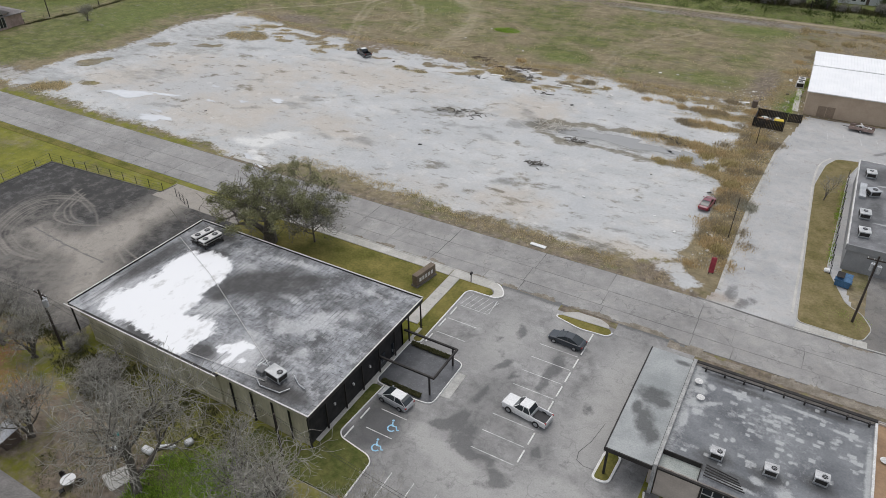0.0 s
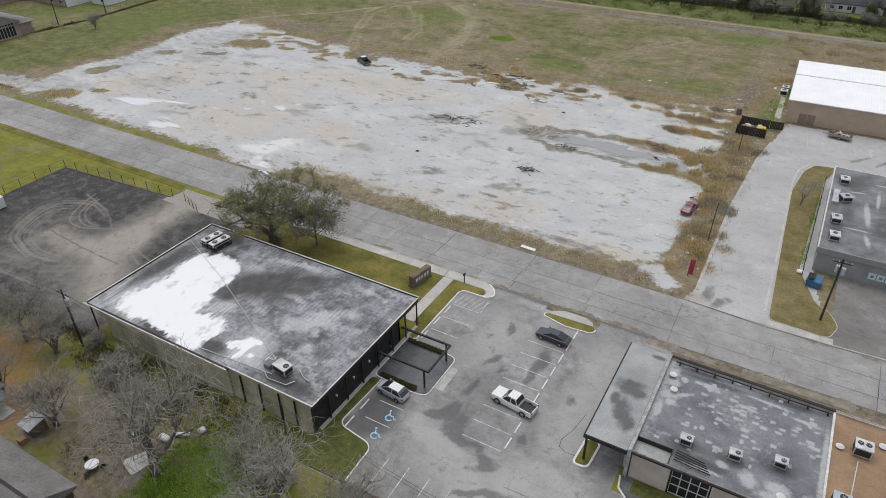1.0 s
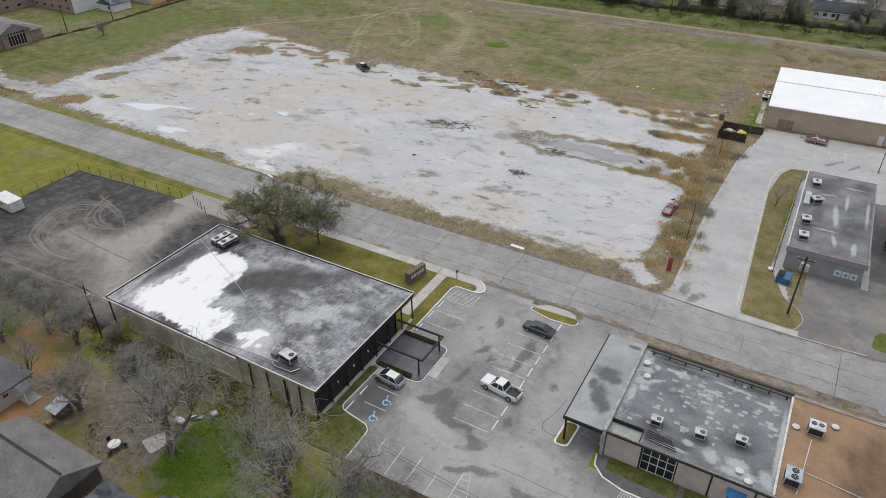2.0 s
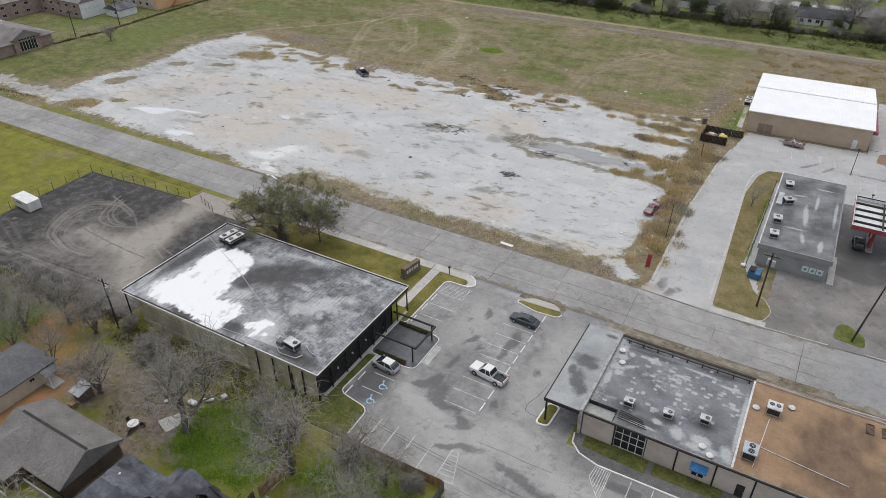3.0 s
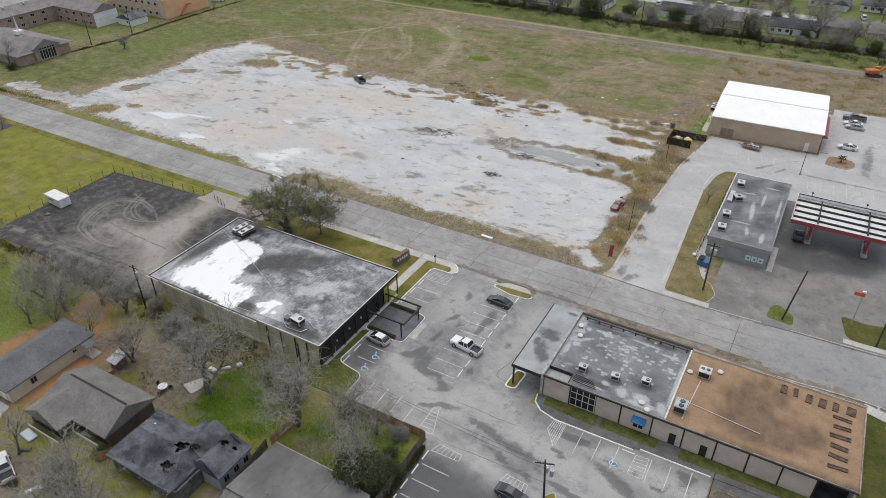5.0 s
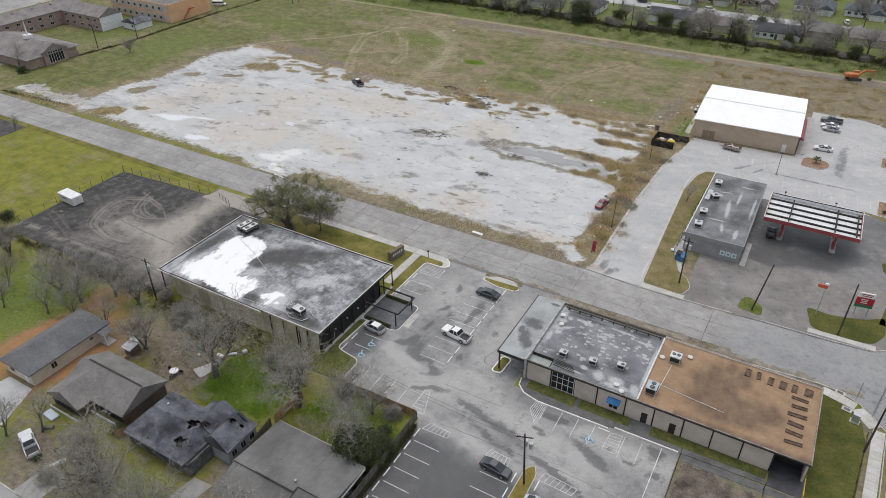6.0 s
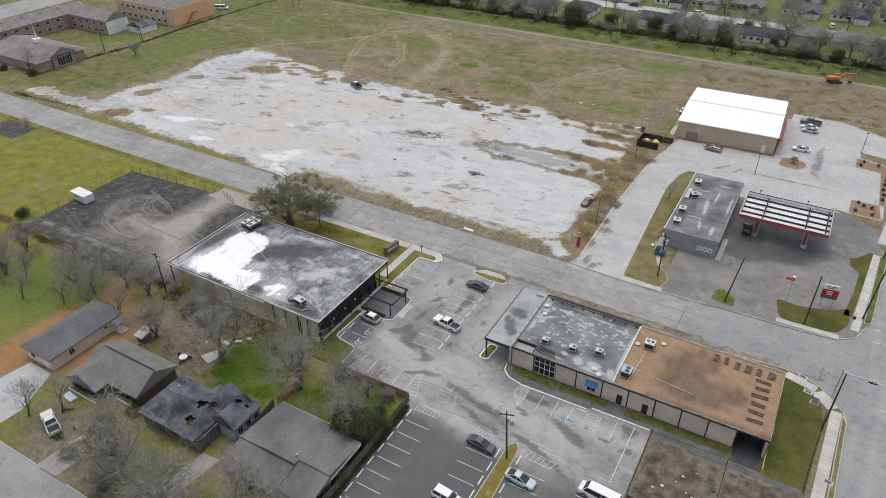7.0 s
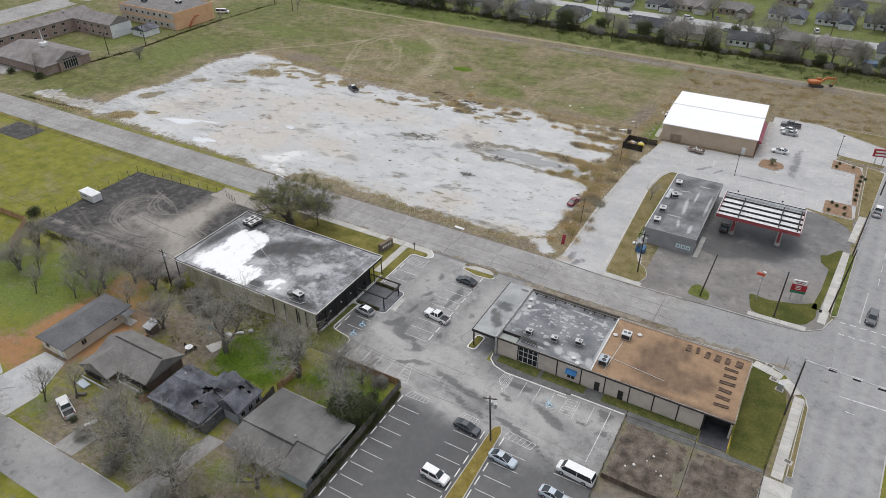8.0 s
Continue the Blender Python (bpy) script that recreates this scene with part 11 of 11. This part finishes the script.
wire_fence([(-181.5, 86), (-178.6, 104), (-179.6, 130), (-179.4, 154), (-177, 190)], "thin wire fence at the field edge", gap=6)
tagged(part("path", prismed([(58.9, 9.6), (80.8, 9.8), (80.8, 11.0), (58.9, 10.9)], 0, .05), bpy.data.materials["dark_worn_walk"]), "narrow worn concrete path between plots", "path", kind="structure")

# ---- rank weeds and scrub ----
def tufts(name, label, mat, rows, seed, blades=5):
    """Clumps of blades over given ovals or bands: each row is a point maker with its number and height."""
    r = random.Random(seed)
    vs, fs = [], []
    for make, count, lo, hi, spread in rows:
        for k in range(count):
            x, y, s = make(r)
            hgt = r.uniform(lo, hi) * s
            for b in range(blades):
                a = r.uniform(0, 6.28)
                d = Vector((math.cos(a), math.sin(a), 0))
                w = Vector((-d.y, d.x, 0)) * hgt * .16
                base = Vector((x + r.gauss(0, spread), y + r.gauss(0, spread), 0))
                base.z = float(ditch_z(base.y)) - .02 if base.y > 200 else -.02
                tip = base + d * hgt * r.uniform(.2, .8) + Vector((0, 0, hgt * r.uniform(.6, 1.1)))
                j = len(vs)
                vs += [tuple(base - w), tuple(base + w), tuple(tip)]
                fs.append((j, j + 1, j + 2))
    return tagged(raw(name, vs, fs, mat), label, "weeds", kind="stuff")


def band(pts, half):
    def make(r):
        k = r.randrange(len(pts) - 1)
        t = r.random()
        (ax, ay), (bx, by) = pts[k], pts[k + 1]
        o = r.gauss(0, half * .5)
        x, y = ax + (bx - ax) * t, ay + (by - ay) * t
        n = math.hypot(bx - ax, by - ay)
        x, y = x - (by - ay) / n * o, y + (bx - ax) / n * o
        v = noise.noise((x * .25, y * .25, 0)) * .5 + .6
        return x, y, max(.25, v * 1.3)
    return make


def oval(cx, cy, rx, ry):
    def make(r):
        a, q = r.uniform(0, 6.28), math.sqrt(r.random())
        x, y = cx + rx * q * math.cos(a), cy + ry * q * math.sin(a)
        v = noise.noise((x * .3, y * .3, 3)) * .6 + .65
        return x, y, max(.2, v * 1.2)
    return make


tufts("dry_weeds", "rank straw-brown weeds along the lot edges", M_WEED, [
    (band([(28.6, 56), (28.8, 72), (28.4, 88), (27.8, 104), (26.5, 118), (27.5, 134), (31, 150)], 3.2), 3600, .15, .5, .35),
    (band(SWALE[3:], 1.6), 1300, .15, .6, .3), (band(SWALE_S[4:], 1.2), 800, .15, .5, .2), (oval(20, 115.8, 6, 2.0), 900, .2, .5, .3), (oval(20.5, 109, 5, 1.6), 700, .2, .5, .3), (oval(14, 113, 5, 1.0), 150, .15, .4, .3), (band([(-6, 122.8), (10, 122.4), (24, 121)], 2.4), 1300, .15, .5, .35),
    (band([(24, 86), (25, 94), (25, 104)], 3.0), 1500, .2, .6, .35),
    (band([(-132, 126), (-121, 128), (-97, 122), (-81, 124), (-65, 127), (-38, 123), (-22, 128), (-5, 126), (10, 127), (24, 128)], 2.2), 3600, .15, .5, .25), (oval(-35, 118, 3.5, 2), 500, .2, .6, .2), (oval(-30, 115, 3, 1.6), 400, .2, .6, .2), (oval(-21, 112, 3, 1.2), 250, .2, .5, .2), (oval(-113, 110, 7, 4), 900, .15, .4, .25),
    (band([(-112, 52.0), (-85, 51.6), (-62, 50.6)], 1.6), 500, .06, .2, .25), (band([(-122, 58), (-131, 55.4)], 3.0), 900, .2, .6, .25), (band([(-165, 51.5), (-150, 51), (-138, 53.5)], 1.0), 600, .2, .6, .2), (band([(-48, 55), (-30, 55), (-10, 52), (8, 51.5), (24, 51.5)], 2.0), 2600, .1, .35, .25),
    *[(oval(cx, cy, rx * 1.1, ry * 1.2), 90, .12, .4, .25) for cx, cy, rx, ry, q_ in CLUMPS],
    (band([(28, 152), (40, 158), (60, 161)], 2.5), 900, .25, .8, .3), (oval(-20, 155, 80, 28), 6000, .1, .3, .6), (oval(-110, 160, 50, 35), 3000, .1, .3, .6)], 5)
r = random.Random(88)
clumps = [(r.gauss(27.8, 1.8), r.uniform(56, 124)) for k in range(86)] + [(r.uniform(10, 27), r.choice((89.0, 97.0, 109.4, 116.4)) + r.gauss(0, .9)) for k in range(56)] + [(r.uniform(-40, 26), 122 + r.gauss(0, 2.2)) for k in range(26)] + [(r.uniform(26, 50), r.uniform(146, 170)) for k in range(26)]
tufts("rust_weeds", "clumps of tawny dead grass at the lot edge", M_RUSTWEED, [(oval(cx, cy, r.uniform(.7, 2.2), r.uniform(.5, 1.4)), r.randrange(50, 150), .15, r.uniform(.35, .75), .5) for cx, cy in clumps[0::2]], 15)
tufts("grey_weeds", "clumps of dark grey-brown weeds at the lot edge", M_GREYWEED, [(oval(cx, cy, r.uniform(.7, 2.0), r.uniform(.5, 1.2)), r.randrange(50, 140), .15, r.uniform(.35, .75), .5) for cx, cy in clumps[1::2]], 16)
tufts("brush_pile", "heap of grey cut brush at the drive edge", leaf_material("grey_brush", (0.270, 0.262, 0.205), (0.520, 0.505, 0.420)), [(oval(29.9, 78.0, 2.0, 1.6), 260, .2, .6, .35), (oval(31.2, 76.6, 1.2, .7), 70, .1, .3, .3)], 27, 7)
tufts("tall_weeds", "tall yellow-green weed clumps standing on the lot edge", leaf_material("yellow_green_weed", (0.330, 0.275, 0.125), (0.640, 0.540, 0.300)), [(oval(cx, cy, rr, rr), 90, .3, .8, .5) for cx, cy, rr in ((20.6, 94.3, .9), (24.7, 93.1, 1.2), (17.3, 90.7, .6), (22.4, 89.6, .7), (13.6, 87.8, .7), (26.8, 99.4, 1.0), (28.2, 107, 1.1), (27.0, 84.6, .9), (28.6, 68.4, .8), (29.0, 62.0, .8))], 28, 7)
tufts("field_weeds", "olive and brown rank weeds on the rough field", leaf_material("rough_field_weed", (0.190, 0.172, 0.088), (0.700, 0.560, 0.330)), [(oval(r.uniform(27, 100), r.uniform(162, 194), r.uniform(.8, 2.6), r.uniform(.8, 2.0)), 55, .2, r.uniform(.3, .7), .4) for k in range(170)] + [(oval(60, 178, 42, 16), 2600, .15, .45, .5)], 17)
tufts("green_scrub", "bright green rank growth in the back yards and on the ditch banks", M_SCRUB, [
    (oval(-7.5, -9.6, 7.0, 6.4), 5000, .15, .45, .25), (oval(-11, -14.5, 3.4, 2.4), 700, .15, .5, .25), (oval(-1, -12.5, 3, 2.4), 600, .15, .5, .25), (oval(13, -9, 9, 5.5), 1500, .2, .6, .25), (oval(-56, -9, 16, 7), 2600, .1, .3, .3),     (oval(-49, 151, 4, 2.2), 500, .2, .5, .2), (oval(-12, -37, 8, 4), 700, .15, .4, .3), (band([(31, 122), (32, 140), (33, 150)], .9), 500, .2, .5, .2), (band([(44.0, 66), (44.2, 96)], .35), 500, .2, .5, .15), (oval(47, 53, 3, 3), 400, .15, .35, .25)], 6)
tufts("bank_grass", "dark green rank grass on the ditch banks", leaf_material("ditch_grass", (0.056, 0.082, 0.020), (0.086, 0.118, 0.032)), [
    (band([(-200, 205), (-60, 205), (40, 205), (120, 205)], 1.6), 2600, .15, .45, .3), (band([(-200, 210), (-60, 210), (40, 210), (120, 210)], 3.4), 6500, .15, .5, .4), (band([(-200, 215), (-60, 215), (40, 215), (120, 215)], 2.6), 5000, .2, .7, .4)], 18)
tufts("dull_scrub", "dull brown-green undergrowth beneath the bare trees", M_DULLSCRUB, [
    (band([(-181.5, 86), (-178.6, 104), (-179.6, 130), (-179.4, 154), (-177, 190)], .7), 1800, .2, .7, .25), (band([(-172, 50.6), (-156, 51.6), (-141, 53)], .7), 700, .15, .5, .25),
    (oval(-20, -2.5, 20, 3.6), 4200, .12, .5, .35), (band([(-90, -1.8), (-60, -1.8), (-40, -0.8)], 1.2), 2400, .2, .7, .3), (oval(-68, -11, 22, 8), 900, .15, .4, .4), (oval(-9, -37, 5, 4), 500, .1, .3, .4), (oval(10, -35, 6, 4), 600, .1, .3, .4), (band([(21.8, -4), (21.8, -30)], .3), 900, .2, .6, .2), (oval(-18, -12, 8, 5), 900, .1, .35, .3), (oval(64, 3, 6, 7), 800, .08, .25, .3), (oval(76, 3, 4, 6), 600, .08, .25, .3),
    (band([(-200, 220.5), (-60, 220.5), (40, 221), (120, 221)], 2.2), 5600, .5, 2.0, .4), (band([(-200, 218.5), (-60, 218.3), (40, 218.5), (120, 218.5)], 1.6), 2400, .2, .8, .4)], 7)

# ---- pieces of the setting: road slabs and pavement flags ----
# three lanes of long cast slabs; the cross joints are irregular and do not always line up
LANES = [((37.96, 40.46), [-16.7, -8.4, 0.8, 6.5, 18.3, 30.4, 35.4, 45.2]), ((40.50, 44.02), [-23.8, -17.0, -8.1, 6.3, 17.9, 30.3, 35.0, 43.3]), ((44.06, 48.5), [-23.7, -16.5, -8.0, 6.6, 17.6, 30.2])]
slab_me = None
r = random.Random(9)
shared_w, shared_e = [], []
x = -24.0
while x > -180:
    x -= r.uniform(6.5, 11.5)
    shared_w.append(x)
x = 45.0
while x < 78:
    x += r.uniform(7.0, 11.0)
    shared_e.append(x)
for j, ((ya, yb), near) in enumerate(LANES):
    cuts = [-180.0] + sorted(v for v in shared_w if -178 < v < near[0] - 4 and r.random() < 0.85) + near + [v + r.uniform(-.15, .15) for v in shared_e if near[-1] + 4 < v < 82] + [86.0]
    for k, (xa, xb) in enumerate(zip(cuts, cuts[1:])):
        m = Matrix.Translation(((xa + xb) / 2, (ya + yb) / 2, 0.016 + 0.004 * ((k * 7 + j * 3) % 3))) @ Matrix.Diagonal(((xb - xa - 0.10) / 2, (yb - ya - 0.04) / 2, 1, 1))
        if slab_me is None:
            ob = part("slab", boxed(-1, 1, -1, 1, -0.03, 0.012), M_SLAB, road)
            ob.matrix_basis = m
            slab_me = ob.data
        else:
            share("slab", slab_me, road, m)
part("slabs_far", boxed(-420, -180.1, 37.96, 48.5, -0.03, 0.026), M_SLAB, road)


def flags(name, a, b, width, step, label, mat=None, z=0.15):
    """A pavement of cast flags with open joints."""
    a, b = Vector(a), Vector(b)
    d = b - a
    e = thing(name, label, "pavement", kind="structure", at=pose(a.x, a.y, 0, 0, 0, math.degrees(math.atan2(d.y, d.x))))
    n = max(1, round(d.length / step))
    w = d.length / n
    me = None
    for k in range(n):
        m = Matrix.Translation((w * (k + .5), 0, 0))
        if me is None:
            ob = part("flag", boxed(-w / 2 + .015, w / 2 - .015, -width / 2, width / 2, -0.02, z), mat or M_WALK, e)
            ob.matrix_basis = m
            me = ob.data
        else:
            share("flag", me, e, m)
    return e


flags("pavement_north", (-46, 37.05), (-3.7, 37.05), 1.6, 1.55, "pale concrete pavement beside the road", z=.10)
flags("pavement_hall", (-2.78, 24.6), (-2.68, 36.2), 1.7, 1.5, "pale concrete path to the hall", z=.11)
flags("pavement_corner", (-3.6, 37.05), (2.6, 37.05), 1.6, 1.55, "pale concrete pavement at the entrance", z=.12)
flags("pavement_shop", (32, 32.6), (75.4, 34.6), 1.6, 1.6, "worn concrete pavement behind the strip building", z=.10)
flags("pavement_corner", (75.5, 35.4), (80.6, 33.9), 1.8, 1.5, "pale concrete pavement at the crossing", z=.12)
flags("pavement_corner", (80.9, 33.5), (83.4, 30.4), 2.0, 1.5, "pale concrete pavement at the crossing", z=.12)
flags("pavement_east", (84.0, 30.0), (82.9, 9.8), 1.7, 1.6, "pale concrete pavement beside the cross street", z=.13)
flags("pavement_east", (83.2, 9.4), (82.2, -20), 4.4, 3.0, "pale concrete driveway crossing", z=.08)
flags("pavement_station", (41.6, 49.0), (50.0, 48.9), 1.3, 1.6, "pale concrete pavement by the station lawn", z=.11)
flags("pavement_station", (71.8, 50.4), (82.8, 50.6), 1.3, 1.6, "pale concrete pavement at the station corner", z=.11)
flags("pavement_station", (85.2, 54.0), (88.0, 84.5), 1.6, 1.6, "pale concrete pavement beside the cross street", z=.11)
flags("pavement_store", (88.6, 90.0), (94.0, 134.0), 1.6, 1.6, "pale concrete pavement beside the cross street", z=.11)
